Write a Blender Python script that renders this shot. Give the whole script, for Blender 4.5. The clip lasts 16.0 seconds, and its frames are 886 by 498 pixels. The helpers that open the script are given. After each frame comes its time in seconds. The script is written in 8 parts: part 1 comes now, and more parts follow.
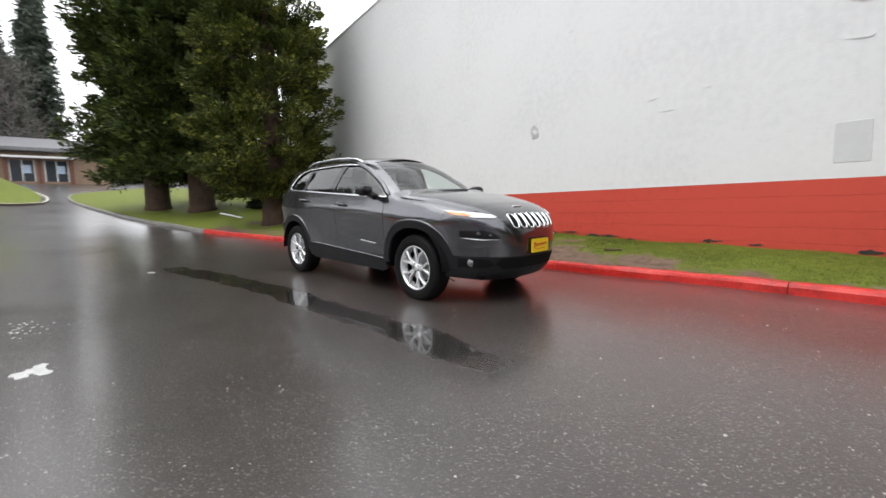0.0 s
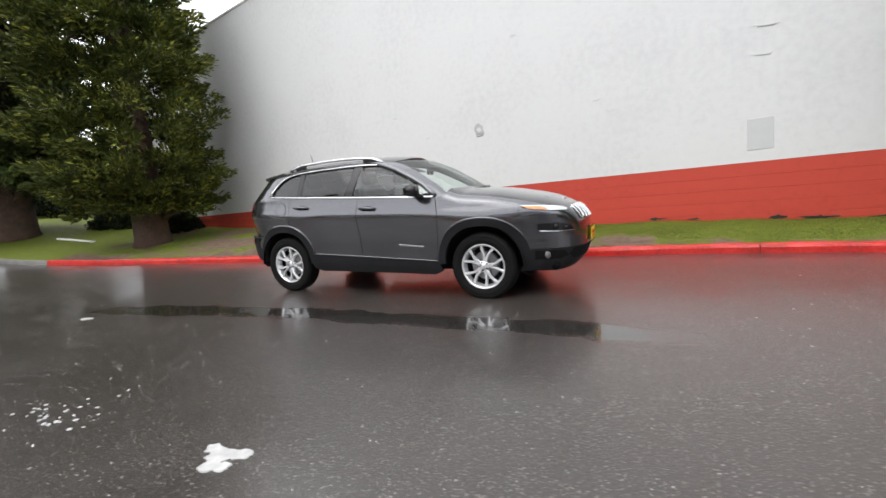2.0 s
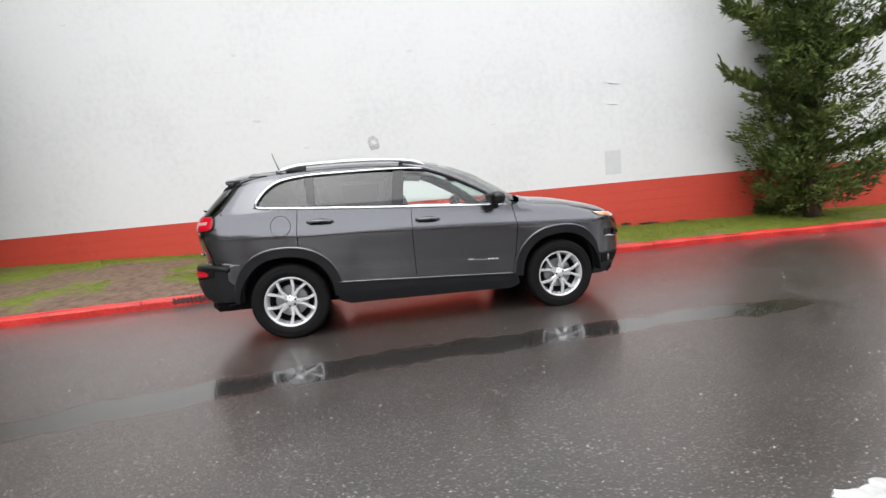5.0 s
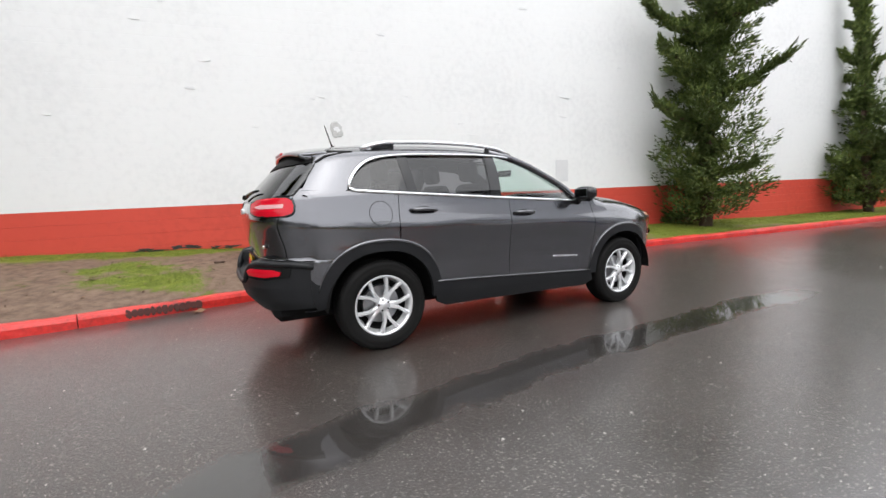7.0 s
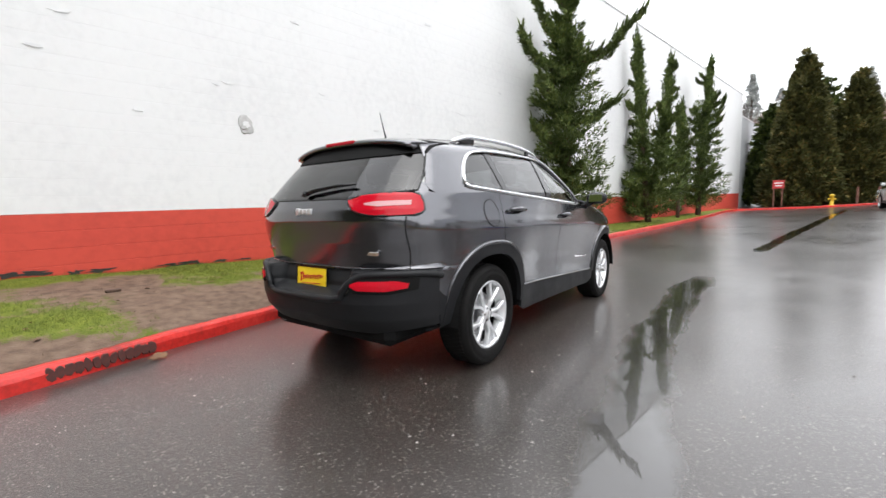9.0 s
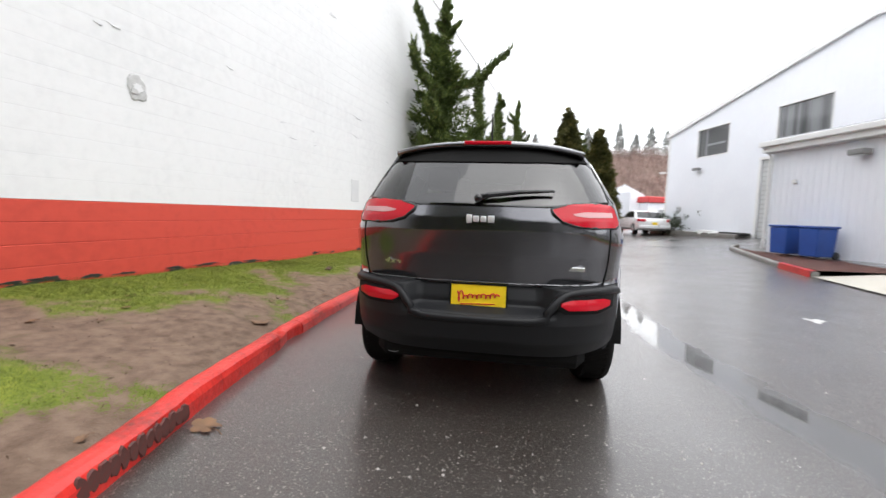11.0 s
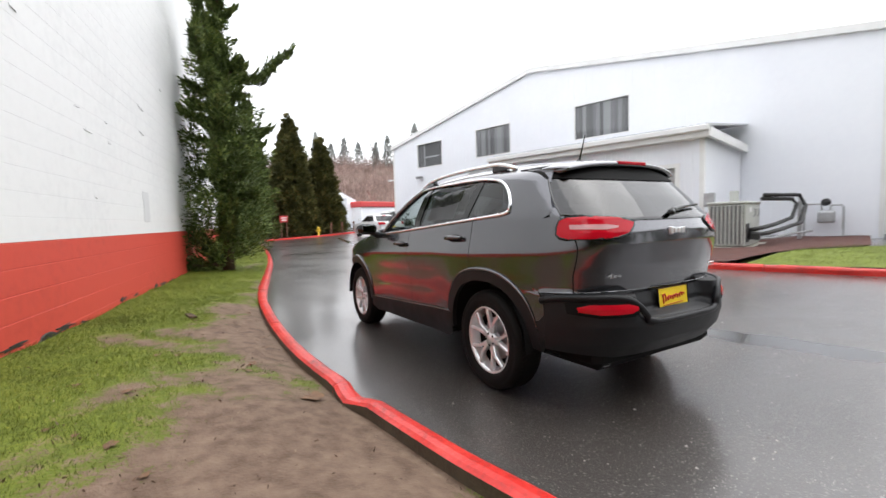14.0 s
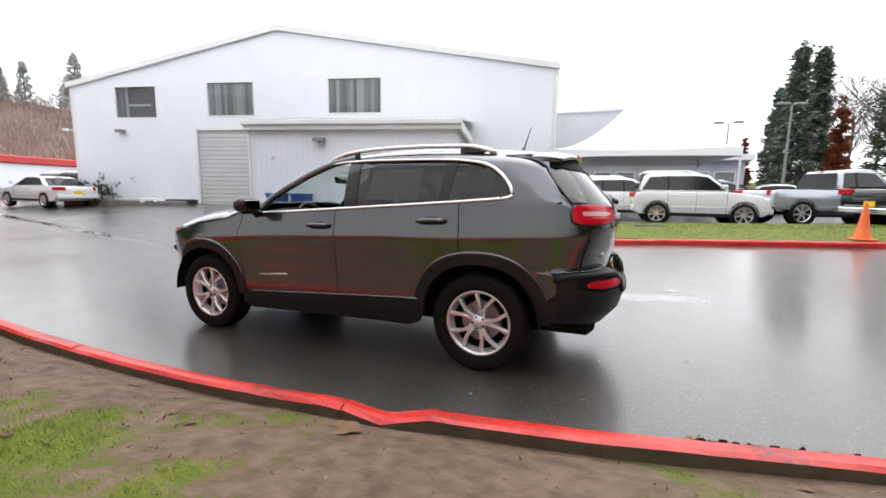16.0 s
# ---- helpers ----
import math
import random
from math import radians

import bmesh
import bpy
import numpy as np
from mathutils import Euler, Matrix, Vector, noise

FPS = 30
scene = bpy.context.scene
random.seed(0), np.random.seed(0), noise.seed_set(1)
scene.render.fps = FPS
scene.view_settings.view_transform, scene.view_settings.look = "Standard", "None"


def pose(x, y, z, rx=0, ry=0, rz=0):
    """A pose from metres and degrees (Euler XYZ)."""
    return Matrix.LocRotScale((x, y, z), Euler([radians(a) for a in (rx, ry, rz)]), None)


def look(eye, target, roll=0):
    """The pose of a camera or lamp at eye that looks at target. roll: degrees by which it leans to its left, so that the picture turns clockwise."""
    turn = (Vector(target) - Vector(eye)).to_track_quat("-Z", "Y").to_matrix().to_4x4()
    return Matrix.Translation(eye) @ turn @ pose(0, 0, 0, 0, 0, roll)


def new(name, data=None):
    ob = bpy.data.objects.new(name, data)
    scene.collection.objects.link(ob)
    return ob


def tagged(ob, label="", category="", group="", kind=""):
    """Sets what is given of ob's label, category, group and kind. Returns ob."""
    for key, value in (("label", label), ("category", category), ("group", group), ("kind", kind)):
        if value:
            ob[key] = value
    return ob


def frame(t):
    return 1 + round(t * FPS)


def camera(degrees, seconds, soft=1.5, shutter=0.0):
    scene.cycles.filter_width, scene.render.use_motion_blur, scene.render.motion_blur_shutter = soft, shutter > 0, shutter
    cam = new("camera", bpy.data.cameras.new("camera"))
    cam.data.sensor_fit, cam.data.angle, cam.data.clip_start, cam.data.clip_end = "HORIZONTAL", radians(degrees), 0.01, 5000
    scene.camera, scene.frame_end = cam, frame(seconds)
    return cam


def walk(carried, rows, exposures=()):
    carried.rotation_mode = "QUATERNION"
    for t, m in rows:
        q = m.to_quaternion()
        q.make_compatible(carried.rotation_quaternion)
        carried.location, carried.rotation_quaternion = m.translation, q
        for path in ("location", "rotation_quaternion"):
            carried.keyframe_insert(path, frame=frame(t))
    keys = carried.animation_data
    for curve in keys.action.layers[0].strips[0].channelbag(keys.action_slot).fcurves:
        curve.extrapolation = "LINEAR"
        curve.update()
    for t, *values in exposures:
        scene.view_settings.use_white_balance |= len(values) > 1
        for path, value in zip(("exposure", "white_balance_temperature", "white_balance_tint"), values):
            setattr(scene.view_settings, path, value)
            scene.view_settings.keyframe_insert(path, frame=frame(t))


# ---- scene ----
cam = camera(92.4, 16.0, soft=1.5, shutter=0.35)
PATH = [  # seconds, place in metres, turn in degrees
    (0.0, 4.778, -3.767, 0.990, 84.03, 1.55, 45.34),
    (0.5, 4.411, -4.161, 1.015, 84.53, 1.17, 38.28),
    (1.0, 3.967, -4.480, 1.016, 83.93, 2.47, 33.82),
    (1.5, 3.450, -4.731, 1.056, 84.18, 2.99, 30.15),
    (2.0, 2.901, -4.949, 1.089, 82.94, 5.27, 25.13),
    (2.5, 2.314, -5.032, 1.110, 83.20, 3.22, 23.36),
    (3.0, 1.729, -5.114, 1.147, 83.26, 3.34, 15.70),
    (3.5, 1.158, -5.081, 1.161, 83.33, 2.51, 11.73),
    (4.0, 0.599, -5.100, 1.192, 83.15, 3.48, 4.92),
    (6.5, -2.046, -4.189, 1.251, 82.48, 3.56, -25.28),
    (7.0, -2.468, -3.876, 1.240, 82.33, 2.31, -28.94),
    (7.5, -2.913, -3.574, 1.237, 82.99, 2.85, -36.01),
    (8.0, -3.260, -3.175, 1.231, 83.74, 2.94, -40.10),
    (8.5, -3.617, -2.782, 1.219, 84.73, 2.68, -48.49),
    (9.0, -3.891, -2.309, 1.181, 83.68, 1.66, -53.96),
    (11.5, -4.516, 0.358, 1.164, 85.00, -0.88, -92.86),
    (12.0, -4.461, 0.835, 1.159, 84.14, -0.72, -103.59),
    (12.5, -4.323, 1.278, 1.162, 84.74, -2.46, -105.34),
    (13.0, -4.229, 1.770, 1.221, 86.00, -0.80, -113.89),
    (13.5, -4.014, 2.201, 1.231, 84.64, 2.26, -116.46),
    (14.0, -3.784, 2.586, 1.251, 86.06, 1.75, -119.98),
    (14.5, -3.513, 2.952, 1.285, 85.07, -0.25, -131.99),
    (15.0, -3.113, 3.229, 1.313, 83.32, -4.50, -139.56),
    (15.5, -2.715, 3.505, 1.337, 83.66, -2.05, -150.76),
    (16.0, -2.250, 3.642, 1.322, 82.17, -0.88, -156.98),
]
walk(cam, [(t, pose(x, y, z, rx, ry, rz)) for t, x, y, z, rx, ry, rz in PATH],
     exposures=((0.0, -0.17), (1.0, -0.10), (2.5, -0.10), (4.0, -0.02), (7.0, 0.11), (9.0, 0.14), (12.5, 0.17), (14.0, 0.12), (16.0, 0.05)))

# ---- overcast daylight ----
world = bpy.data.worlds.new("overcast_sky")
scene.world = world
world.use_nodes = True
wn, wl = world.node_tree.nodes, world.node_tree.links
wn.clear()
sky = wn.new("ShaderNodeTexSky")
sky.sky_type, sky.sun_disc = "NISHITA", False
sky.sun_elevation, sky.sun_rotation = radians(68), radians(200)
sky.air_density, sky.dust_density, sky.ozone_density = 1.0, 6.0, 1.0
grey = wn.new("ShaderNodeHueSaturation")
grey.inputs["Saturation"].default_value = 0.10
cloud = wn.new("ShaderNodeMix")
cloud.data_type = "RGBA"
cloud.inputs[0].default_value = 0.72
cloud.inputs[7].default_value = (13.4, 13.6, 14.2, 1)
glow = wn.new("ShaderNodeBackground")
glow.inputs["Strength"].default_value = 0.185
sky_out = wn.new("ShaderNodeOutputWorld")
wl.new(sky.outputs[0], grey.inputs["Color"])
wl.new(grey.outputs[0], cloud.inputs[6])
wl.new(cloud.outputs[2], glow.inputs["Color"])
wl.new(glow.outputs[0], sky_out.inputs["Surface"])
sun_lamp = bpy.data.lights.new("sun", "SUN")
sun_lamp.energy, sun_lamp.angle, sun_lamp.color = 0.9, radians(60), (1, 0.98, 0.95)
sun = new("sun", sun_lamp)
sun.matrix_world = look((0, 0, 40), Vector((0, 0, 40)) - Vector((math.sin(radians(200)) * math.cos(radians(68)), math.cos(radians(200)) * math.cos(radians(68)), math.sin(radians(68)))))

# ---- materials ----
def material(name, color=(0.5, 0.5, 0.5), rough=0.5, metal=0.0, spec=0.5, coat=0.0):
    m = bpy.data.materials.new(name)
    m.use_nodes = True
    b = m.node_tree.nodes["Principled BSDF"]
    b.inputs["Base Color"].default_value = (*color, 1)
    b.inputs["Roughness"].default_value = rough
    b.inputs["Metallic"].default_value = metal
    b.inputs["Specular IOR Level"].default_value = spec
    b.inputs["Coat Weight"].default_value = coat
    b.inputs["Coat Roughness"].default_value = 0.04
    return m


def nodes_of(m):
    return m.node_tree.nodes, m.node_tree.links, m.node_tree.nodes["Principled BSDF"]


def noise_node(m, scale, detail=4.0, rough=0.55, distort=0.0):
    n, l, b = nodes_of(m)
    tc = n.get("coords")
    if tc is None:
        tc = n.new("ShaderNodeTexCoord")
        tc.name = "coords"
    t = n.new("ShaderNodeTexNoise")
    t.inputs["Scale"].default_value, t.inputs["Detail"].default_value = scale, detail
    t.inputs["Roughness"].default_value, t.inputs["Distortion"].default_value = rough, distort
    l.new(tc.outputs["Object"], t.inputs["Vector"])
    return t


def ramp_node(m, fac, stops):
    n, l, b = nodes_of(m)
    r = n.new("ShaderNodeValToRGB")
    while len(r.color_ramp.elements) < len(stops):
        r.color_ramp.elements.new(0.5)
    for e, (p, c) in zip(r.color_ramp.elements, stops):
        e.position = p
        e.color = (*c, 1) if isinstance(c, tuple) else (c, c, c, 1)
    l.new(fac, r.inputs["Fac"])
    return r


def mix_node(m, fac, a, b_, mode="MIX"):
    n, l, b = nodes_of(m)
    x = n.new("ShaderNodeMix")
    x.data_type, x.blend_type = "RGBA", mode
    for k, v in ((0, fac), (6, a), (7, b_)):
        if isinstance(v, bpy.types.NodeSocket):
            l.new(v, x.inputs[k])
        elif k == 0:
            x.inputs[k].default_value = v
        else:
            x.inputs[k].default_value = (*v, 1)
    return x.outputs[2]


def bump_node(m, height, strength, distance, after=None):
    n, l, b = nodes_of(m)
    u = n.new("ShaderNodeBump")
    u.inputs["Strength"].default_value, u.inputs["Distance"].default_value = strength, distance
    l.new(height, u.inputs["Height"])
    if after is not None:
        l.new(after, u.inputs["Normal"])
    l.new(u.outputs[0], b.inputs["Normal"])
    return u.outputs[0]


def varied(name, stops, scale, rough=(0.4, 0.6), metal=0.0, bump=0.0, bump_scale=60.0, bump_dist=0.01, spec=0.5, fine=0.25):
    """A surface whose colour varies at two scales, with its own roughness range and grain."""
    m = material(name, metal=metal, spec=spec)
    n, l, b = nodes_of(m)
    big, small = noise_node(m, scale, 5), noise_node(m, scale * 11, 3)
    fac = mix_node(m, fine, big.outputs["Fac"], small.outputs["Fac"])
    l.new(ramp_node(m, fac, stops).outputs[0], b.inputs["Base Color"])
    l.new(ramp_node(m, big.outputs["Fac"], [(0.3, rough[0]), (0.7, rough[1])]).outputs[0], b.inputs["Roughness"])
    if bump:
        bump_node(m, noise_node(m, bump_scale, 4).outputs["Fac"], bump, bump_dist)
    return m


def leafy(name, a, b_, c, rough=0.6, clump=0.7):
    """Foliage, each tuft in its own tone."""
    m = material(name, rough=rough, spec=0.25)
    n, l, b = nodes_of(m)
    g = n.new("ShaderNodeNewGeometry")
    r = ramp_node(m, g.outputs["Random Per Island"], [(0.0, a), (0.55, b_), (1.0, c)])
    # darker clumps in the colour stand in for shade between leaf masses
    big = noise_node(m, clump, 3)
    col = mix_node(m, ramp_node(m, big.outputs["Fac"], [(0.43, 0.0), (0.57, 1.0)]).outputs[0], r.outputs[0], tuple(0.52 * v for v in b_))
    l.new(col, b.inputs["Base Color"])
    b.inputs["Subsurface Weight"].default_value = 0.0
    return m


# wet asphalt: dark binder, stone chips with their wet glints put in as pale colour, smoother wet patches, and a dip
# where water stands
M_ASPHALT = material("wet_asphalt", rough=0.3, spec=0.5)
n, l, b = nodes_of(M_ASPHALT)
blotch, patch, grit, chips = noise_node(M_ASPHALT, 0.35, 5), noise_node(M_ASPHALT, 2.2, 4), noise_node(M_ASPHALT, 70, 4, 0.75), noise_node(M_ASPHALT, 85, 2, 0.5)
tone = mix_node(M_ASPHALT, 0.4, blotch.outputs["Fac"], patch.outputs["Fac"])
sep = n.new("ShaderNodeSeparateXYZ")
l.new(n.get("coords").outputs["Object"], sep.inputs[0])


def math_node(m, op, a, b_=None, clamp=False):
    n, l, b = nodes_of(m)
    x = n.new("ShaderNodeMath")
    x.operation, x.use_clamp = op, clamp
    for k, v in ((0, a), (1, b_)):
        if isinstance(v, bpy.types.NodeSocket):
            l.new(v, x.inputs[k])
        elif v is not None:
            x.inputs[k].default_value = v
    return x.outputs[0]


def wet_line(pts, width, edge):
    """1 along a line y(x) on the paving, falling off softly at its wavering edge."""
    fc = n.new("ShaderNodeFloatCurve")
    cv = fc.mapping.curves[0]
    x0, x1 = pts[0][0], pts[-1][0]
    while len(cv.points) < len(pts):
        cv.points.new(0.5, 0.5)
    for p, (x, y) in zip(cv.points, pts):
        p.location = ((x - x0) / (x1 - x0), (y + 8) / 8)
    fc.mapping.update()
    l.new(math_node(M_ASPHALT, "DIVIDE", math_node(M_ASPHALT, "SUBTRACT", sep.outputs["X"], x0), x1 - x0, True), fc.inputs["Value"])
    mid = math_node(M_ASPHALT, "SUBTRACT", math_node(M_ASPHALT, "MULTIPLY", fc.outputs[0], 8.0), 8.0)
    d = math_node(M_ASPHALT, "ABSOLUTE", math_node(M_ASPHALT, "SUBTRACT", sep.outputs["Y"], mid))
    wob = math_node(M_ASPHALT, "MULTIPLY", math_node(M_ASPHALT, "SUBTRACT", noise_node(M_ASPHALT, 1.8, 6, 0.6).outputs["Fac"], 0.5), width * 1.9)
    d = math_node(M_ASPHALT, "ADD", d, wob)
    inside = math_node(M_ASPHALT, "MULTIPLY", math_node(M_ASPHALT, "SUBTRACT", width, d), 1 / edge, True)
    ends = math_node(M_ASPHALT, "MULTIPLY", math_node(M_ASPHALT, "MULTIPLY", math_node(M_ASPHALT, "SUBTRACT", sep.outputs["X"], x0), 1.6, True), math_node(M_ASPHALT, "MULTIPLY", math_node(M_ASPHALT, "SUBTRACT", x1, sep.outputs["X"]), 1.6, True))
    return math_node(M_ASPHALT, "MULTIPLY", inside, ends)


pool = wet_line([(-3.3, -2.15), (-2.9, -2.06), (-2.3, -1.95), (-0.9, -1.74), (0.6, -1.66), (2.0, -1.68), (3.4, -1.82)], 0.215, 0.10)
seam = wet_line([(6.3, -2.40), (9.0, -2.85), (13.0, -3.6), (17.0, -4.35), (22.0, -5.3), (27.0, -6.3)], 0.15, 0.04)
pool = math_node(M_ASPHALT, "MAXIMUM", pool, seam)
dark = ramp_node(M_ASPHALT, tone, [(0.3, (0.024, 0.020, 0.017)), (0.7, (0.050, 0.042, 0.037))])
speck = ramp_node(M_ASPHALT, chips.outputs["Fac"], [(0.605, 0.0), (0.67, 1.0)])
col = mix_node(M_ASPHALT, speck.outputs[0], dark.outputs[0], (0.20, 0.18, 0.165))
l.new(mix_node(M_ASPHALT, pool, col, (0.030, 0.027, 0.025)), b.inputs["Base Color"])
wet = ramp_node(M_ASPHALT, tone, [(0.32, 0.27), (0.5, 0.33), (0.66, 0.40)])
l.new(mix_node(M_ASPHALT, pool, wet.outputs[0], (0.03, 0.03, 0.03)), b.inputs["Roughness"])
b.inputs["Coat Weight"].default_value = 0.95
b.inputs["Coat IOR"].default_value = 1.5
l.new(mix_node(M_ASPHALT, pool, ramp_node(M_ASPHALT, tone, [(0.30, 0.13), (0.5, 0.20), (0.70, 0.28)]).outputs[0], (0.02, 0.02, 0.02)), b.inputs["Coat Roughness"])
rough_h = math_node(M_ASPHALT, "MULTIPLY", grit.outputs["Fac"], math_node(M_ASPHALT, "SUBTRACT", 1.0, math_node(M_ASPHALT, "MULTIPLY", pool, 0.86)))
bump_node(M_ASPHALT, rough_h, 0.7, 0.006)

# painted concrete block wall
def block_paint(name, base, dirt):
    m = material(name, base, 0.55, spec=0.35)
    n, l, b = nodes_of(m)
    big, fine = noise_node(m, 0.5, 5), noise_node(m, 9, 5)
    fac = mix_node(m, 0.45, big.outputs["Fac"], fine.outputs["Fac"])
    col = ramp_node(m, fac, [(0.28, dirt), (0.5, base), (0.75, tuple(min(1, v * 1.04) for v in base))])
    l.new(col.outputs[0], b.inputs["Base Color"])
    tc = n.get("coords")
    mp = n.new("ShaderNodeMapping")
    mp.inputs["Rotation"].default_value = (radians(90), 0, 0)
    l.new(tc.outputs["Object"], mp.inputs["Vector"])
    br = n.new("ShaderNodeTexBrick")
    br.inputs["Scale"].default_value = 1.0
    br.inputs["Brick Width"].default_value, br.inputs["Row Height"].default_value = 0.406, 0.203
    br.inputs["Mortar Size"].default_value, br.inputs["Mortar Smooth"].default_value = 0.006, 0.6
    br.inputs["Color1"].default_value = br.inputs["Color2"].default_value = (1, 1, 1, 1)
    br.inputs["Mortar"].default_value = (0, 0, 0, 1)
    l.new(mp.outputs[0], br.inputs["Vector"])
    first = bump_node(m, br.outputs["Color"], 0.06, 0.003)
    bump_node(m, fine.outputs["Fac"], 0.10, 0.012, first)
    return m


M_WALL_WHITE = block_paint("white_painted_block", (0.755, 0.76, 0.755), (0.67, 0.675, 0.675))
M_WALL_RED = block_paint("red_painted_block", (0.58, 0.070, 0.045), (0.46, 0.052, 0.035))
M_WALL_GREY = varied("grey_painted_wall", [(0.3, (0.42, 0.43, 0.45)), (0.7, (0.55, 0.56, 0.58))], 0.6, (0.5, 0.7))
M_SCAR = varied("chipped_bare_block", [(0.3, (0.40, 0.40, 0.39)), (0.7, (0.62, 0.62, 0.61))], 14, (0.7, 0.9), bump=0.6, bump_scale=30)
M_PATCH = varied("light_grey_patch_paint", [(0.3, (0.70, 0.705, 0.705)), (0.7, (0.75, 0.755, 0.755))], 5, (0.5, 0.6))
M_TAR = varied("black_tar_smear", [(0.3, (0.012, 0.011, 0.010)), (0.7, (0.04, 0.035, 0.03))], 9, (0.4, 0.7), bump=0.5, bump_scale=40)

# kerb paint with chips down to concrete
M_KERB_RED = material("worn_red_kerb_paint", rough=0.32, spec=0.5)
n, l, b = nodes_of(M_KERB_RED)
kt = mix_node(M_KERB_RED, 0.4, noise_node(M_KERB_RED, 2.5, 5).outputs["Fac"], noise_node(M_KERB_RED, 28, 4).outputs["Fac"])
l.new(ramp_node(M_KERB_RED, kt, [(0.31, (0.05, 0.03, 0.026)), (0.37, (0.34, 0.020, 0.015)), (0.52, (0.58, 0.026, 0.02)), (0.66, (0.66, 0.055, 0.04)), (0.74, (0.60, 0.16, 0.12))]).outputs[0], b.inputs["Base Color"])
bump_node(M_KERB_RED, noise_node(M_KERB_RED, 40, 4).outputs["Fac"], 0.35, 0.008)
M_KERB_GREY = varied("wet_grey_concrete", [(0.3, (0.13, 0.125, 0.115)), (0.7, (0.27, 0.26, 0.24))], 3, (0.35, 0.6), bump=0.4, bump_scale=40)
M_KERB_BACK = varied("mud_stained_concrete", [(0.3, (0.045, 0.034, 0.022)), (0.7, (0.12, 0.095, 0.062))], 7, (0.6, 0.85), bump=0.6, bump_scale=40)
M_CONCRETE = varied("pale_concrete", [(0.3, (0.40, 0.38, 0.33)), (0.7, (0.52, 0.49, 0.43))], 1.5, (0.4, 0.6), bump=0.3, bump_scale=50)
M_MULCH = varied("red_brown_bark_mulch", [(0.3, (0.045, 0.016, 0.012)), (0.5, (0.10, 0.035, 0.025)), (0.7, (0.16, 0.06, 0.045))], 6, (0.7, 0.9), bump=1.0, bump_scale=45, bump_dist=0.05)

# lawn soil: moss green, worn brown earth
M_LAWN = material("patchy_lawn_and_mud", rough=0.75, spec=0.25)
n, l, b = nodes_of(M_LAWN)
lb, lc = noise_node(M_LAWN, 9, 5), noise_node(M_LAWN, 60, 3)
lf = mix_node(M_LAWN, 0.5, lb.outputs["Fac"], lc.outputs["Fac"])
mud = ramp_node(M_LAWN, lb.outputs["Fac"], [(0.3, (0.090, 0.058, 0.039)), (0.5, (0.148, 0.099, 0.070)), (0.72, (0.205, 0.144, 0.104))])
moss = ramp_node(M_LAWN, mix_node(M_LAWN, 0.5, lb.outputs["Fac"], lc.outputs["Fac"]), [(0.3, (0.060, 0.082, 0.010)), (0.5, (0.130, 0.165, 0.018)), (0.72, (0.23, 0.26, 0.035))])
attr = n.new("ShaderNodeAttribute")
attr.attribute_name = "worn"
edge = n.new("ShaderNodeMath")
edge.operation = "ADD"
l.new(attr.outputs["Fac"], edge.inputs[0])
l.new(lf, edge.inputs[1])
pick = ramp_node(M_LAWN, edge.outputs[0], [(0.44, 0.0), (0.56, 1.0)])
l.new(mix_node(M_LAWN, pick.outputs[0], moss.outputs[0], mud.outputs[0]), b.inputs["Base Color"])
bump_node(M_LAWN, lc.outputs["Fac"], 0.6, 0.02, bump_node(M_LAWN, lb.outputs["Fac"], 0.3, 0.03))
M_GRASS = leafy("grass_blades", (0.075, 0.105, 0.012), (0.14, 0.18, 0.024), (0.25, 0.28, 0.055), 0.5)
M_SEQUOIA = leafy("dark_conifer_sprays", (0.024, 0.040, 0.011), (0.070, 0.100, 0.022), (0.18, 0.21, 0.04), clump=1.3)
# brighter conifer copy: light on the clump tops goes into the colour
M_SEQUOIA_LIT = leafy("lit_golden_conifer_sprays", (0.028, 0.044, 0.011), (0.092, 0.120, 0.021), (0.33, 0.32, 0.052), clump=1.8)
M_JUNIPER = leafy("juniper_sprays", (0.045, 0.072, 0.020), (0.125, 0.175, 0.045), (0.25, 0.30, 0.085), clump=1.6)
M_CEDAR = leafy("bronze_green_cedar_sprays", (0.050, 0.060, 0.018), (0.110, 0.112, 0.032), (0.22, 0.155, 0.05))
# far firs and hillside brush: distance haze is mixed into both colours
M_FIR = leafy("haze_toned_fir_sprays", (0.085, 0.110, 0.082), (0.135, 0.165, 0.128), (0.20, 0.23, 0.185))
M_BRUSH = leafy("hazed_bare_red_brown_brush", (0.27, 0.18, 0.15), (0.37, 0.26, 0.225), (0.44, 0.33, 0.295))
# distance haze over the crest is put into this pale leaf colour
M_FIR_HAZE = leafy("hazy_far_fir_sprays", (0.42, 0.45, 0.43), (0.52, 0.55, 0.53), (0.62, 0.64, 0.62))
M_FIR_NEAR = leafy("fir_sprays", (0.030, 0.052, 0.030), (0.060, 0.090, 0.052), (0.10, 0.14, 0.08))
M_RUST_LEAF = leafy("rust_brown_leaves", (0.14, 0.040, 0.020), (0.26, 0.075, 0.035), (0.34, 0.12, 0.06))
M_TWIG = leafy("bare_grey_twigs", (0.13, 0.115, 0.10), (0.20, 0.18, 0.165), (0.27, 0.25, 0.235))
M_HEDGE = leafy("dark_hedge_leaves", (0.010, 0.020, 0.007), (0.022, 0.036, 0.012), (0.04, 0.055, 0.02))
M_BARK = varied("fibrous_bark", [(0.3, (0.045, 0.026, 0.018)), (0.7, (0.12, 0.075, 0.052))], 5, (0.8, 0.95), bump=0.9, bump_scale=18, bump_dist=0.05)
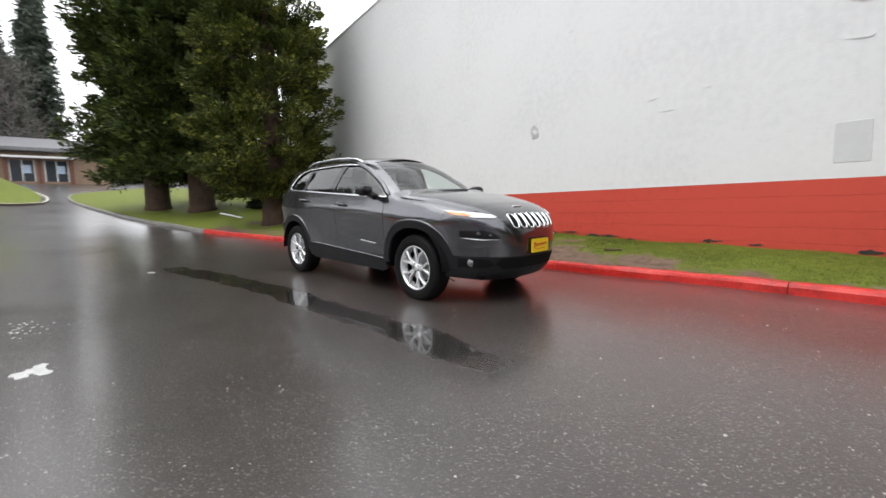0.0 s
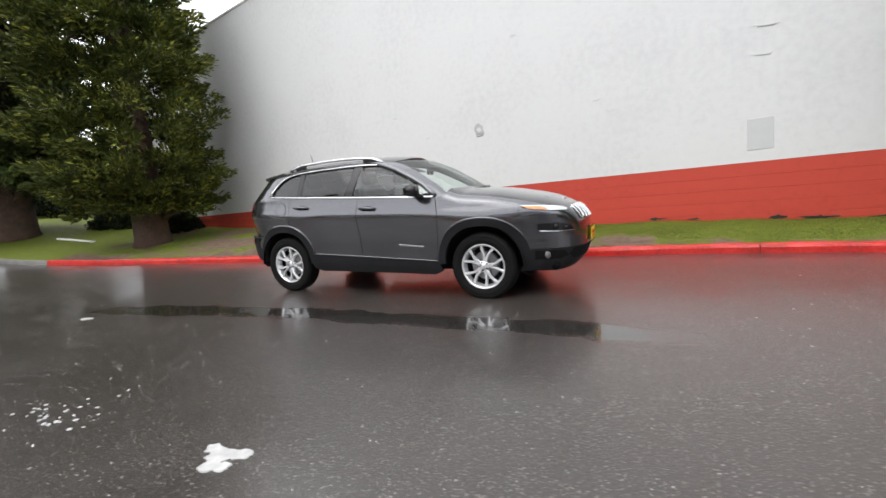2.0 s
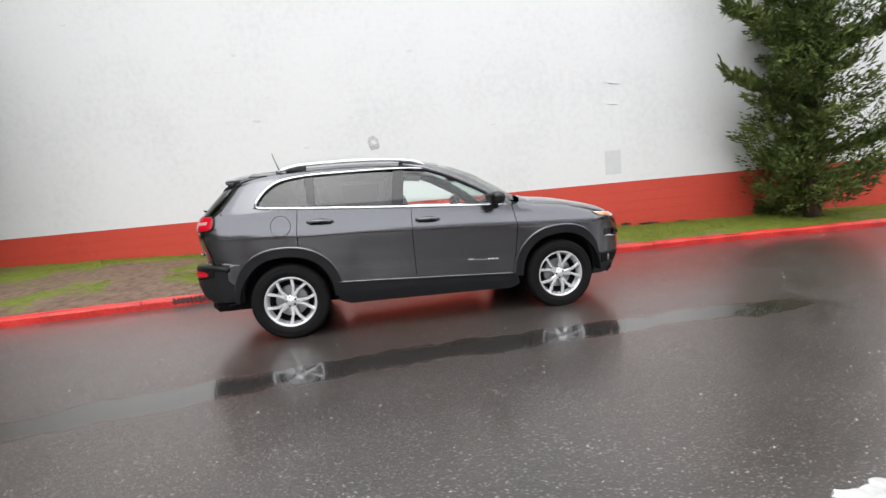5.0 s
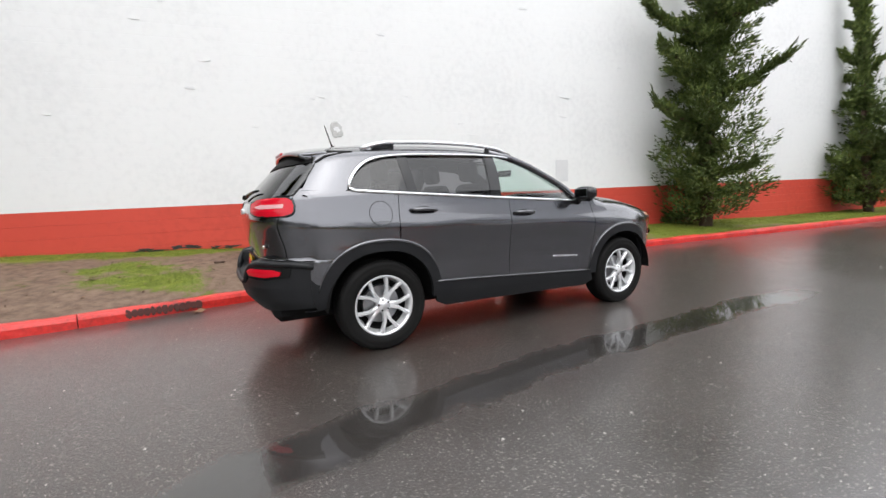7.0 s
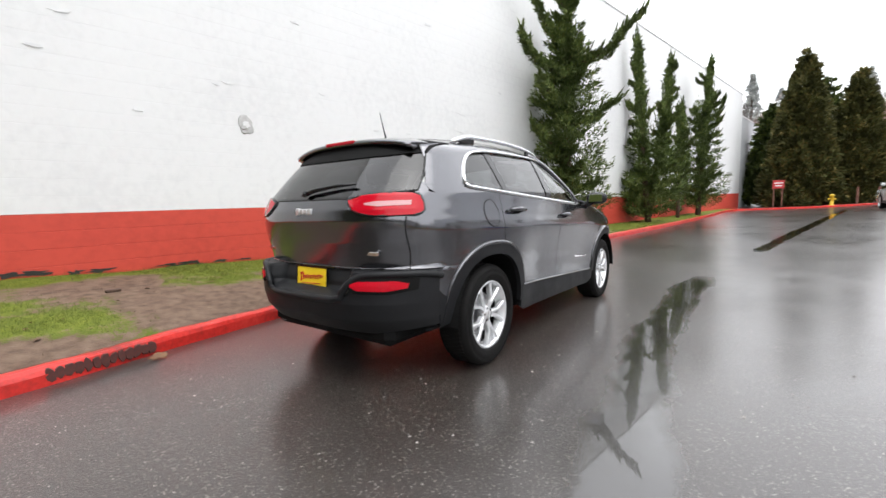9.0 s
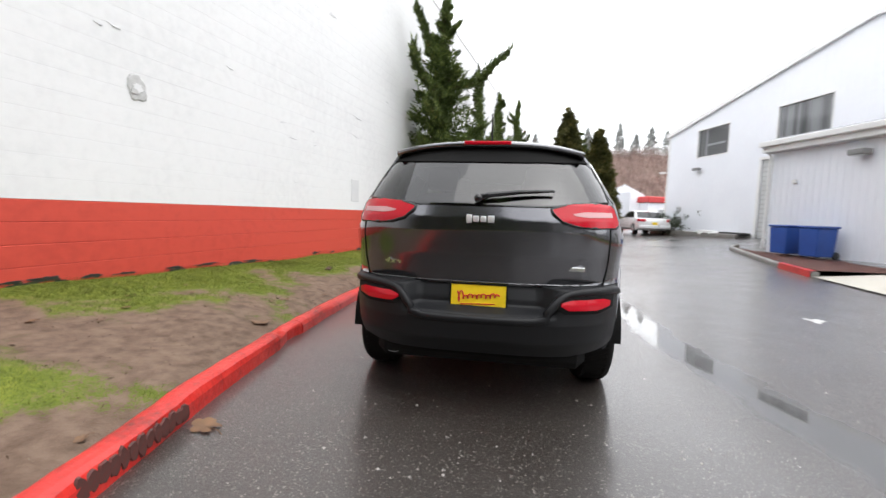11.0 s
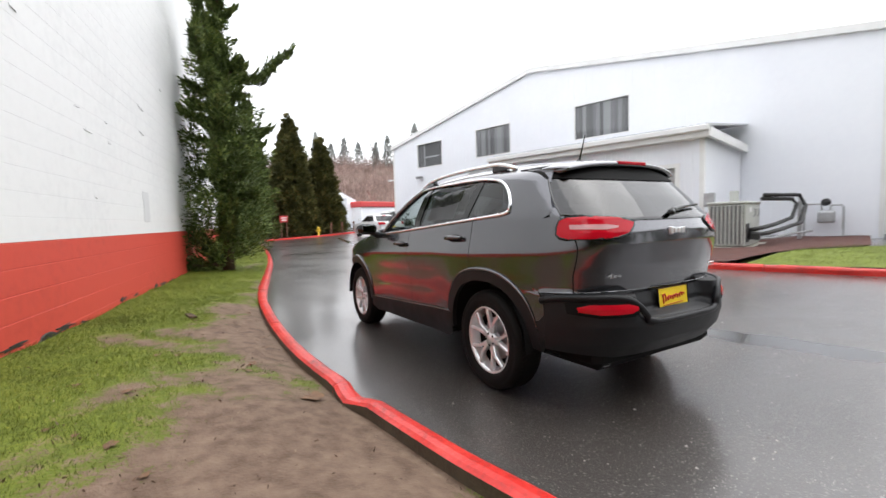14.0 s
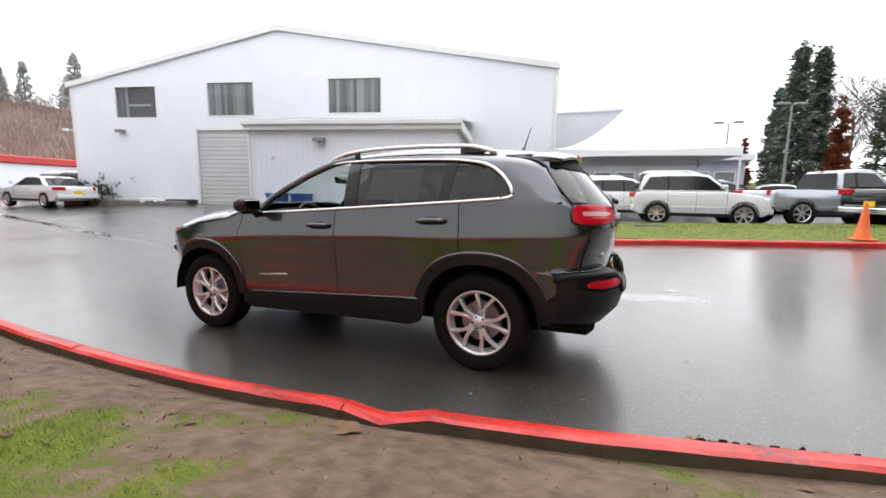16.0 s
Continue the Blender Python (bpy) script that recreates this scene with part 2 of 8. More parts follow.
M_DEADWOOD = varied("dead_leaf_brown", [(0.3, (0.10, 0.055, 0.03)), (0.7, (0.22, 0.12, 0.06))], 12, (0.6, 0.8))

# sheet metal building
M_SIDING = varied("white_steel_siding", [(0.3, (0.76, 0.78, 0.83)), (0.7, (0.82, 0.84, 0.88))], 0.5, (0.35, 0.5), spec=0.4)
M_TRIM = varied("white_metal_trim", [(0.3, (0.70, 0.70, 0.69)), (0.7, (0.80, 0.80, 0.79))], 1.5, (0.35, 0.5))
M_ROOF = varied("grey_metal_roof", [(0.3, (0.42, 0.43, 0.45)), (0.7, (0.52, 0.53, 0.55))], 0.8, (0.4, 0.5), metal=0.3)
M_DOOR_GREY = varied("grey_door_and_gap_shade", [(0.3, (0.30, 0.30, 0.285)), (0.7, (0.34, 0.34, 0.325))], 1.2, (0.4, 0.55))
M_ROLLDOOR = varied("white_slatted_door", [(0.3, (0.52, 0.53, 0.53)), (0.7, (0.60, 0.61, 0.61))], 1.2, (0.4, 0.5))
M_CURTAIN = varied("grey_striped_curtain_fold_shade", [(0.3, (0.50, 0.49, 0.48)), (0.7, (0.72, 0.71, 0.70))], 2, (0.7, 0.9))
n, l, b = nodes_of(M_CURTAIN)
strip_tone = n.new("ShaderNodeObjectInfo")
# each strip its own grey, the darker ones for shade in the folds
l.new(ramp_node(M_CURTAIN, strip_tone.outputs["Random"], [(0.0, (0.16, 0.155, 0.15)), (0.5, (0.34, 0.33, 0.325)), (1.0, (0.60, 0.59, 0.58))]).outputs[0], b.inputs["Base Color"])
M_TENT = varied("white_tent_fabric", [(0.3, (0.80, 0.80, 0.80)), (0.7, (0.86, 0.86, 0.86))], 0.8, (0.5, 0.6))
M_AC = varied("beige_grey_enamel", [(0.3, (0.40, 0.41, 0.38)), (0.7, (0.50, 0.51, 0.48))], 2, (0.4, 0.5))
M_BLACK = varied("black_rubber_hose", [(0.3, (0.012, 0.012, 0.012)), (0.7, (0.03, 0.03, 0.03))], 8, (0.5, 0.7))
M_PIPE = varied("galvanised_pipe", [(0.3, (0.35, 0.36, 0.37)), (0.7, (0.48, 0.49, 0.5))], 6, (0.35, 0.5), metal=0.7)
M_BIN = varied("blue_plastic", [(0.3, (0.015, 0.06, 0.28)), (0.7, (0.025, 0.09, 0.38))], 3, (0.4, 0.55))
M_CONE = varied("orange_cone_plastic", [(0.3, (0.75, 0.12, 0.015)), (0.7, (0.85, 0.17, 0.02))], 5, (0.4, 0.55))
M_YELLOW = varied("yellow_paint", [(0.3, (0.65, 0.42, 0.02)), (0.7, (0.75, 0.50, 0.03))], 5, (0.4, 0.55))
M_SIGN_RED = varied("red_sign_paint", [(0.3, (0.45, 0.03, 0.03)), (0.7, (0.55, 0.05, 0.05))], 5, (0.4, 0.55))
M_WOOD = varied("weathered_red_post", [(0.3, (0.12, 0.05, 0.035)), (0.7, (0.2, 0.09, 0.06))], 8, (0.6, 0.8))
M_TAN = varied("tan_brick_front", [(0.3, (0.21, 0.14, 0.095)), (0.7, (0.32, 0.225, 0.155))], 2, (0.6, 0.8))
M_SHINGLE = varied("grey_shingle_roof", [(0.3, (0.13, 0.13, 0.14)), (0.7, (0.22, 0.22, 0.23))], 1.5, (0.5, 0.7))
M_LAMP_GREY = varied("grey_lamp_housing", [(0.3, (0.18, 0.18, 0.18)), (0.7, (0.26, 0.26, 0.26))], 4, (0.4, 0.6))
M_HILL = varied("brown_hillside", [(0.3, (0.10, 0.065, 0.045)), (0.7, (0.20, 0.13, 0.10))], 0.15, (0.8, 0.9), bump=0.6, bump_scale=1.2, bump_dist=0.5)
M_WHITE_MARK = varied("worn_white_road_paint", [(0.3, (0.34, 0.34, 0.33)), (0.7, (0.62, 0.62, 0.61))], 14, (0.4, 0.6))
M_LAMP_GLASS = material("clear_headlamp_lens", (0.70, 0.72, 0.73), 0.08, spec=0.7, coat=1.0)


def pane_glass(name, tint, gloss_rough=0.01, base=0.07):
    """A thin pane: tinted see-through, with a mirror-like sheen that grows at a slant."""
    m = bpy.data.materials.new(name)
    m.use_nodes = True
    n, l = m.node_tree.nodes, m.node_tree.links
    n.clear()
    o, mx, tr, gl, fr = n.new("ShaderNodeOutputMaterial"), n.new("ShaderNodeMixShader"), n.new("ShaderNodeBsdfTransparent"), n.new("ShaderNodeBsdfGlossy"), n.new("ShaderNodeLayerWeight")
    fr.inputs["Blend"].default_value = 0.5
    pw, sc = n.new("ShaderNodeMath"), n.new("ShaderNodeMath")
    pw.operation, sc.operation = "POWER", "MULTIPLY_ADD"
    pw.inputs[1].default_value, sc.inputs[1].default_value, sc.inputs[2].default_value = 4.0, 0.92, base
    tr.inputs["Color"].default_value = (*tint, 1)
    gl.inputs["Roughness"].default_value = gloss_rough
    l.new(fr.outputs["Facing"], pw.inputs[0])
    l.new(pw.outputs[0], sc.inputs[0])
    l.new(sc.outputs[0], mx.inputs[0])
    l.new(tr.outputs[0], mx.inputs[1])
    l.new(gl.outputs[0], mx.inputs[2])
    l.new(mx.outputs[0], o.inputs["Surface"])
    return m


# ---- building blocks ----
def mesh_from(name, verts, faces, mats, smooth=False, face_mats=None):
    me = bpy.data.meshes.new(name)
    me.from_pydata([tuple(v) for v in verts], [], [tuple(f) for f in faces])
    for m in (mats if isinstance(mats, (list, tuple)) else [mats]):
        me.materials.append(m)
    if face_mats is not None:
        me.polygons.foreach_set("material_index", face_mats)
    if smooth:
        me.polygons.foreach_set("use_smooth", [True] * len(me.polygons))
    me.update()
    return me


def thing(name, label, category, group="", kind="", at=None):
    """An Empty that holds a thing's parts."""
    ob = tagged(new(name), label, category, group, kind)
    if at is not None:
        ob.matrix_basis = at
    return ob


def part(name, bm, mat, parent, label="", smooth=False, m=None):
    """Links a bmesh (or a mesh) as one object under parent."""
    if isinstance(bm, bmesh.types.BMesh):
        me = bpy.data.meshes.new(name)
        bm.to_mesh(me)
        bm.free()
        for x in (mat if isinstance(mat, (list, tuple)) else [mat]):
            me.materials.append(x)
        if smooth:
            me.polygons.foreach_set("use_smooth", [True] * len(me.polygons))
    else:
        me = bm
    ob = new(name, me)
    ob.parent = parent
    if m is not None:
        ob.matrix_basis = m
    if label:
        ob["label"] = label
    return ob


def box(x0, y0, z0, x1, y1, z1, bevel=0.0, seg=1):
    bm = bmesh.new()
    bmesh.ops.create_cube(bm, size=1, matrix=Matrix.LocRotScale(((x0 + x1) / 2, (y0 + y1) / 2, (z0 + z1) / 2), None, (abs(x1 - x0), abs(y1 - y0), abs(z1 - z0))))
    if bevel:
        bmesh.ops.bevel(bm, geom=bm.edges[:], offset=bevel, segments=seg, affect="EDGES", profile=0.5)
    return bm


def join(*bms):
    out = bms[0]
    for o in bms[1:]:
        me = bpy.data.meshes.new("tmp")
        o.to_mesh(me)
        o.free()
        out.from_mesh(me)
        bpy.data.meshes.remove(me)
    return out


def tube(points, radius, sides=8, close=True):
    """A pipe along points; radius is one number or one for each point."""
    pts = [Vector(p) for p in points]
    rad = [radius] * len(pts) if not hasattr(radius, "__len__") else radius
    bm = bmesh.new()
    rings = []
    side = Vector((0.3, 0.5, 0.81)).normalized()
    for i, p in enumerate(pts):
        d = (pts[min(i + 1, len(pts) - 1)] - pts[max(i - 1, 0)]).normalized()
        u = side - d * side.dot(d)
        if u.length < 1e-3:
            u = d.orthogonal()
        u.normalize()
        side = u
        v = d.cross(u)
        rings.append([bm.verts.new(p + (u * math.cos(a) + v * math.sin(a)) * rad[i]) for a in [2 * math.pi * k / sides for k in range(sides)]])
    for r0, r1 in zip(rings, rings[1:]):
        for k in range(sides):
            bm.faces.new((r0[k], r0[(k + 1) % sides], r1[(k + 1) % sides], r1[k]))
    if close:
        bm.faces.new(rings[0][::-1])
        bm.faces.new(rings[-1])
    return bm


def lathe(profile, axis="z", sides=24, closed=False):
    """Turns (radius, height) points round an axis."""
    bm = bmesh.new()
    rings = []
    for r, h in profile:
        ring = []
        for k in range(sides):
            a = 2 * math.pi * k / sides
            c, s = r * math.cos(a), r * math.sin(a)
            ring.append(bm.verts.new((c, s, h) if axis == "z" else (c, h, s)))
        rings.append(ring)
    if closed:
        rings.append(rings[0])
    for r0, r1 in zip(rings, rings[1:]):
        for k in range(sides):
            f = (r0[k], r0[(k + 1) % sides], r1[(k + 1) % sides], r1[k])
            bm.faces.new(f if axis == "z" else f[::-1])
    return bm


def sheet(outline, height, step, grid=True):
    """A flat outline (x, y) filled with a grid and lifted to height(x, y)."""
    from mathutils.geometry import tessellate_polygon
    pts = [Vector((p[0], p[1], 0)) for p in outline]
    bm = bmesh.new()
    vs = [bm.verts.new(p) for p in pts]
    for t in tessellate_polygon([pts]):
        bm.faces.new([vs[i] for i in t])
    for ax in (0, 1):
        lo, hi = min(p[ax] for p in pts), max(p[ax] for p in pts)
        k = math.ceil(lo / step) * step
        while k < hi:
            no = (1, 0, 0) if ax == 0 else (0, 1, 0)
            bmesh.ops.bisect_plane(bm, geom=bm.verts[:] + bm.edges[:] + bm.faces[:], plane_co=(k, k, 0), plane_no=no)
            k += step
    for v in bm.verts:
        v.co.z = height(v.co.x, v.co.y)
    bmesh.ops.recalc_face_normals(bm, faces=bm.faces)
    if bm.faces and sum(f.normal.z for f in bm.faces) < 0:
        bmesh.ops.reverse_faces(bm, faces=bm.faces)
    return bm


# ---- the lie of the land ----
ROAD_X = [-400, -60, -34, -26, -20, -15, -12, -10, -8, -4, -2, 0, 2, 4, 7, 10, 20, 40, 90, 400]
ROAD_Z = [14.0, 5.0, 2.55, 1.62, 1.02, 0.52, 0.27, 0.20, 0.165, 0.10, 0.045, 0.0, -0.02, 0.0, 0.02, 0.03, 0.03, 0.0, 0.0, 0.0]


def land(x, y):
    """Height of the paving."""
    c = min(max(0.0, -y - 1), float(np.interp(x, [0, 5], [7.0, 10.0])))
    return float(np.interp(x, ROAD_X, ROAD_Z)) + 0.0045 * c * c


KERB_X = [-11.5, -8, -4, -2, 0, 2, 4, 7, 10, 14, 20, 27, 30, 31.6]
KERB_Y = [0.62, 0.88, 1.18, 1.53, 1.75, 1.75, 1.61, 1.13, 0.65, 0.17, -0.40, -0.85, -1.15, -2.0]


def smooth_line(xs, ys, step):
    """A soft curve through points, as a list of (x, y)."""
    out = []
    p = [Vector((a, b_)) for a, b_ in zip(xs, ys)]
    for i in range(len(p) - 1):
        p0, p1, p2, p3 = p[max(i - 1, 0)], p[i], p[i + 1], p[min(i + 2, len(p) - 1)]
        k = max(1, int((p2 - p1).length / step))
        for j in range(k):
            t = j / k
            m1, m2 = (p2 - p0) * 0.5, (p3 - p1) * 0.5
            out.append((2 * t**3 - 3 * t**2 + 1) * p1 + (t**3 - 2 * t**2 + t) * m1 + (-2 * t**3 + 3 * t**2) * p2 + (t**3 - t**2) * m2)
    out.append(p[-1])
    return out


def kerb_y(x):
    return float(np.interp(x, KERB_X, KERB_Y))


WALL_A, WALL_B = 3.27 + 0.1431 * 4.63, -0.1431  # wall face: y = A + B x


def wall_y(x):
    return WALL_A + WALL_B * x


def lawn(x, y):
    """Height of the grass strip between kerb and wall."""
    k = kerb_y(x)
    low = land(x, k) + 0.104 - float(np.interp(x, [-4.5, -3, 2.5, 4.5], [0.0, 0.058, 0.058, 0.0])) * float(np.interp(y - k, [0.2, 0.75], [1, 0]))
    high = float(np.interp(x, [-40, -20, -10, -5, 0, 5, 8, 12, 36], [3.6, 1.35, 0.66, 0.55, 0.35, 0.25, 0.22, 0.16, 0.15]))
    s = min(max((y - k - 0.2) / max(wall_y(x) - k - 0.2, 0.3), 0), 1)
    s = s ** 0.8
    return low + (high - low) * s + 0.03 * noise.noise((x * 1.3, y * 1.3, 0)) * min(1, s * 6) + 0.003 * noise.noise((x * 7, y * 7, 3))


def axis_steps(near, far, fine, grow=1.25):
    out, s = [0.0], fine
    while out[-1] < far:
        out.append(out[-1] + s)
        if out[-1] > near:
            s *= grow
    return sorted([-v for v in out[1:]] + out)


gx, gy = axis_steps(26, 420, 0.5), axis_steps(14, 420, 0.5)
gv = [(x, y, land(x, y) + 0.006 * noise.noise((x * 0.8, y * 0.8, 0))) for y in gy for x in gx]
nx = len(gx)
gf = [(j * nx + i, j * nx + i + 1, (j + 1) * nx + i + 1, (j + 1) * nx + i) for j in range(len(gy) - 1) for i in range(nx - 1)]
ground = tagged(new("ground", mesh_from("ground", gv, gf, M_ASPHALT, True)), "wet dark asphalt drive and car park", "ground", kind="structure")


# ---- kerbs ----
KERB_SECTION = [(0.015, -0.12), (0.024, 0.075), (0.038, 0.104), (0.062, 0.119), (0.100, 0.123), (0.134, 0.120), (0.158, 0.106), (0.172, -0.08)]


def kerb(label, line, mat, base, length=2.6, flip=1, holder=None):
    """Kerb stones laid end to end along a line; the line is the foot on the road's side."""
    top = holder or thing("kerb", label, "kerb", kind="structure")
    run, start = 0.0, 0
    i = 0
    idx = 0
    while i < len(line) - 1:
        run += (line[i + 1] - line[i]).length
        i += 1
        if run >= length * (0.85 + 0.3 * random.random()) or i == len(line) - 1:
            seg = line[start:i + 1]
            v, f = [], []
            ns = len(KERB_SECTION)
            n = len(seg)
            jog = 0.008 * (random.random() - 0.5)
            for j, p in enumerate(seg):
                d = (line[min(start + j + 1, len(line) - 1)] - line[max(start + j - 1, 0)]).normalized()
                nrm = Vector((-d.y, d.x)) * flip
                q0 = p + d * (0.004 if j == 0 else -0.004 if j == n - 1 else 0)
                zz = base(q0.x, q0.y)
                chip = max(0.0, 1 - abs(q0.x + 1.1) / 0.26) if 1 < q0.y < 2 else 0.0
                q0 = q0 + nrm * 0.05 * chip
                for a, h in KERB_SECTION:
                    wob = 0.008 * noise.noise((q0.x * 3, q0.y * 3, h * 20 + idx)) + 0.004 * noise.noise((q0.x * 15, q0.y * 15, h * 9))
                    q = q0 + nrm * (a + wob)
                    v.append((q.x, q.y, zz + h + jog + (wob * 1.5 - 0.03 * chip * (1 + noise.noise((q0.x * 14, a * 30, 1))) if h > 0.1 else 0)))
            for j in range(n - 1):
                for k in range(ns - 1):
                    a = j * ns + k
                    q = (a, a + ns, a + ns + 1, a + 1)
                    f.append(q if flip < 0 else q[::-1])
            fm = [1 if k == ns - 2 else 0 for j in range(n - 1) for k in range(ns - 1)] + [0, 0]
            f.append(tuple(range(ns)) if flip > 0 else tuple(range(ns))[::-1])
            f.append(tuple((n - 1) * ns + k for k in range(ns))[::-1] if flip > 0 else tuple((n - 1) * ns + k for k in range(ns)))
            part("kerb_stone", mesh_from("kerb_stone", v, f, [mat, M_KERB_BACK], False, fm), None, top)
            run, start = 0.0, i
            idx += 1
    return top


kerb("red-painted concrete kerb along the grass strip", smooth_line(KERB_X, KERB_Y, 0.12) + smooth_line([31.6, 32.2, 32.5, 32.5], [-2.0, -4, -7, -12], 0.8)[1:], M_KERB_RED, land)
TIP_X = [-11.5, -13.9, -15.9, -18.6, -22.8, -26.5, -29.4, -31.5, -32.2, -30.5, -27]
TIP_Y = [0.62, 0.15, -0.38, -0.95, -1.52, -1.85, -1.7, -0.8, 1.2, 5.5, 12]
kerb("bare grey concrete kerb round the tip of the tree lawn", smooth_line(TIP_X, TIP_Y, 0.5), M_KERB_GREY, land, 3.0, -1)
K2 = smooth_line([2.95, 1.5, 0.0, -2.0, -4.7, -7.2, -11, -16], [-5.93, -6.08, -6.3, -6.53, -6.92, -7.35, -8.1, -9.3], 0.3)
kerb("red-painted kerb beside the service building", K2, M_KERB_RED, land, 2.6, 1)
K3 = smooth_line([12.6, 11.6, 9, 6.5, 5.0], [-8.3, -7.65, -6.95, -6.35, -6.1], 0.3)
kerb("worn red-ended kerb beside the blue bins", K3, M_KERB_GREY, land, 2.2, 1)
part("kerb_paint_end", mesh_from("kerb_paint_end", *(lambda s: ([(p.x, p.y, land(p.x, p.y) + 0.131) for p in s] + [(p.x + 0.04, p.y - 0.15, land(p.x, p.y) + 0.131) for p in s] + [(p.x - 0.01, p.y + 0.006, land(p.x, p.y)) for p in s], [(i, i + 1, len(s) + i + 1, len(s) + i) for i in range(len(s) - 1)] + [(i, 2 * len(s) + i, 2 * len(s) + i + 1, i + 1) for i in range(len(s) - 1)]))(K3[-6:]), M_KERB_RED), None, None)
tagged(bpy.data.objects["kerb_paint_end"], "worn red paint on the end of a kerb", "kerb paint", kind="structure")


# ---- grass ----
def lawn_mesh(name, label, outline, height, step, worn, mat=None):
    bm = sheet(outline, height, step)
    me = bpy.data.meshes.new(name)
    bm.to_mesh(me)
    bm.free()
    me.materials.append(mat or M_LAWN)
    me.polygons.foreach_set("use_smooth", [True] * len(me.polygons))
    a = me.attributes.new("worn", "FLOAT", "POINT")
    a.data.foreach_set("value", [worn(v.co.x, v.co.y) for v in me.vertices])
    return tagged(new(name, me), label, "lawn", kind="structure")


def worn_strip(x, y):
    """Above zero the turf is worn to earth: beside the kerb and in patches; it stays green against the wall and down the drive."""
    d, w = y - kerb_y(x) - 0.15, wall_y(x) - y
    near = float(np.interp(d, [0, 0.35, 0.75, 1.3], [0.22, 0.16, 0.0, -0.02])) - float(np.interp(w, [0.1, 0.5], [0.40, 0.0]))
    along = float(np.interp(x, [-11, -8, -5, -2, 0.5, 2.0, 3.5, 6], [-0.08, 0.04, 0.07, 0.03, 0.0, -0.12, -0.3, -0.5]))
    patch = 0.50 * noise.noise((x * 0.85, y * 1.3, 0.3)) + 0.26 * noise.noise((x * 2.2, y * 2.6, 1.7)) + 0.12 * noise.noise((x * 6, y * 6, 4))
    return near + along + patch


strip_x = [-11.5 + 0.35 * i for i in range(13)] + [-6.9 + 0.075 * i for i in range(160)] + [5.1 + 0.35 * i for i in range(75)]
strip_v, strip_w = [], []
for x in strip_x:
    for j in range(33):
        y = kerb_y(x) + 0.12 + (wall_y(x) - 0.002 - kerb_y(x) - 0.12) * j / 32
        strip_v.append((x, y, lawn(x, y)))
        strip_w.append(worn_strip(x, y))
strip = mesh_from("lawn", strip_v, [(i * 33 + j, (i + 1) * 33 + j, (i + 1) * 33 + j + 1, i * 33 + j + 1) for i in range(len(strip_x) - 1) for j in range(32)], M_LAWN, True)
strip.attributes.new("worn", "FLOAT", "POINT").data.foreach_set("value", strip_w)
tagged(new("lawn", strip), "mossy grass strip worn to brown mud beside the kerb", "lawn", kind="structure")


def tip_land(x, y):
    d = min(1.0, max(0.0, (y - float(np.interp(-x, [11.5, 13.9, 15.9, 18.6, 22.8, 26.5, 31], [0.62, 0.15, -0.38, -0.95, -1.52, -1.85, -1.2]))) / 4))
    blend = float(np.interp(x, [-16, -11.5], [1, 0]))
    a = land(x, y) + 0.125 + 0.35 * d * d + 0.05 * noise.noise((x * 0.5, y * 0.5, 1))
    return a * blend + lawn(x, y) * (1 - blend)


tip = [(p.x + (0.12 if p.x < -30 else 0), p.y + 0.14) for p in smooth_line(TIP_X, TIP_Y, 0.8)]
lawn_mesh("lawn", "grass lawn under tall conifers", tip + [(-26, 40), (-11.5, 40), (-11.5, wall_y(-11.5) - 0.002)], tip_land, 0.8, lambda x, y: -0.12)
isl = [(p.x, p.y - 0.15) for p in K2]


def isl_land(x, y):
    k = float(np.interp(-x, [-2.95, 0, 2, 4.7, 7.2, 16], [-5.93, -6.3, -6.53, -6.92, -7.35, -9.3])) - 0.15
    return land(x, k) + 0.12 + 0.09 * min(1, max(0, (k - y) / 1.5)) + 0.012 * noise.noise((x * 3, y * 3, 5))


lawn_mesh("lawn", "smooth green grass island beside the car park", [p for p in isl if p[0] < 0.55] + [(-16, -12.4), (-7, -11.3), (-3, -11.0), (-0.3, -10.8), (0.5, -9)], isl_land, 0.4, lambda x, y: -0.16)
bed = [(p[0], p[1]) for p in isl if p[0] >= 0.4]
mulch = sheet([(3.05, -6.2), (3.75, -9.9), (3.3, -10.1), (4.6, -15.0), (1.1, -15.8), (-0.2, -11)] + [(0.5, -9)] + bed[::-1], lambda x, y: isl_land(min(x, 2.9), y) + 0.012 + 0.03 * noise.noise((x * 2, y * 2, 8)), 0.4)
tagged(part("mulch_bed", mulch, M_MULCH, None), "red-brown bark mulch bed round the cooling unit", "mulch bed", kind="structure")
mulch = sheet([(5.1, -6.3), (5.35, -9.4), (10.3, -8.1), (11.5, -7.85), (9, -7.12), (6.5, -6.52)], lambda x, y: land(x, -6.6) + 0.11 + 0.02 * noise.noise((x * 2, y * 2, 8)), 0.4)
tagged(part("mulch_bed", mulch, M_MULCH, None), "red-brown mulch bed along the annex wall", "mulch bed", kind="structure")
pad = sheet([(3.02, -5.98), (4.95, -6.12), (5.4, -9.42), (3.72, -9.88)], lambda x, y: land(x, -6.0) + 0.02 + 0.065 * min(1, max(0, (-y - 6.0) / 3.4)) * 3, 0.5)
tagged(part("door_apron", pad, M_CONCRETE, None), "pale concrete apron in front of the grey door", "apron", kind="structure")

# ---- the long block wall ----
WALL_DIR = Vector((1, WALL_B, 0)).normalized()
WALL_AT = pose(0, WALL_A, 0, 0, 0, math.degrees(math.atan(WALL_B)))


def top_of_wall(s):
    return 7.38 + 0.027 * (s + 9.8)


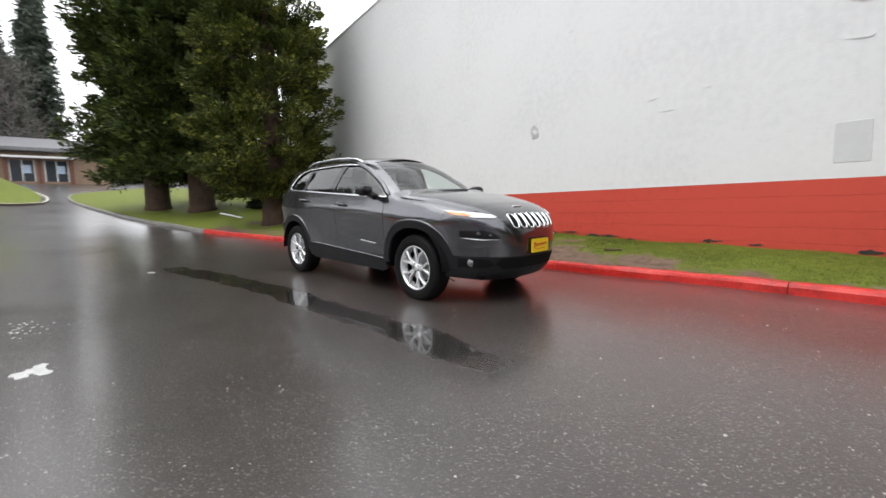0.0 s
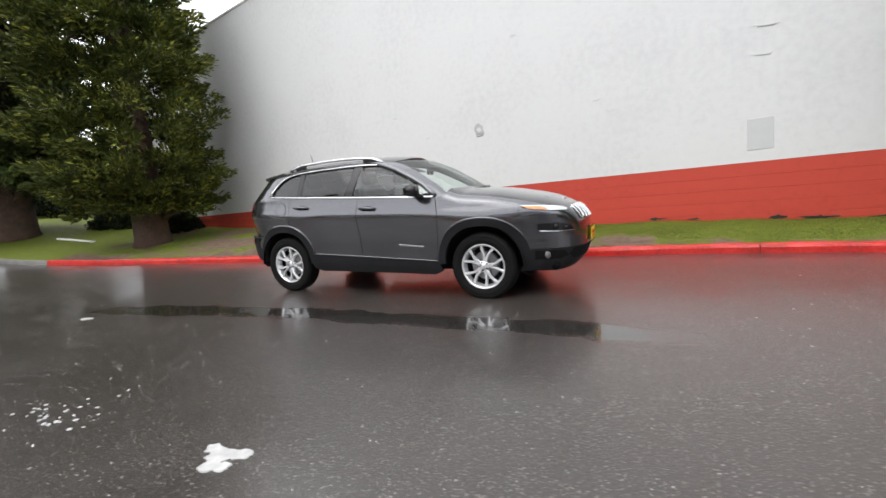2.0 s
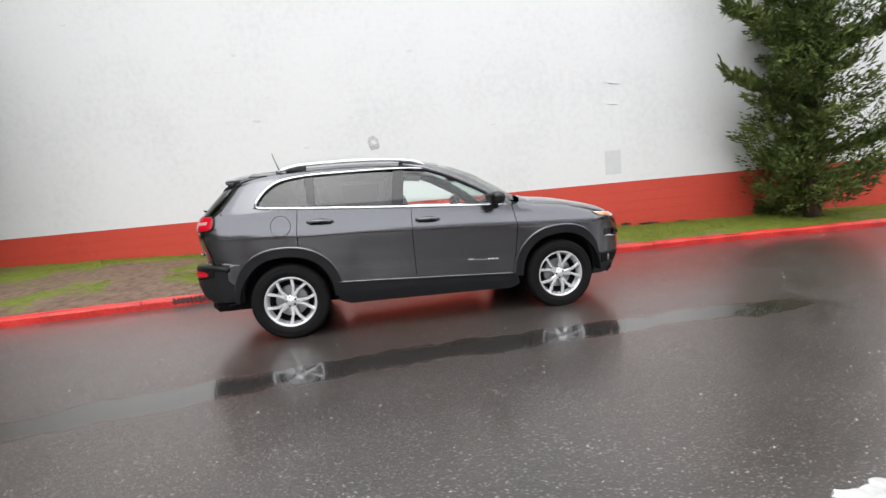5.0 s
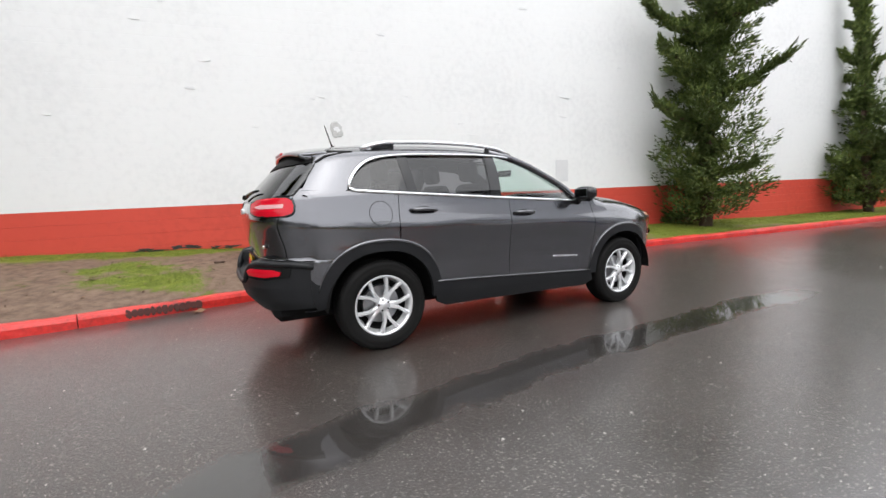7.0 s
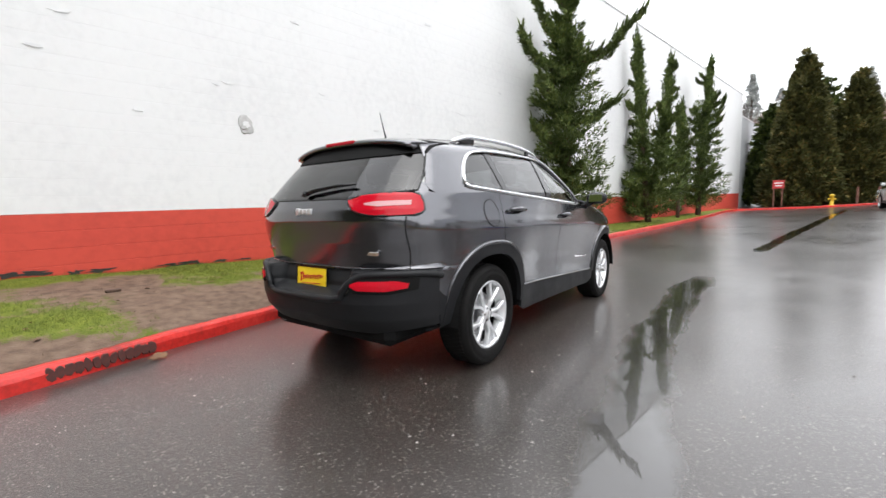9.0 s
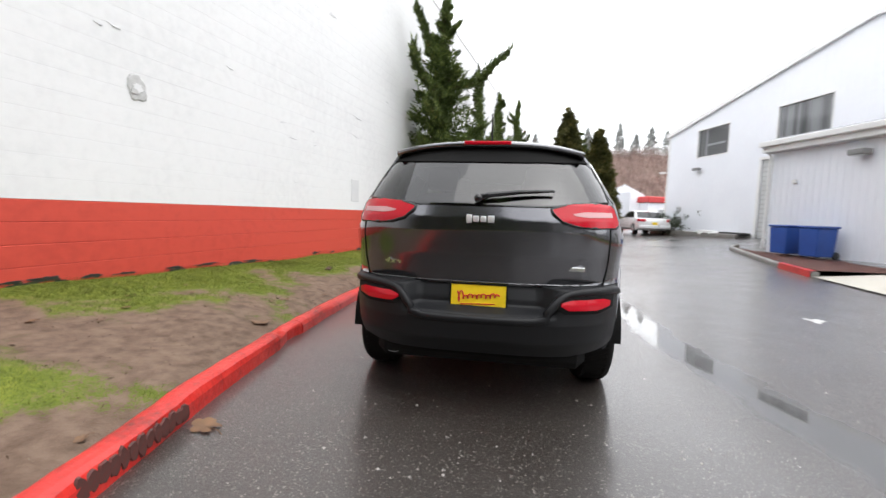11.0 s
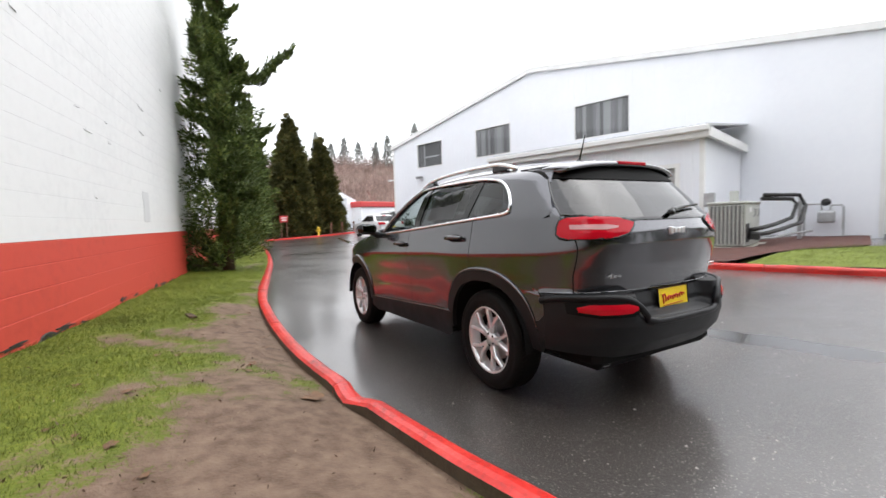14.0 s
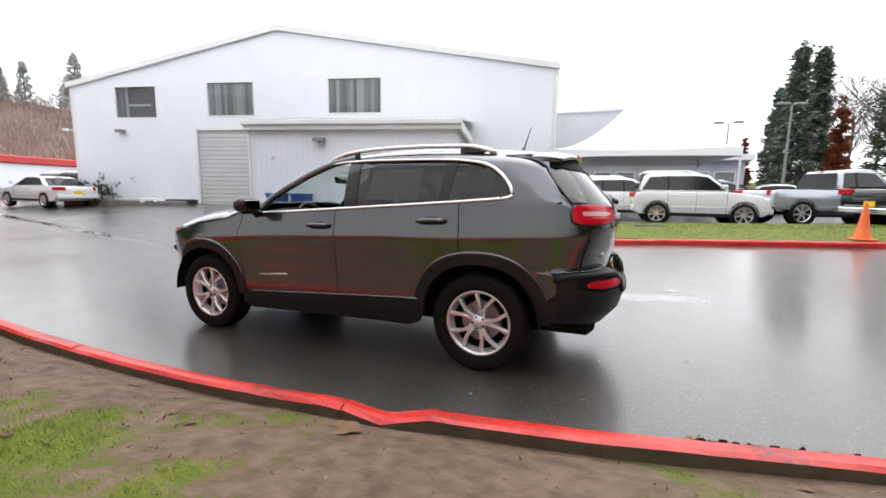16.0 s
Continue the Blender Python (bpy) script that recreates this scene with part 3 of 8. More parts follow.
S0, S1, BAND = -17.5, 37.0, 1.175
cols = [S0 + (S1 - S0) * i / 60 for i in range(61)]
prof = []
for c in range(0, 44):
    z0 = -1.0 + 0.0 if c == 0 else BAND - 6 * 0.203 + (c - 1) * 0.203 + 0.004
    z1 = BAND - 6 * 0.203 + c * 0.203 - 0.004
    dj = 0.005 if z1 < BAND else 0.0010
    prof += [(z0, 0.0), (z1 - (0.004 if z1 < BAND else 0), 0.0), (z1 + 0.001, dj), (z1 + 0.006, dj)]
wv, wf, wm = [], [], []
for s in cols:
    t = top_of_wall(s)
    for z, dep in prof:
        bow = 0.004 * noise.noise((s * 0.4, z * 0.7, 0))
        wv.append((s, dep + bow, min(z, t)))
np_ = len(prof)
for i in range(len(cols) - 1):
    for k in range(np_ - 1):
        wf.append((i * np_ + k, (i + 1) * np_ + k, (i + 1) * np_ + k + 1, i * np_ + k + 1))
        wm.append(0 if prof[k][0] < BAND else 1)
base_i = len(wv)
for s in (S0, S1):
    t = top_of_wall(s)
    wv += [(s, 0.0, -1.0), (s, 0.3, -1.0), (s, 0.3, t), (s, 0.0, t)]
wf += [(base_i, base_i + 3, base_i + 2, base_i + 1), (base_i + 4, base_i + 5, base_i + 6, base_i + 7), (base_i + 3, base_i + 7, base_i + 6, base_i + 2), (base_i + 1, base_i + 2, base_i + 6, base_i + 5)]
wm += [1, 1, 1, 1]
wall_1 = new("wall_1", mesh_from("wall_1", wv, wf, [M_WALL_RED, M_WALL_WHITE], False, wm))
wall_1.matrix_basis = WALL_AT
tagged(wall_1, "long white block wall with a red painted band at its foot", "wall", kind="structure")
part("coping", box(S0 - 0.05, -0.03, -0.04, S1 + 0.05, 0.36, 0.03, 0.01), M_TRIM, wall_1, "pale metal coping", m=Matrix.Translation((0, 0, top_of_wall(0))) @ Matrix.Rotation(-math.atan(0.027), 4, "Y"))
end_wall = tagged(part("wall_2", box(S0, 0.0, -1, S0 + 0.3, 30, 7.2), M_WALL_WHITE, None), "white block end wall behind the conifers", "wall", kind="structure")
end_wall.matrix_basis = WALL_AT @ Matrix.Translation((0, 0.31, 0))
far_wall = tagged(part("wall_3", box(0, 0, -1, 13.5, 0.3, 7.4), M_WALL_GREY, None), "pale grey wall of the building further along", "wall", kind="structure")
far_wall.matrix_basis = pose(37.2, wall_y(37.2) + 0.5, 0, 0, 0, -8.3)
part("coping", box(-0.05, -0.03, 7.41, 13.5, 0.33, 7.5), M_TRIM, far_wall)


def on_wall(x, z, out=0.0):
    """A pose on the wall's face: local x runs along the wall, y into it."""
    return pose(x, wall_y(x) - out * 0.99, z, 0, 0, math.degrees(math.atan(WALL_B)))


def splotch(rx, rz, seed, sides=18, rough=0.35):
    """A ragged flat flake of paint damage."""
    bm = bmesh.new()
    vs, vb = [], []
    for k in range(sides):
        a = 2 * math.pi * k / sides
        r = 1 + rough * noise.noise((math.cos(a) * 1.7 + seed * 3.1, math.sin(a) * 1.7, seed))* 1.6
        vs.append(bm.verts.new((rx * r * math.cos(a), -0.006, rz * r * math.sin(a))))
        vb.append(bm.verts.new((rx * r * 1.12 * math.cos(a), 0.004, rz * r * 1.12 * math.sin(a))))
    bm.faces.new(vs)
    for k in range(sides):
        bm.faces.new((vs[k], vs[(k + 1) % sides], vb[(k + 1) % sides], vb[k]))
    return bm


hole = tagged(part("wall_scar", splotch(0.105, 0.115, 1), M_SCAR, None, m=on_wall(-0.29, 2.43, 0.004)), "knocked-out rough patch in the white wall", "wall damage")
part("chip", splotch(0.05, 0.055, 4), M_PATCH, hole, m=Matrix.Translation((0.01, -0.008, 0.0)))
part("chip", splotch(0.04, 0.03, 6), M_SCAR, hole, m=Matrix.Translation((-0.03, -0.012, -0.04)))
bm = box(-0.165, -0.006, -0.24, 0.165, 0.004, 0.24, 0.004, 1)
M_PLATE_GREY = varied("grey_primer_paint", [(0.3, (0.60, 0.605, 0.61)), (0.7, (0.66, 0.665, 0.67))], 5, (0.5, 0.6))
tagged(part("cover_plate", bm, M_PLATE_GREY, None, m=on_wall(4.55, 1.60, 0.0)), "painted-over rectangular cover plate on the white wall", "cover plate")
rs = random.Random(5)
M_FLAKE = varied("bared_paint_and_edge_shade", [(0.3, (0.62, 0.625, 0.625)), (0.7, (0.71, 0.715, 0.715))], 12, (0.6, 0.8))
FLAKES = ((0.62, 4.14, 0.12), (1.03, 3.08, 0.09), (-0.50, 3.0, 0.10), (-0.66, 2.96, 0.06), (4.62, 3.19, 0.22), (4.58, 2.78, 0.17), (2.15, 2.58, 0.11), (2.39, 2.37, 0.16),
          (3.05, 2.35, 0.06), (2.99, 2.59, 0.06), (2.47, 1.63, 0.06), (-5.9, 5.15, 0.10), (-2.8, 4.33, 0.06), (-6.92, 3.11, 0.06), (-3.17, 4.05, 0.12), (-2.53, 3.06, 0.13),
          (-2.27, 3.5, 0.15), (-1.62, 2.47, 0.10), (0.2, 5.3, 0.12), (6.1, 3.9, 0.10), (-4.4, 2.6, 0.08), (3.6, 4.9, 0.16))
for k, (x, z, w) in enumerate(FLAKES):
    w *= 0.6
    tall = min(0.020, 0.008 + 0.08 * w) if w < 0.15 else 0.006
    ob = part("wall_blemish", splotch(w, tall, k, 18, 0.7), M_FLAKE if k % 3 == 0 else M_WALL_WHITE, None, m=on_wall(x, z, -0.002) @ Matrix.Rotation(rs.uniform(-0.12, 0.16), 4, "Y"))
    tagged(ob, "raised flake and bare streak in the wall's white paint", "paint flake", "paint flakes on the white wall")
    # duller strip under the flake draws the shadow line along its edge
    lip = part("edge_shade", splotch(w * 0.7, tall * 0.22, k + 90, 14, 0.7), M_FLAKE, ob, m=Matrix.Translation((0.1 * w, -0.007, -tall * 0.8)))
for k in range(34):
    x = rs.uniform(-3.5, 3.2) if k < 24 else rs.uniform(3, 9)
    ob = part("tar_smear", splotch(rs.uniform(0.05, 0.16), rs.uniform(0.010, 0.026), 60 + k, 16, 0.8), M_TAR, None, m=on_wall(x, lawn(x, wall_y(x)) + rs.uniform(0.0, 0.045), 0.003))
    tagged(ob, "black tar smear at the foot of the red wall", "tar smear", "tar smears at the wall's foot")

# ---- foliage ----
def sprays(centres, outs, size, per, rng, flat=0.6, length=1.0, spread=0.9):
    """Tufts of narrow leaf blades: per blades round each centre, pointing out and about."""
    c = np.repeat(np.asarray(centres, float), per, 0)
    o = np.repeat(np.asarray(outs, float), per, 0)
    n = len(c)
    d = o + rng.normal(0, spread, (n, 3))
    d /= np.linalg.norm(d, axis=1)[:, None] + 1e-9
    r = rng.normal(0, 1, (n, 3))
    w = np.cross(d, r)
    w /= np.linalg.norm(w, axis=1)[:, None] + 1e-9
    sz = (np.repeat(np.asarray(size, float) * np.ones(len(centres)), per) * rng.uniform(0.6, 1.3, n))[:, None]
    c = c + rng.normal(0, 1, (n, 3)) * sz * 0.55
    tip, base = c + d * sz * length, c - d * sz * 0.35 * length
    a, b_ = c + w * sz * flat * 0.5, c - w * sz * flat * 0.5
    v = np.empty((n * 4, 3))
    v[0::4], v[1::4], v[2::4], v[3::4] = base, a, tip, b_
    f = np.arange(n * 4).reshape(n, 4)
    return v, f


def pads(centres, outs, radii, per, leaf, rng, thick=0.30, lift=0.35, flat=0.34, tuft=0.0):
    """Flattened cushions of small leaf blades, as conifer branches carry them; tuft draws each cushion out to a tip."""
    c, o = np.asarray(centres, float), np.asarray(outs, float)
    k = len(c)
    o = o / (np.linalg.norm(o, axis=1)[:, None] + 1e-9)
    sd = np.cross(o, np.array([0, 0, 1.0]))
    sd /= np.linalg.norm(sd, axis=1)[:, None] + 1e-9
    upv = np.cross(sd, o)
    n = k * per
    c, o, sd, upv = (np.repeat(q, per, 0) for q in (c, o, sd, upv))
    rad = np.repeat(np.asarray(radii, float) * np.ones(k), per)[:, None]
    r = np.sqrt(rng.uniform(0.0, 1, (n, 1)))
    a = rng.uniform(0, 2 * math.pi, (n, 1))
    along, across = r * np.cos(a), r * np.sin(a)
    along = np.where(along > 0, along * (1 + tuft), along)
    taper = np.clip(1 - tuft * 0.6 * np.clip(along, 0, None), 0.15, 1)
    up = rng.normal(0, thick, (n, 1)) * (1.1 - 0.6 * r) * taper
    pos = c + (o * along + sd * across * 0.85 * taper + upv * up) * rad + np.array([0, 0, 1.0]) * rad * 0.25 * np.clip(along, 0, None) ** 2
    d = o * (0.55 + along) + sd * across + upv * (lift + up) + rng.normal(0, 0.35, (n, 3))
    d /= np.linalg.norm(d, axis=1)[:, None] + 1e-9
    w = np.cross(d, rng.normal(0, 1, (n, 3)))
    w /= np.linalg.norm(w, axis=1)[:, None] + 1e-9
    sz = leaf * rng.uniform(0.6, 1.4, (n, 1))
    v = np.empty((n * 4, 3))
    v[0::4], v[1::4], v[2::4], v[3::4] = pos - d * sz * 0.4, pos + w * sz * flat * 0.5, pos + d * sz, pos - w * sz * flat * 0.5
    return v, np.arange(n * 4).reshape(n, 4)


def fast_mesh(name, v, f, mat):
    me = bpy.data.meshes.new(name)
    me.vertices.add(len(v))
    me.vertices.foreach_set("co", np.asarray(v, np.float32).ravel())
    k = f.shape[1]
    me.loops.add(f.size)
    me.loops.foreach_set("vertex_index", f.ravel().astype(np.int32))
    me.polygons.add(len(f))
    me.polygons.foreach_set("loop_start", np.arange(0, f.size, k, dtype=np.int32))
    me.update(calc_edges=True)
    me.validate()
    me.materials.append(mat)
    return me


def crooked(a, b_, n, wob, rng):
    """Points of a limb from a to b that wanders."""
    a, b_ = Vector(a), Vector(b_)
    out = []
    for i in range(n + 1):
        t = i / n
        p = a.lerp(b_, t)
        k = wob * math.sin(math.pi * t)
        out.append(p + Vector((rng.normal(0, k), rng.normal(0, k), rng.normal(0, k * 0.6))))
    return out


def columnar_conifer(name, label, at, height, radius, mat, seed, clumps=300, per=300, leaf=0.13, bare=1.2, group="", shape=1.0, lumpy=0.35, low=0.9, pad=0.6, thick=0.30):
    """A dense conifer: trunk, limbs and a lumpy crown of leaf sprays."""
    rng = np.random.default_rng(seed)
    t = thing(name, label, "tree", group, at=Matrix.Translation(at))
    tr = max(0.12, height * 0.022)
    part("trunk", tube([(0, 0, -0.3), (0, 0, 0.15), (0.02, 0, height * 0.25), (0, 0.03, height * 0.6), (0, 0, height * 0.97)], [tr * 1.6, tr * 1.15, tr * 0.85, tr * 0.5, 0.03], 12), M_BARK, t, smooth=True)

    def reach(h, a):
        u = (h - bare) / (height - bare)
        base = radius * (1 - u) ** (0.75 * shape) * min(1.0, low + (1 - low) * u * 8)
        lump = 1 + lumpy * noise.noise((math.cos(a) * 1.3 + seed, math.sin(a) * 1.3, h * 0.8)) + lumpy * 0.7 * noise.noise((math.cos(a) * 3 + seed, math.sin(a) * 3, h * 2.1))
        return max(0.1, base * lump)

    limbs = []
    for i in range(26):
        h = bare * 0.8 + (height * 0.8 - bare) * (i / 26) ** 1.2
        a = i * 2.4 + rng.uniform(-0.3, 0.3)
        r = reach(max(h, bare + 0.01), a) * 0.8
        limbs.append(tube(crooked((0, 0, h), (r * math.cos(a), r * math.sin(a), h + r * rng.uniform(-0.15, 0.2)), 4, 0.06 * r, rng), [tr * 0.35, tr * 0.25, tr * 0.18, tr * 0.1, 0.01], 5))
    part("limb", join(*limbs), M_BARK, t)
    cs, outs, sz = [], [], []
    for _ in range(clumps):
        h = bare + (height - bare) * (1 - math.sqrt(rng.uniform(0.0, 1.0))) ** 0.9
        a = rng.uniform(0, 2 * math.pi)
        r = reach(h, a) * (rng.uniform(0.70, 1.0) if rng.uniform() < 0.8 else rng.uniform(0.3, 0.7))
        cs.append((r * math.cos(a), r * math.sin(a), h))
        outs.append((math.cos(a), math.sin(a), rng.uniform(-0.35, 0.15)))
        sz.append(pad * rng.uniform(0.65, 1.3) * (0.55 + 0.45 * min(1, reach(h, a) / radius)))
    v, f = pads(cs, outs, sz, per, leaf, rng, thick, 0.35, 0.5, 0.35)
    part("crown", fast_mesh("crown", v, f, mat), None, t)
    return t


def juniper(label, at, stems, seed, group="", body=(), cushions=0):
    """A wind-shaped juniper: leaning stems, tufted side branches that sweep up to points, gaps between."""
    rng = np.random.default_rng(seed)
    t = thing("juniper", label, "tree", group, at=Matrix.Translation(at))
    cs, outs, sz, limbs = [], [], [], []

    def tufts(pts, w0, w1, density):
        total = sum((q - p).length for p, q in zip(pts, pts[1:]))
        n = max(3, int(total / (0.62 * (w0 + w1) / 2 + 0.05) * density))
        for i in range(n):
            u = (i + rng.uniform(0.1, 0.9)) / n
            k = min(int(u * (len(pts) - 1)), len(pts) - 2)
            p = pts[k].lerp(pts[k + 1], u * (len(pts) - 1) - k)
            d = (pts[k + 1] - pts[k]).normalized()
            w = w0 + (w1 - w0) * u
            sw = rng.uniform(-0.7, 0.7)
            cs.append((p.x + rng.normal(0, w * 0.35), p.y + rng.normal(0, w * 0.35), p.z + rng.normal(0, w * 0.25)))
            outs.append((d.x - d.y * sw + rng.normal(0, 0.25), d.y + d.x * sw + rng.normal(0, 0.25), d.z * 0.8 + rng.uniform(0.0, 0.5)))
            sz.append(w * rng.uniform(0.75, 1.3))

    for (b0, b1, r0, branches) in stems:
        pts = crooked(b0, b1, 7, 0.035, rng)
        limbs.append(tube(pts, [r0 * (1 - 0.85 * i / 7) for i in range(8)], 8))
        tufts(pts[3:], 0.30, 0.11, 3.5)
        for h, a, ln, rise, w in branches:
            k = h * 7
            i = min(int(k), 6)
            p = pts[i].lerp(pts[i + 1], k - i)
            ca, sa = math.cos(radians(a)), math.sin(radians(a))
            mid = p + Vector((ca * ln * 0.55, sa * ln * 0.55, rise * 0.25 * ln))
            end = p + Vector((ca * ln, sa * ln, rise * ln))
            bp = [p, p.lerp(mid, 0.5) + Vector((0, 0, -0.03)), mid, mid.lerp(end, 0.5) + Vector(rng.normal(0, 0.04, 3)), end]
            limbs.append(tube(bp, [r0 * 0.4, r0 * 0.3, r0 * 0.22, r0 * 0.13, 0.006], 6))
            tufts(bp, w * 1.15, w * 0.5, 2.1)
    hs, rs_ = [b_[0] for b_ in body], [b_[1] for b_ in body]
    cc, co, cr = [], [], []
    for i in range(cushions):  # the dense lower crown, in cushions that stand off one another
        h = hs[0] + (hs[-1] - hs[0]) * ((i + rng.uniform()) / cushions) ** 1.15
        a = 2.399 * i + rng.uniform(-0.5, 0.5)
        r = float(np.interp(h, hs, rs_)) * (rng.uniform(0.72, 1.08) if i % 4 else rng.uniform(0.2, 0.6))
        cc.append((r * math.cos(a), min(r * math.sin(a), 0.7), h))
        co.append((math.cos(a), math.sin(a), rng.uniform(-0.1, 0.25)))
        cr.append(rng.uniform(0.24, 0.42) * (1.15 - 0.4 * h / hs[-1]))
    part("trunk", join(*limbs), M_BARK, t, smooth=True)
    v, f = pads(cs, outs, np.array(sz) * rng.uniform(0.75, 1.35, len(sz)), 110, 0.085, rng, 0.30, 0.5, 0.36, 1.0)
    if cushions:
        v2, f2 = pads(cc, co, cr, 170, 0.075, rng, 0.34, 0.45, 0.42, 0.3)
        v, f = np.concatenate([v, v2]), np.concatenate([np.asarray(f), np.asarray(f2) + len(v)])
    part("crown", fast_mesh("crown", v, f, M_JUNIPER), None, t)
    return t


def random_branches(rng, n, lo, hi, length, width, rise=(0.1, 0.5)):
    out = []
    for i in range(n):
        h = lo + (hi - lo) * (i + rng.uniform(0, 0.8)) / n
        u = (h - lo) / max(hi - lo, 1e-3)
        out.append((h, rng.uniform(0, 360), length * (1 - 0.72 * u) * rng.uniform(0.5, 1.35), rng.uniform(*rise), width * (1 - 0.55 * u) * rng.uniform(0.8, 1.2)))
    return out


def far_fir(at, height, radius, seed, mat=None, clumps=260, label="distant tall dark fir tree"):
    rng = np.random.default_rng(seed)
    t = thing("fir_tree", label, "tree", "distant firs", at=Matrix.Translation(at))
    part("trunk", tube([(0, 0, -1), (0, 0, height * 0.5), (0, 0, height)], [height * 0.018, height * 0.012, 0.02], 7), M_BARK, t)
    cs, outs, sz = [], [], []
    for _ in range(clumps):
        u = rng.uniform(0.08, 1.0) ** 0.8
        tier = (math.floor(u * 16) + rng.uniform(0, 0.35)) / 16 if rng.uniform() < 0.7 else u
        a = rng.uniform(0, 2 * math.pi)
        r = radius * (1 - tier) ** 0.8 * rng.uniform(0.25, 1.0) * (1 + 0.3 * noise.noise((math.cos(a) * 2 + seed, math.sin(a) * 2, tier * 9)))
        cs.append((r * math.cos(a), r * math.sin(a), height * tier - 0.12 * r))
        outs.append((math.cos(a), math.sin(a), -0.15))
        sz.append(height * 0.026)
    v, f = sprays(cs, outs, sz, 24, rng, 0.42, 1.1, 0.6)
    part("crown", fast_mesh("crown", v, f, mat or M_FIR), None, t)
    return t


def bare_tree(at, height, spread, seed, label="leafless grey tree on the far slope"):
    rng = np.random.default_rng(seed)
    t = thing("bare_tree", label, "tree", "distant bare trees", at=Matrix.Translation(at))
    limbs = [tube(crooked((0, 0, -0.5), (0, 0, height * 0.8), 5, 0.15, rng), [height * 0.016, height * 0.014, height * 0.011, height * 0.008, height * 0.005, 0.02], 7)]
    cs, outs, sz = [], [], []
    for i in range(22):
        h = height * (0.3 + 0.55 * i / 22)
        a, ln = rng.uniform(0, 2 * math.pi), spread * rng.uniform(0.5, 1.0) * (1 - 0.5 * i / 22)
        e = (math.cos(a) * ln, math.sin(a) * ln, h + ln * rng.uniform(0.6, 1.2))
        pts = crooked((0, 0, h), e, 3, 0.1, rng)
        limbs.append(tube(pts, [height * 0.006, height * 0.004, height * 0.003, 0.01], 4))
        for _ in range(14):
            q = pts[1].lerp(pts[3], rng.uniform())
            cs.append((q.x + rng.normal(0, 0.5), q.y + rng.normal(0, 0.5), q.z + rng.normal(0, 0.4)))
            outs.append((math.cos(a) * 0.4, math.sin(a) * 0.4, 0.8))
            sz.append(height * 0.05)
    part("trunk", join(*limbs), M_TWIG, t)
    v, f = sprays(cs, outs, sz, 7, rng, 0.045, 1.0, 0.5)
    part("bare_crown", fast_mesh("bare_crown", v, f, M_TWIG), None, t)
    return t


# tall conifers on the lawn behind the car
columnar_conifer("conifer", "tall dense dark green conifer with a thick trunk", (-19.2, 0.9, tip_land(-19.2, 0.9)), 21, 2.6, M_SEQUOIA, 11, 400, 330, 0.15, 1.3, "tall conifers on the lawn", pad=0.66, thick=0.36)
columnar_conifer("conifer", "tall dense very dark conifer with bare lower limbs", (-17.0, 2.2, tip_land(-17, 2.2)), 22, 2.7, M_SEQUOIA, 12, 430, 330, 0.15, 1.5, "tall conifers on the lawn", pad=0.66, thick=0.36)
columnar_conifer("conifer", "broad golden-green conifer, light put into its colour, reaching nearly to the ground", (-10.1, 2.62, lawn(-10.1, 2.62)), 18, 2.25, M_SEQUOIA_LIT, 13, 560, 300, 0.10, 0.85, "tall conifers on the lawn", shape=0.8, low=0.72, pad=0.44, thick=0.36)
# shrubs by the wall; the farthest are added to block bright gaps under the crowns
for (hx, hy, hr, hs) in ((-12.2, 4.75, 0.75, 3), (-13.2, 5.0, 0.8, 4), (-15.6, 4.6, 0.8, 5), (-16.2, 6.8, 1.3, 6), (-18.3, 7.6, 1.4, 7), (-20.6, 8.4, 1.4, 8), (-23.0, 9.2, 1.5, 9), (-24.0, 6.2, 1.5, 10), (-27.0, 8.0, 2.0, 11), (-30.0, 10.0, 2.2, 12), (-52, 2.5, 3.2, 13), (-53, 8, 3.4, 14), (-52, 14, 3.4, 15), (-51, 20, 3.4, 16)):
    rng = np.random.default_rng(hs)
    u = rng.normal(0, 1, (420, 3))
    u /= np.linalg.norm(u, axis=1)[:, None]
    u[:, 2] = np.abs(u[:, 2])
    cc = u * hr * rng.uniform(0.75, 1.05, (420, 1)) * np.array([1, 1, 0.95])
    v, f = sprays(cc, u, 0.10 * max(1.0, hr / 0.9), 14, rng, 0.5)
    sh = thing("shrub", "low dark evergreen shrub behind the conifers", "shrub", "shrubs under the conifers", at=Matrix.Translation((hx, hy, (tip_land(hx, hy) if hx > -31 else land(hx, hy)) - 0.05)))
    part("leaves", fast_mesh("leaves", v, f, M_HEDGE), None, sh)
    part("stem", tube([(0, 0, -0.1), (0.03, 0, 0.3), (0, 0.04, 0.6)], [0.05, 0.04, 0.01], 6), M_BARK, sh)
tagged(part("marker_board", box(-0.62, -0.06, -0.02, 0.62, 0.06, 0.02, 0.005), M_TRIM, None, m=pose(-13.6, 2.3, tip_land(-13.6, 2.3) + 0.14, 0, 9, 20)), "fallen pale board on the grass under the conifers", "board")

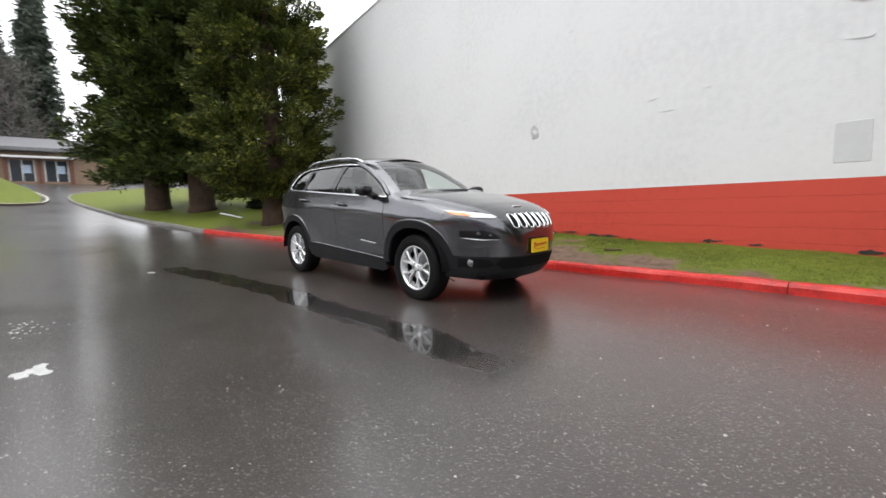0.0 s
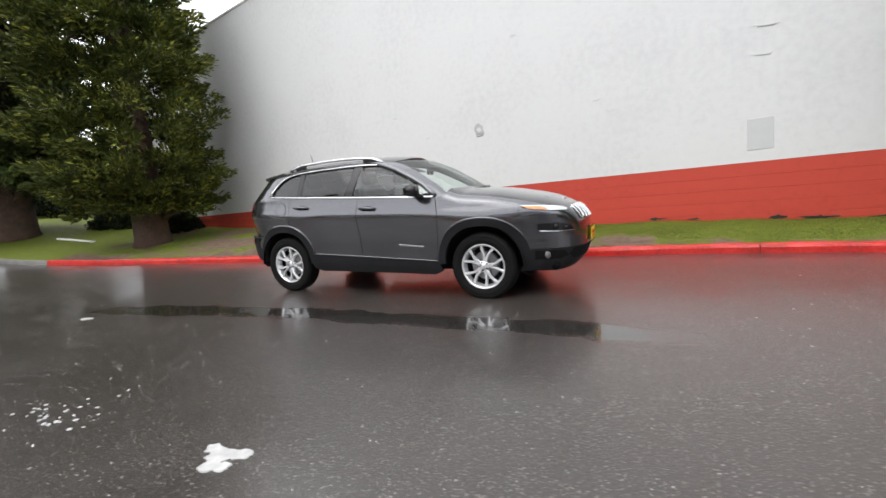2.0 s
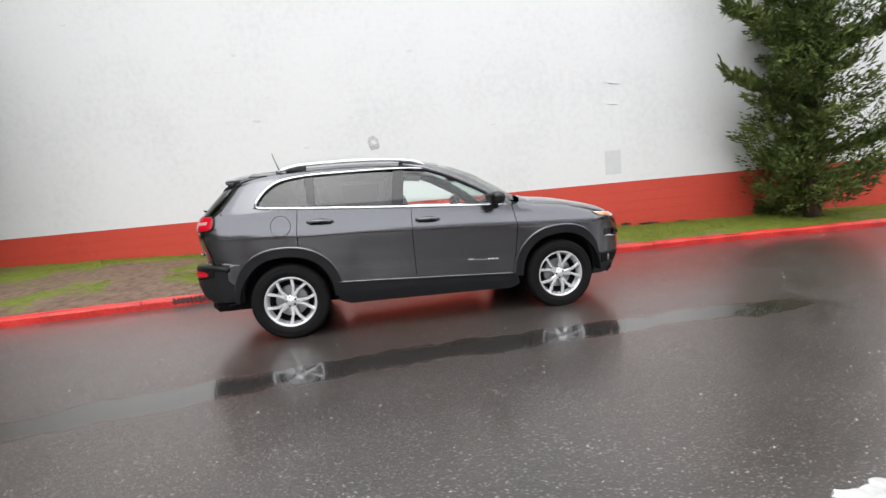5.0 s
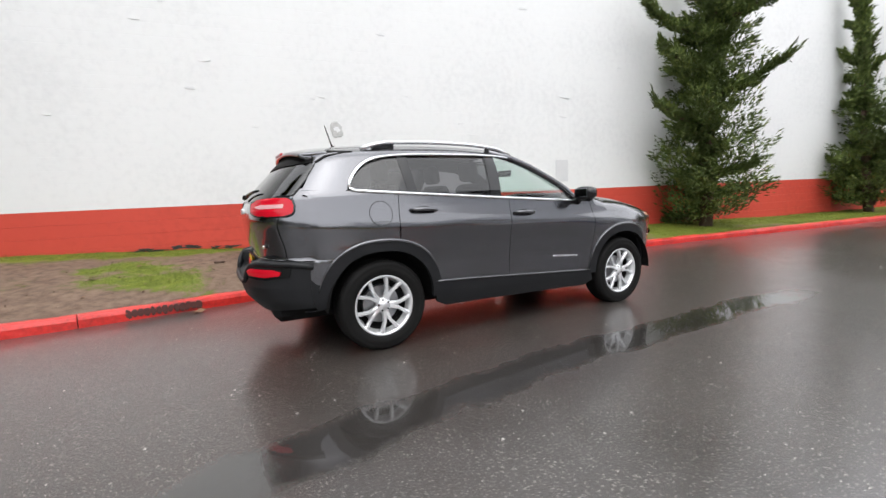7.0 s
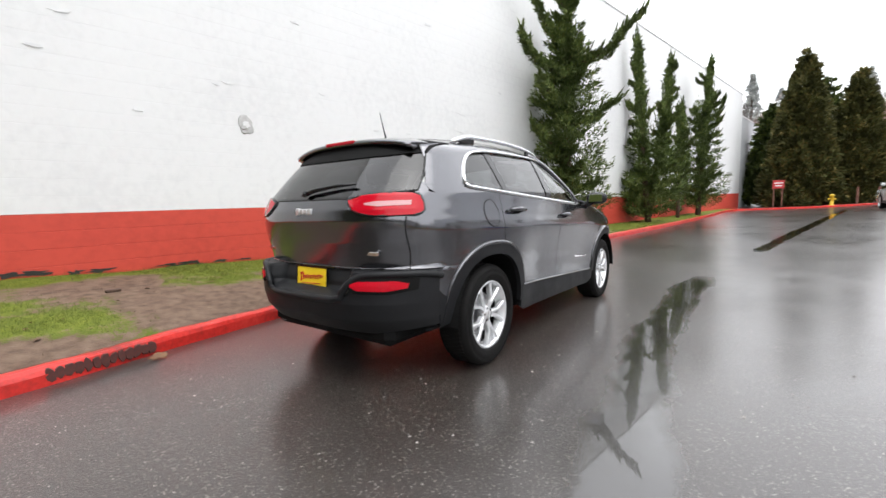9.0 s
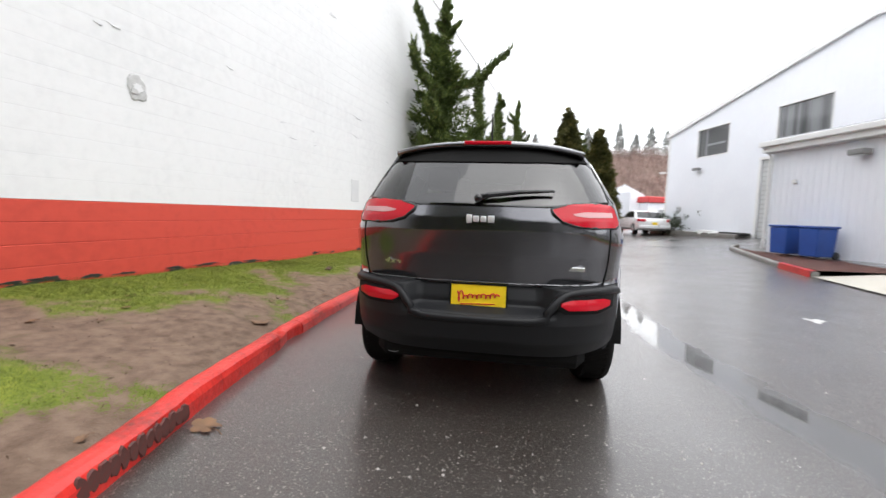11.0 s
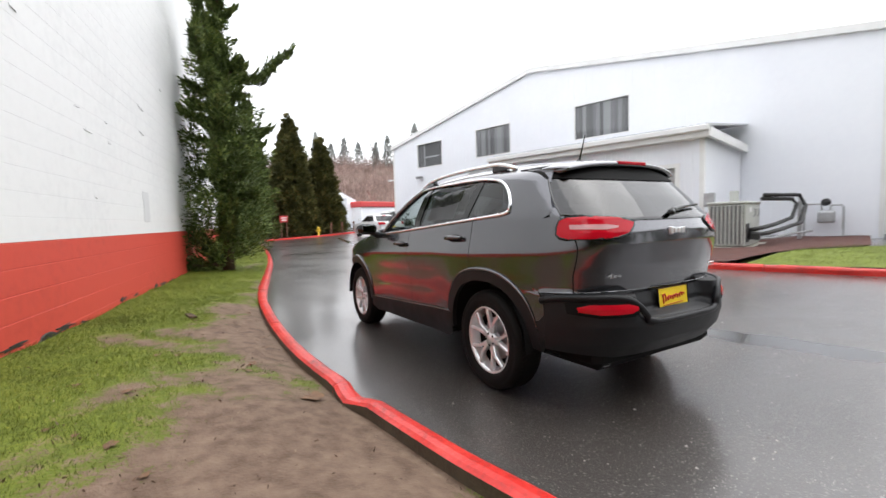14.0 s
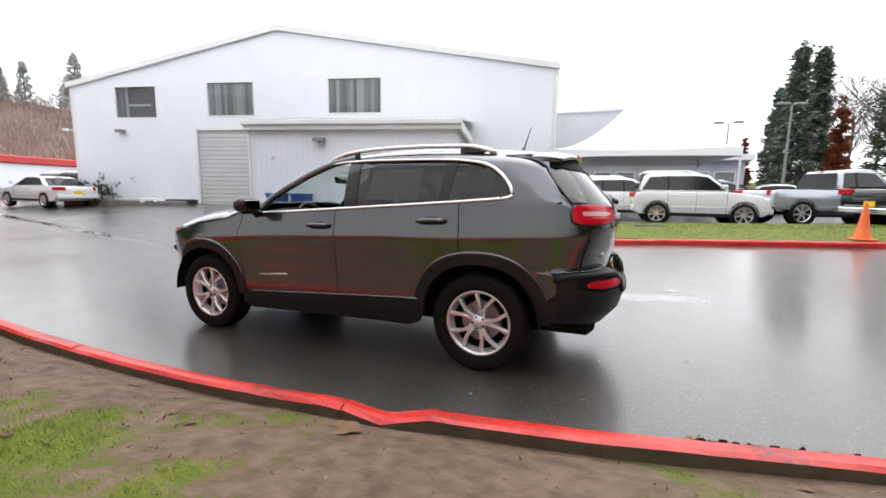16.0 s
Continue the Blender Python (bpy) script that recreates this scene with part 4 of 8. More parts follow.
# junipers along the white wall
rj = np.random.default_rng(2)
juniper("ragged juniper with upswept branch tips against the white wall", (7.9, 1.98, lawn(7.9, 1.98)),
        [((0, 0, -0.2), (-0.15, -0.1, 6.9), 0.15, random_branches(rj, 18, 0.05, 0.50, 1.2, 0.20, (-0.05, 0.25)) + random_branches(rj, 20, 0.45, 0.98, 0.95, 0.13, (0.1, 0.6))
          + [(0.62, 165, 1.9, 0.42, 0.16), (0.66, -72, 1.95, 0.62, 0.17), (0.52, 178, 1.75, 0.2, 0.18), (0.76, 158, 1.35, 0.75, 0.13), (0.45, -60, 1.4, 0.45, 0.18), (0.36, 172, 1.6, 0.25, 0.2)])], 21, "junipers along the wall", ((0.35, 0.5), (0.8, 0.9), (2.2, 0.95), (3.3, 0.75), (4.4, 0.5), (5.6, 0.28)), 120)
juniper("forked juniper with two leaning tops against the wall", (14.6, 1.05, lawn(14.6, 1.05)),
        [((0, 0, -0.2), (-0.65, 0.45, 6.9), 0.13, random_branches(rj, 14, 0.06, 0.52, 1.1, 0.22, (0.0, 0.4)) + random_branches(rj, 12, 0.55, 0.97, 0.55, 0.12, (0.3, 0.9))),
         ((0, 0, 0.2), (1.45, -0.5, 6.5), 0.12, random_branches(rj, 22, 0.08, 0.55, 1.1, 0.22, (0.1, 0.5)) + random_branches(rj, 12, 0.55, 0.97, 0.6, 0.12, (0.3, 0.9)))], 22, "junipers along the wall", ((0.35, 0.5), (0.7, 0.95), (1.8, 1.0), (2.6, 0.8), (3.3, 0.45)), 80)
juniper("slender juniper with pointed tips near the end of the wall", (21.6, 0.02, lawn(21.6, 0.02)),
        [((0, 0, -0.2), (0.5, -0.3, 7.7), 0.14, random_branches(rj, 18, 0.10, 0.5, 1.3, 0.22, (0.0, 0.4)) + random_branches(rj, 18, 0.5, 0.97, 0.95, 0.14, (0.3, 0.9)))], 23, "junipers along the wall", ((0.5, 0.5), (1.0, 1.05), (2.6, 1.05), (4.2, 0.65), (5.6, 0.35)), 100)
juniper("thin bronzed juniper between greener ones", (18.6, 0.55, lawn(18.6, 0.55)),
        [((0, 0, -0.2), (0.3, 0.0, 5.2), 0.09, random_branches(rj, 10, 0.1, 0.6, 0.8, 0.2, (0.1, 0.5)) + random_branches(rj, 10, 0.5, 0.97, 0.7, 0.13, (0.3, 0.9)))], 24, "junipers along the wall")

# cedars that close the drive
columnar_conifer("cedar", "broad bronze-green columnar cedar", (36.2, -4.9, 0.1), 10.9, 2.35, M_CEDAR, 31, 1300, 70, 0.20, 0.15, "cedars at the end of the drive", 1.0, 0.09, 1.0, 0.36, 0.6)
columnar_conifer("cedar", "bronze-green cedar standing behind another", (37.5, -7.9, 0.2), 9.2, 2.2, M_CEDAR, 32, 1100, 70, 0.20, 0.15, "cedars at the end of the drive", 1.0, 0.09, 1.0, 0.36, 0.6)
columnar_conifer("cedar", "dark green cedar hedge tree", (41, -6.5, 0.2), 9.4, 1.9, M_SEQUOIA, 33, 500, 70, 0.22, 0.2, "cedars at the end of the drive", 0.7, 0.15, 1.0, 0.4, 0.5)
columnar_conifer("cedar", "dark green cedar against the grey wall", (42, -3.2, 0.1), 8.3, 1.6, M_SEQUOIA, 34, 500, 70, 0.22, 0.2, "cedars at the end of the drive", 0.7, 0.15, 1.0, 0.4, 0.5)

# distance
rf = np.random.default_rng(7)
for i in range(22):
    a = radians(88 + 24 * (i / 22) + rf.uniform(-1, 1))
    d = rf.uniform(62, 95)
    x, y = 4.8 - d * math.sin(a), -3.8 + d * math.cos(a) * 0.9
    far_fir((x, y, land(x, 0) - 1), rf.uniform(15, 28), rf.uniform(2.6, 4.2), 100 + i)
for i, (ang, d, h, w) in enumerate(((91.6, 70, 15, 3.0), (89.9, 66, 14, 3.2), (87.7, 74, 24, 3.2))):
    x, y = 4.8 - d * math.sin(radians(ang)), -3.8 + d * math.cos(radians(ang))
    far_fir((x, y, land(x, 0) - 1), h, w, 160 + i, M_FIR, 420, "tall fir behind the shops, greyed by haze in its colour")
for i in range(12):
    a = radians(86 + 26 * (i / 12))
    d = rf.uniform(56, 66)
    bare_tree((4.8 - d * math.sin(a), -3.8 + d * math.cos(a), land(4.8 - d * math.sin(a), 0) - 1), rf.uniform(4.5, 7), 2.4, 300 + i)
for i, (ang, d, h) in enumerate(((-194.4, 52, 11.0), (-195.7, 50, 14.0), (-197.4, 54, 14.5))):
    a = radians(ang)
    far_fir((-2.2 - d * math.sin(a), 3.6 + d * math.cos(a), 0.3), h, 1.95, 140 + i, M_FIR, 360, "tall dark green fir beyond the parked cars")
# woods carried on out of view, added to darken reflections in the car's side
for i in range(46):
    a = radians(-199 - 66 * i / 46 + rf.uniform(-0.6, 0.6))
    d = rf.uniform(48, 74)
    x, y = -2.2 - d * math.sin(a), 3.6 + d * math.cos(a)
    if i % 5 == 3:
        far_fir((x, y, 1.5), rf.uniform(15, 21), rf.uniform(2.6, 3.6), 500 + i, M_FIR, 300, "tall grey-green fir in the woods carried on out of view past the car park")
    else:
        bare_tree((x, y, 2.0), rf.uniform(13, 20), 4.5, 330 + i, "leafless grey-brown tree in the woods carried on out of view past the car park")
for i, (ang, d, h, w) in enumerate(((-199.3, 48, 8.2, 0.75), (-191.7, 56, 6.5, 0.6))):
    a = radians(ang)
    t = columnar_conifer("beech_tree", "narrow tree with rust-brown winter leaves", (-2.2 - d * math.sin(a), 3.6 + d * math.cos(a), 1.2), h, w, M_RUST_LEAF, 60 + i, 190, 60, 0.16, 0.8, "rust-brown trees", 0.9, 0.25, pad=0.3)

# brush-covered hillside beyond the service building
hv, hf = [], []
for j in range(12):
    for i in range(40):
        ang = radians(-60 - 72 * i / 39)
        d = 66 + 9 * j
        x, y = -2 - d * math.sin(ang), 3 + d * math.cos(ang)
        z = 0.2 + 2.1 * j + 0.6 * noise.noise((x * 0.06, y * 0.06, 0)) * j * 0.5 + (0 if j else -1.5)
        hv.append((x, y, z))
hf = [(j * 40 + i, j * 40 + i + 1, (j + 1) * 40 + i + 1, (j + 1) * 40 + i) for j in range(11) for i in range(39)]
tagged(new("hillside", mesh_from("hillside", hv, hf, M_HILL, True)), "brown brush-covered hillside", "hillside", kind="structure")
pk = rf.integers(0, 12 * 40, 3200)
cc = np.asarray(hv)[pk] + rf.normal(0, 3.0, (3200, 3)) * np.array([1, 1, 0.12]) + np.array([0, 0, 0.5])
v, f = sprays(cc, np.tile((0, 0, 1.3), (3200, 1)), rf.uniform(0.9, 2.4, 3200), 26, rf, 0.05, 1.0, 0.42)
tagged(new("brush", fast_mesh("brush", v, f, M_BRUSH)), "bare red-brown brush on the hillside", "brush", kind="stuff")
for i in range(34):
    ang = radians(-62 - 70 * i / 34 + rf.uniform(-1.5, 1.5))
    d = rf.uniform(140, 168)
    far_fir((-2 - d * math.sin(ang), 3 + d * math.cos(ang), 19), rf.uniform(8, 17), rf.uniform(2.6, 4.2), 200 + i, M_FIR_HAZE, 260, "fir on the crest of the hillside, paled by haze in its colour")
for i in range(30):
    ang = radians(-62 - 70 * i / 30 + rf.uniform(-2, 2))
    d = rf.uniform(120, 160)
    bare_tree((-2 - d * math.sin(ang), 3 + d * math.cos(ang), 14), rf.uniform(8, 13), 3.4, 400 + i, "leafless tree on the brown hillside")

# ---- white steel service building ----
FAC = pose(0, -16.03, 0, 0, 0, 15.03)  # local x along the front, y out of it


def wall_with_holes(u0, u1, z0, top, holes, thick=0.18):
    """A wall in the plane y = 0, u along x; top(u) is its upper edge, holes are (u0, u1, z0, z1)."""
    us = sorted({u0, u1, *[h[0] for h in holes], *[h[1] for h in holes], *[u0 + (u1 - u0) * i / 16 for i in range(17)]})
    bm = bmesh.new()
    for a, b_ in zip(us, us[1:]):
        if b_ - a < 1e-4:
            continue
        cuts = sorted((h[2], h[3]) for h in holes if h[0] <= a + 1e-6 and h[1] >= b_ - 1e-6)
        z = z0
        spans = []
        for c0, c1 in cuts:
            spans.append((z, z, c0, c0))
            z = c1
        spans.append((z, z, top(a), top(b_)))
        for s in spans:
            v = [bm.verts.new(p) for p in ((a, 0, s[0]), (b_, 0, s[1]), (b_, 0, s[3]), (a, 0, s[2]), (a, -thick, s[0]), (b_, -thick, s[1]), (b_, -thick, s[3]), (a, -thick, s[2]))]
            for q in ((3, 2, 1, 0), (4, 5, 6, 7), (0, 1, 5, 4), (2, 3, 7, 6)):
                bm.faces.new([v[i] for i in q])
            if a == us[0]:
                bm.faces.new([v[i] for i in (0, 4, 7, 3)])
            if b_ == us[-1]:
                bm.faces.new([v[i] for i in (1, 2, 6, 5)])
            for h in holes:
                if abs(a - h[1]) < 1e-6:
                    bm.faces.new([v[i] for i in (0, 4, 7, 3)])
                if abs(b_ - h[0]) < 1e-6:
                    bm.faces.new([v[i] for i in (1, 2, 6, 5)])
    bmesh.ops.remove_doubles(bm, verts=bm.verts, dist=1e-4)
    bmesh.ops.recalc_face_normals(bm, faces=bm.faces)
    return bm


U0, U1, UP = 0.83, 24.85, 13.56


def gable(u):
    return float(np.interp(u, [U0, UP, U1], [6.68, 8.66, 6.30]))


hall = thing("service_hall", "large white steel-clad hall with a low gable", "building", at=FAC)
wins = [(8.57, 11.16, 4.79, 6.41), (14.83, 17.30, 4.72, 6.33), (20.02, 22.34, 4.66, 6.22)]
roll = (14.85, 17.96, 0.3, 4.07)
part("front_wall", wall_with_holes(U0, U1, -0.3, gable, wins + [roll]), M_SIDING, hall)
ribs = []
for i in range(80):
    u = U0 + 0.15 + i * 0.3
    if u > U1:
        break
    cuts = [(h[2] - 0.08, h[3] + 0.08) for h in sorted(wins + [roll], key=lambda h: h[2]) if h[0] - 0.1 < u < h[1] + 0.1]
    z = 0.45
    for c0, c1 in cuts + [(gable(u) - 0.05, None)]:
        if c0 > z + 0.05:
            ribs.append(box(u - 0.03, 0.0, z, u + 0.03, 0.005, c0))
        if c1:
            z = c1
for i, r in enumerate(ribs):
    part("siding_rib", r, M_SIDING, hall)
part("side_wall", box(U1 - 0.18, -34, -0.3, U1, -0.18, 6.28), M_SIDING, hall)
part("side_wall", box(U0, -34, -0.3, U0 + 0.18, -0.18, 6.66), M_SIDING, hall)
part("rear_wall", wall_with_holes(U0, U1, -0.3, gable, []), M_SIDING, hall, m=Matrix.Translation((0, -33.9, 0)))
for a, b_ in ((U0 - 0.12, UP), (UP, U1 + 0.12)):
    za, zb = gable(max(a, U0)) + 0.03, gable(min(b_, U1)) + 0.03
    bm = bmesh.new()
    v = [bm.verts.new(p) for p in ((a, 0.14, za), (b_, 0.14, zb), (b_, -34.1, zb), (a, -34.1, za), (a, 0.14, za + 0.07), (b_, 0.14, zb + 0.07), (b_, -34.1, zb + 0.07), (a, -34.1, za + 0.07))]
    for q in ((3, 2, 1, 0), (4, 5, 6, 7), (0, 1, 5, 4), (1, 2, 6, 5), (2, 3, 7, 6), (3, 0, 4, 7)):
        bm.faces.new([v[i] for i in q])
    rf1 = part("roof", bm, M_ROOF, hall)
    bm = bmesh.new()
    v = [bm.verts.new(p) for p in ((a, 0.15, za - 0.16), (b_, 0.15, zb - 0.16), (b_, 0.15, zb + 0.085), (a, 0.15, za + 0.085), (a, 0.02, za - 0.16), (b_, 0.02, zb - 0.16), (b_, 0.02, zb + 0.085), (a, 0.02, za + 0.085))]
    for q in ((3, 2, 1, 0), (4, 5, 6, 7), (0, 1, 5, 4), (2, 3, 7, 6), (0, 4, 7, 3), (1, 2, 6, 5)):
        bm.faces.new([v[i] for i in q])
    bmesh.ops.recalc_face_normals(bm, faces=bm.faces)
    part("verge_trim", bm, M_TRIM, rf1, "pale metal verge trim")
part("gutter", box(U1, -34, 6.18, U1 + 0.14, 0.1, 6.32, 0.02), M_TRIM, hall)
part("gutter", box(U0 - 0.14, -34, 6.55, U0, 0.1, 6.70, 0.02), M_TRIM, hall)
part("downpipe", tube([(U0 - 0.06, 0.02, 6.6), (U0 - 0.06, 0.06, 6.2), (U0 - 0.02, 0.06, 0.4)], 0.05, 8), M_TRIM, hall)
part("corner_trim", box(U1 - 0.12, 0.002, 0.3, U1 + 0.01, 0.03, 6.2), M_TRIM, hall)
part("corner_trim", box(U0 - 0.01, 0.002, 0.3, U0 + 0.12, 0.03, 6.55), M_TRIM, hall)
M_WIN = pane_glass("hall_window_glass", (0.62, 0.64, 0.66))
for k, (a, b_, z0, z1) in enumerate(wins):
    w = part("window_frame", join(box(a, -0.12, z0, a + 0.05, 0.02, z1), box(b_ - 0.05, -0.12, z0, b_, 0.02, z1), box(a + 0.05, -0.12, z0, b_ - 0.05, 0.02, z0 + 0.05), box(a + 0.05, -0.12, z1 - 0.05, b_ - 0.05, 0.02, z1)), M_TRIM, hall)
    g = part("pane", mesh_from("pane", [(a + 0.05, -0.065, z0 + 0.05), (b_ - 0.05, -0.065, z0 + 0.05), (b_ - 0.05, -0.065, z1 - 0.05), (a + 0.05, -0.065, z1 - 0.05)], [(3, 2, 1, 0)], M_WIN), None, w)
    g.visible_shadow = False
    n = 15
    for i in range(n):
        cu = a + 0.05 + (b_ - a - 0.1) * (i + 0.5) / n
        if k == 2 and i < 11:
            continue
        part("curtain_strip", box(cu - 0.085, -0.11 - 0.015 * (i % 2), z0, cu + 0.085, -0.10 - 0.015 * (i % 2), z1), M_CURTAIN, w)
    if k == 2:
        part("blind", box(a, -0.24, z0, b_, -0.20, z1), M_CURTAIN, w)
        part("shelf_edge", box(a + 0.5, -0.19, z0 + 0.62, b_ - 0.3, -0.17, z0 + 0.72), M_TRIM, w)
a, b_, z0, z1 = roll
# grey backing darkens the gaps between the white slats, as shade would
door = part("roll_door", box(a, -0.14, z0, b_, -0.10, z1), M_DOOR_GREY, hall, "white slatted roll-up door, closed")
for i in range(18):
    z = z0 + 0.08 + i * 0.21
    if z < z1 - 0.1:
        bm = box(a + 0.02, -0.10, z, b_ - 0.02, -0.082, z + 0.185, 0.012, 2)
        part("door_slat", bm, M_ROLLDOOR, door)
part("door_jamb", box(b_ - 0.02, -0.06, z0, b_ + 0.09, 0.025, z1 + 0.1), M_TRIM, hall)
part("door_jamb", box(a - 0.09, -0.06, z0, a + 0.02, 0.025, z1 + 0.1), M_TRIM, hall)
part("door_head", box(a - 0.09, -0.02, z1, b_ + 0.09, 0.028, z1 + 0.12), M_TRIM, hall)


def wall_lamp(m, label="grey flood lamp on a wall bracket"):
    t = thing("wall_lamp", label, "lamp", "wall lamps on the white buildings", at=m)
    part("housing", box(-0.20, 0.06, -0.09, 0.20, 0.34, 0.06, 0.03, 2), M_LAMP_GREY, t)
    part("lens", box(-0.16, 0.10, -0.105, 0.16, 0.30, -0.092), M_LAMP_GLASS, t)
    part("bracket", box(-0.05, 0.0, -0.05, 0.05, 0.07, 0.05), M_LAMP_GREY, t)


wall_lamp(FAC @ Matrix.Translation((22.0, 0.0, 4.05)))
wall_lamp(FAC @ Matrix.Translation((9.32, 5.02, 3.02)))
cam_box = thing("camera_box", "small white camera on the corner of the hall", "security camera", at=FAC @ Matrix.Translation((U1, 0.05, 4.1)))
part("arm", tube([(0, 0, 0), (0.2, 0.15, 0.0)], 0.025, 6), M_TRIM, cam_box)
part("head", box(0.12, 0.08, -0.06, 0.4, 0.22, 0.07, 0.02), M_TRIM, cam_box)

# low annex in front of the hall
annex = thing("annex", "low ribbed white annex with a grey door", "building", at=FAC)
A0, A1, AV = 4.55, 12.0, 5.0
gd = (5.26, 6.79, 0.22, 2.60)
part("front_wall", wall_with_holes(A0, A1, -0.2, lambda u: 3.45, [gd]), M_SIDING, annex, m=Matrix.Translation((0, AV, 0)))
part("side_wall", box(A0, 0.04, -0.2, A0 + 0.18, AV - 0.18, 3.45), M_SIDING, annex)
part("side_wall", box(A1 - 0.18, 0.04, -0.2, A1, AV - 0.18, 3.45), M_SIDING, annex)
for i in range(40):
    u = A0 + 0.1 + i * 0.2
    if u > A1 - 0.03:
        break
    z = gd[3] + 0.12 if gd[0] - 0.12 < u < gd[1] + 0.12 else 0.28
    bm = box(u - 0.028, AV, z, u + 0.028, AV + 0.012, 3.4)
    part("siding_rib", bm, M_SIDING, annex)
for i in range(22):
    v_ = 0.25 + i * 0.22
    if v_ > AV - 0.1:
        break
    part("siding_rib", box(A0 - 0.010, v_ - 0.02, 0.3, A0, v_ + 0.02, 3.4), M_SIDING, annex)
bm = bmesh.new()
rp = [(A0 - 0.2, AV + 0.32, 3.62), (A1 + 0.12, AV + 0.32, 3.55), (A1 + 0.12, 0.05, 4.25), (A0 - 0.2, 0.05, 4.32)]
v = [bm.verts.new(p) for p in rp] + [bm.verts.new((p[0], p[1], p[2] + 0.06)) for p in rp]
for q in ((3, 2, 1, 0), (4, 5, 6, 7), (0, 1, 5, 4), (1, 2, 6, 5), (2, 3, 7, 6), (3, 0, 4, 7)):
    bm.faces.new([v[i] for i in q])
ar = part("roof", bm, M_ROOF, annex)
part("fascia", box(A0 - 0.2, AV + 0.20, 3.34, A1 + 0.12, AV + 0.30, 3.60, 0.01), M_TRIM, ar)
part("gutter", box(A0 - 0.22, AV + 0.305, 3.50, A1 + 0.14, AV + 0.42, 3.66, 0.025, 2), M_TRIM, ar)
part("fascia", box(A0 - 0.215, 0.06, 3.34, A0 - 0.115, AV + 0.19, 3.62, 0.01), M_TRIM, ar)
part("soffit", box(A0 - 0.1, AV + 0.002, 3.33, A1 + 0.1, AV + 0.2, 3.36), M_TRIM, ar)
for i in range(38):
    u = A0 - 0.12 + i * 0.2
    if u < A1 + 0.1:
        bm = tube([(u, AV + 0.30, 3.70), (u, 0.1, 4.36)], 0.022, 5)
        part("roof_rib", bm, M_ROOF, ar)
d = part("door_panel", box(gd[0] + 0.03, AV - 0.12, gd[2], gd[1] - 0.03, AV - 0.07, gd[3]), M_DOOR_GREY, annex, "plain grey door, closed")
part("door_frame", join(box(gd[0] - 0.10, AV - 0.03, 0.22, gd[0] + 0.03, AV + 0.035, gd[3] + 0.1), box(gd[1] - 0.03, AV - 0.03, 0.22, gd[1] + 0.10, AV + 0.035, gd[3] + 0.1), box(gd[0] + 0.03, AV - 0.03, gd[3] - 0.02, gd[1] - 0.03, AV + 0.034, gd[3] + 0.1)), M_TRIM, annex)
part("downpipe", tube([(A1 + 0.02, AV + 0.36, 3.52), (A1 + 0.02, AV + 0.08, 3.25), (A1 + 0.02, AV + 0.07, 0.4)], 0.045, 8), M_TRIM, annex)
part("sensor", box(11.1, AV + 0.024, 2.35, 11.22, AV + 0.10, 2.47, 0.02), M_TRIM, annex)
part("corner_trim", box(A0 - 0.025, AV - 0.1, 0.25, A0 + 0.10, AV + 0.028, 3.4), M_TRIM, annex)

# cooling unit beside the annex
ac = thing("cooling_unit", "grey-beige outdoor cooling unit with upright fins on a concrete pad", "air conditioner", at=FAC @ Matrix.Translation((3.35, 4.2, 0.30)))
part("pad", box(-0.15, -0.3, -0.12, 1.05, 2.15, 0.03, 0.01), M_CONCRETE, ac)
part("case", box(0.0, 0.0, 0.05, 0.82, 1.93, 1.12, 0.02), M_AC, ac)
part("lid", box(-0.03, -0.03, 1.121, 0.85, 1.97, 1.19, 0.02), M_AC, ac)
for i in range(9):
    x = 0.05 + i * 0.088
    part("fin", box(x, 1.93, 0.1, x + 0.03, 1.985, 1.08, 0.008), M_AC, ac)
# grey sheet behind the fins stands for the shade between them
part("fin_shadow", box(0.03, 1.931, 0.1, 0.80, 1.936, 1.08), M_LAMP_GREY, ac, "grey panel put in for the shade between the fins")
part("fan_opening", box(-0.012, 1.45, 0.15, 0.002, 1.85, 0.62), M_BLACK, ac)
part("motor", lathe([(0.0, 0.2), (0.11, 0.19), (0.13, 0.15), (0.13, 0.0)], "z", 14), M_BLACK, ac, m=pose(-0.14, 1.62, 0.22))
for yy in (0.5, 1.0):
    part("grip", tube([(-0.02, yy, 0.8), (-0.06, yy, 0.82), (-0.06, yy, 0.98), (-0.02, yy, 1.0)], 0.018, 6), M_PIPE, ac)
part("label_plate", box(-0.006, 1.15, 0.9, 0.002, 1.4, 1.04), M_TRIM, ac)
pipes = thing("insulated_pipes", "black insulated pipes leading from the cooling unit to the hall", "pipes", at=FAC @ Matrix.Translation((3.35, 4.2, 0.30)))
for k, pts in enumerate(([(-0.05, 1.6, 0.45), (-0.25, 1.2, 0.5), (-0.35, 0.0, 0.55), (-0.55, -1.6, 0.7), (-0.6, -2.2, 1.10), (-0.5, -2.0, 1.26), (-0.1, 0.3, 1.26)], [(-0.05, 1.5, 0.30), (-0.35, 1.2, 0.36), (-0.5, 0.0, 0.42), (-0.75, -1.6, 0.55), (-0.8, -2.3, 1.05), (-0.65, -2.2, 1.38), (-0.15, 0.3, 1.36)], [(-0.1, 1.3, 0.2), (-0.4, 0.6, 0.2), (-0.6, -0.8, 0.25), (-1.0, -1.9, 0.3)])):
    q = [Vector(p) for p in pts]
    part("pipe", tube(q, 0.055 if k < 2 else 0.03, 8), M_BLACK if k < 2 else M_PIPE, pipes, smooth=True)
part("stand", box(-0.72, -2.35, -0.1, -0.62, -2.25, 1.2), M_PIPE, pipes)
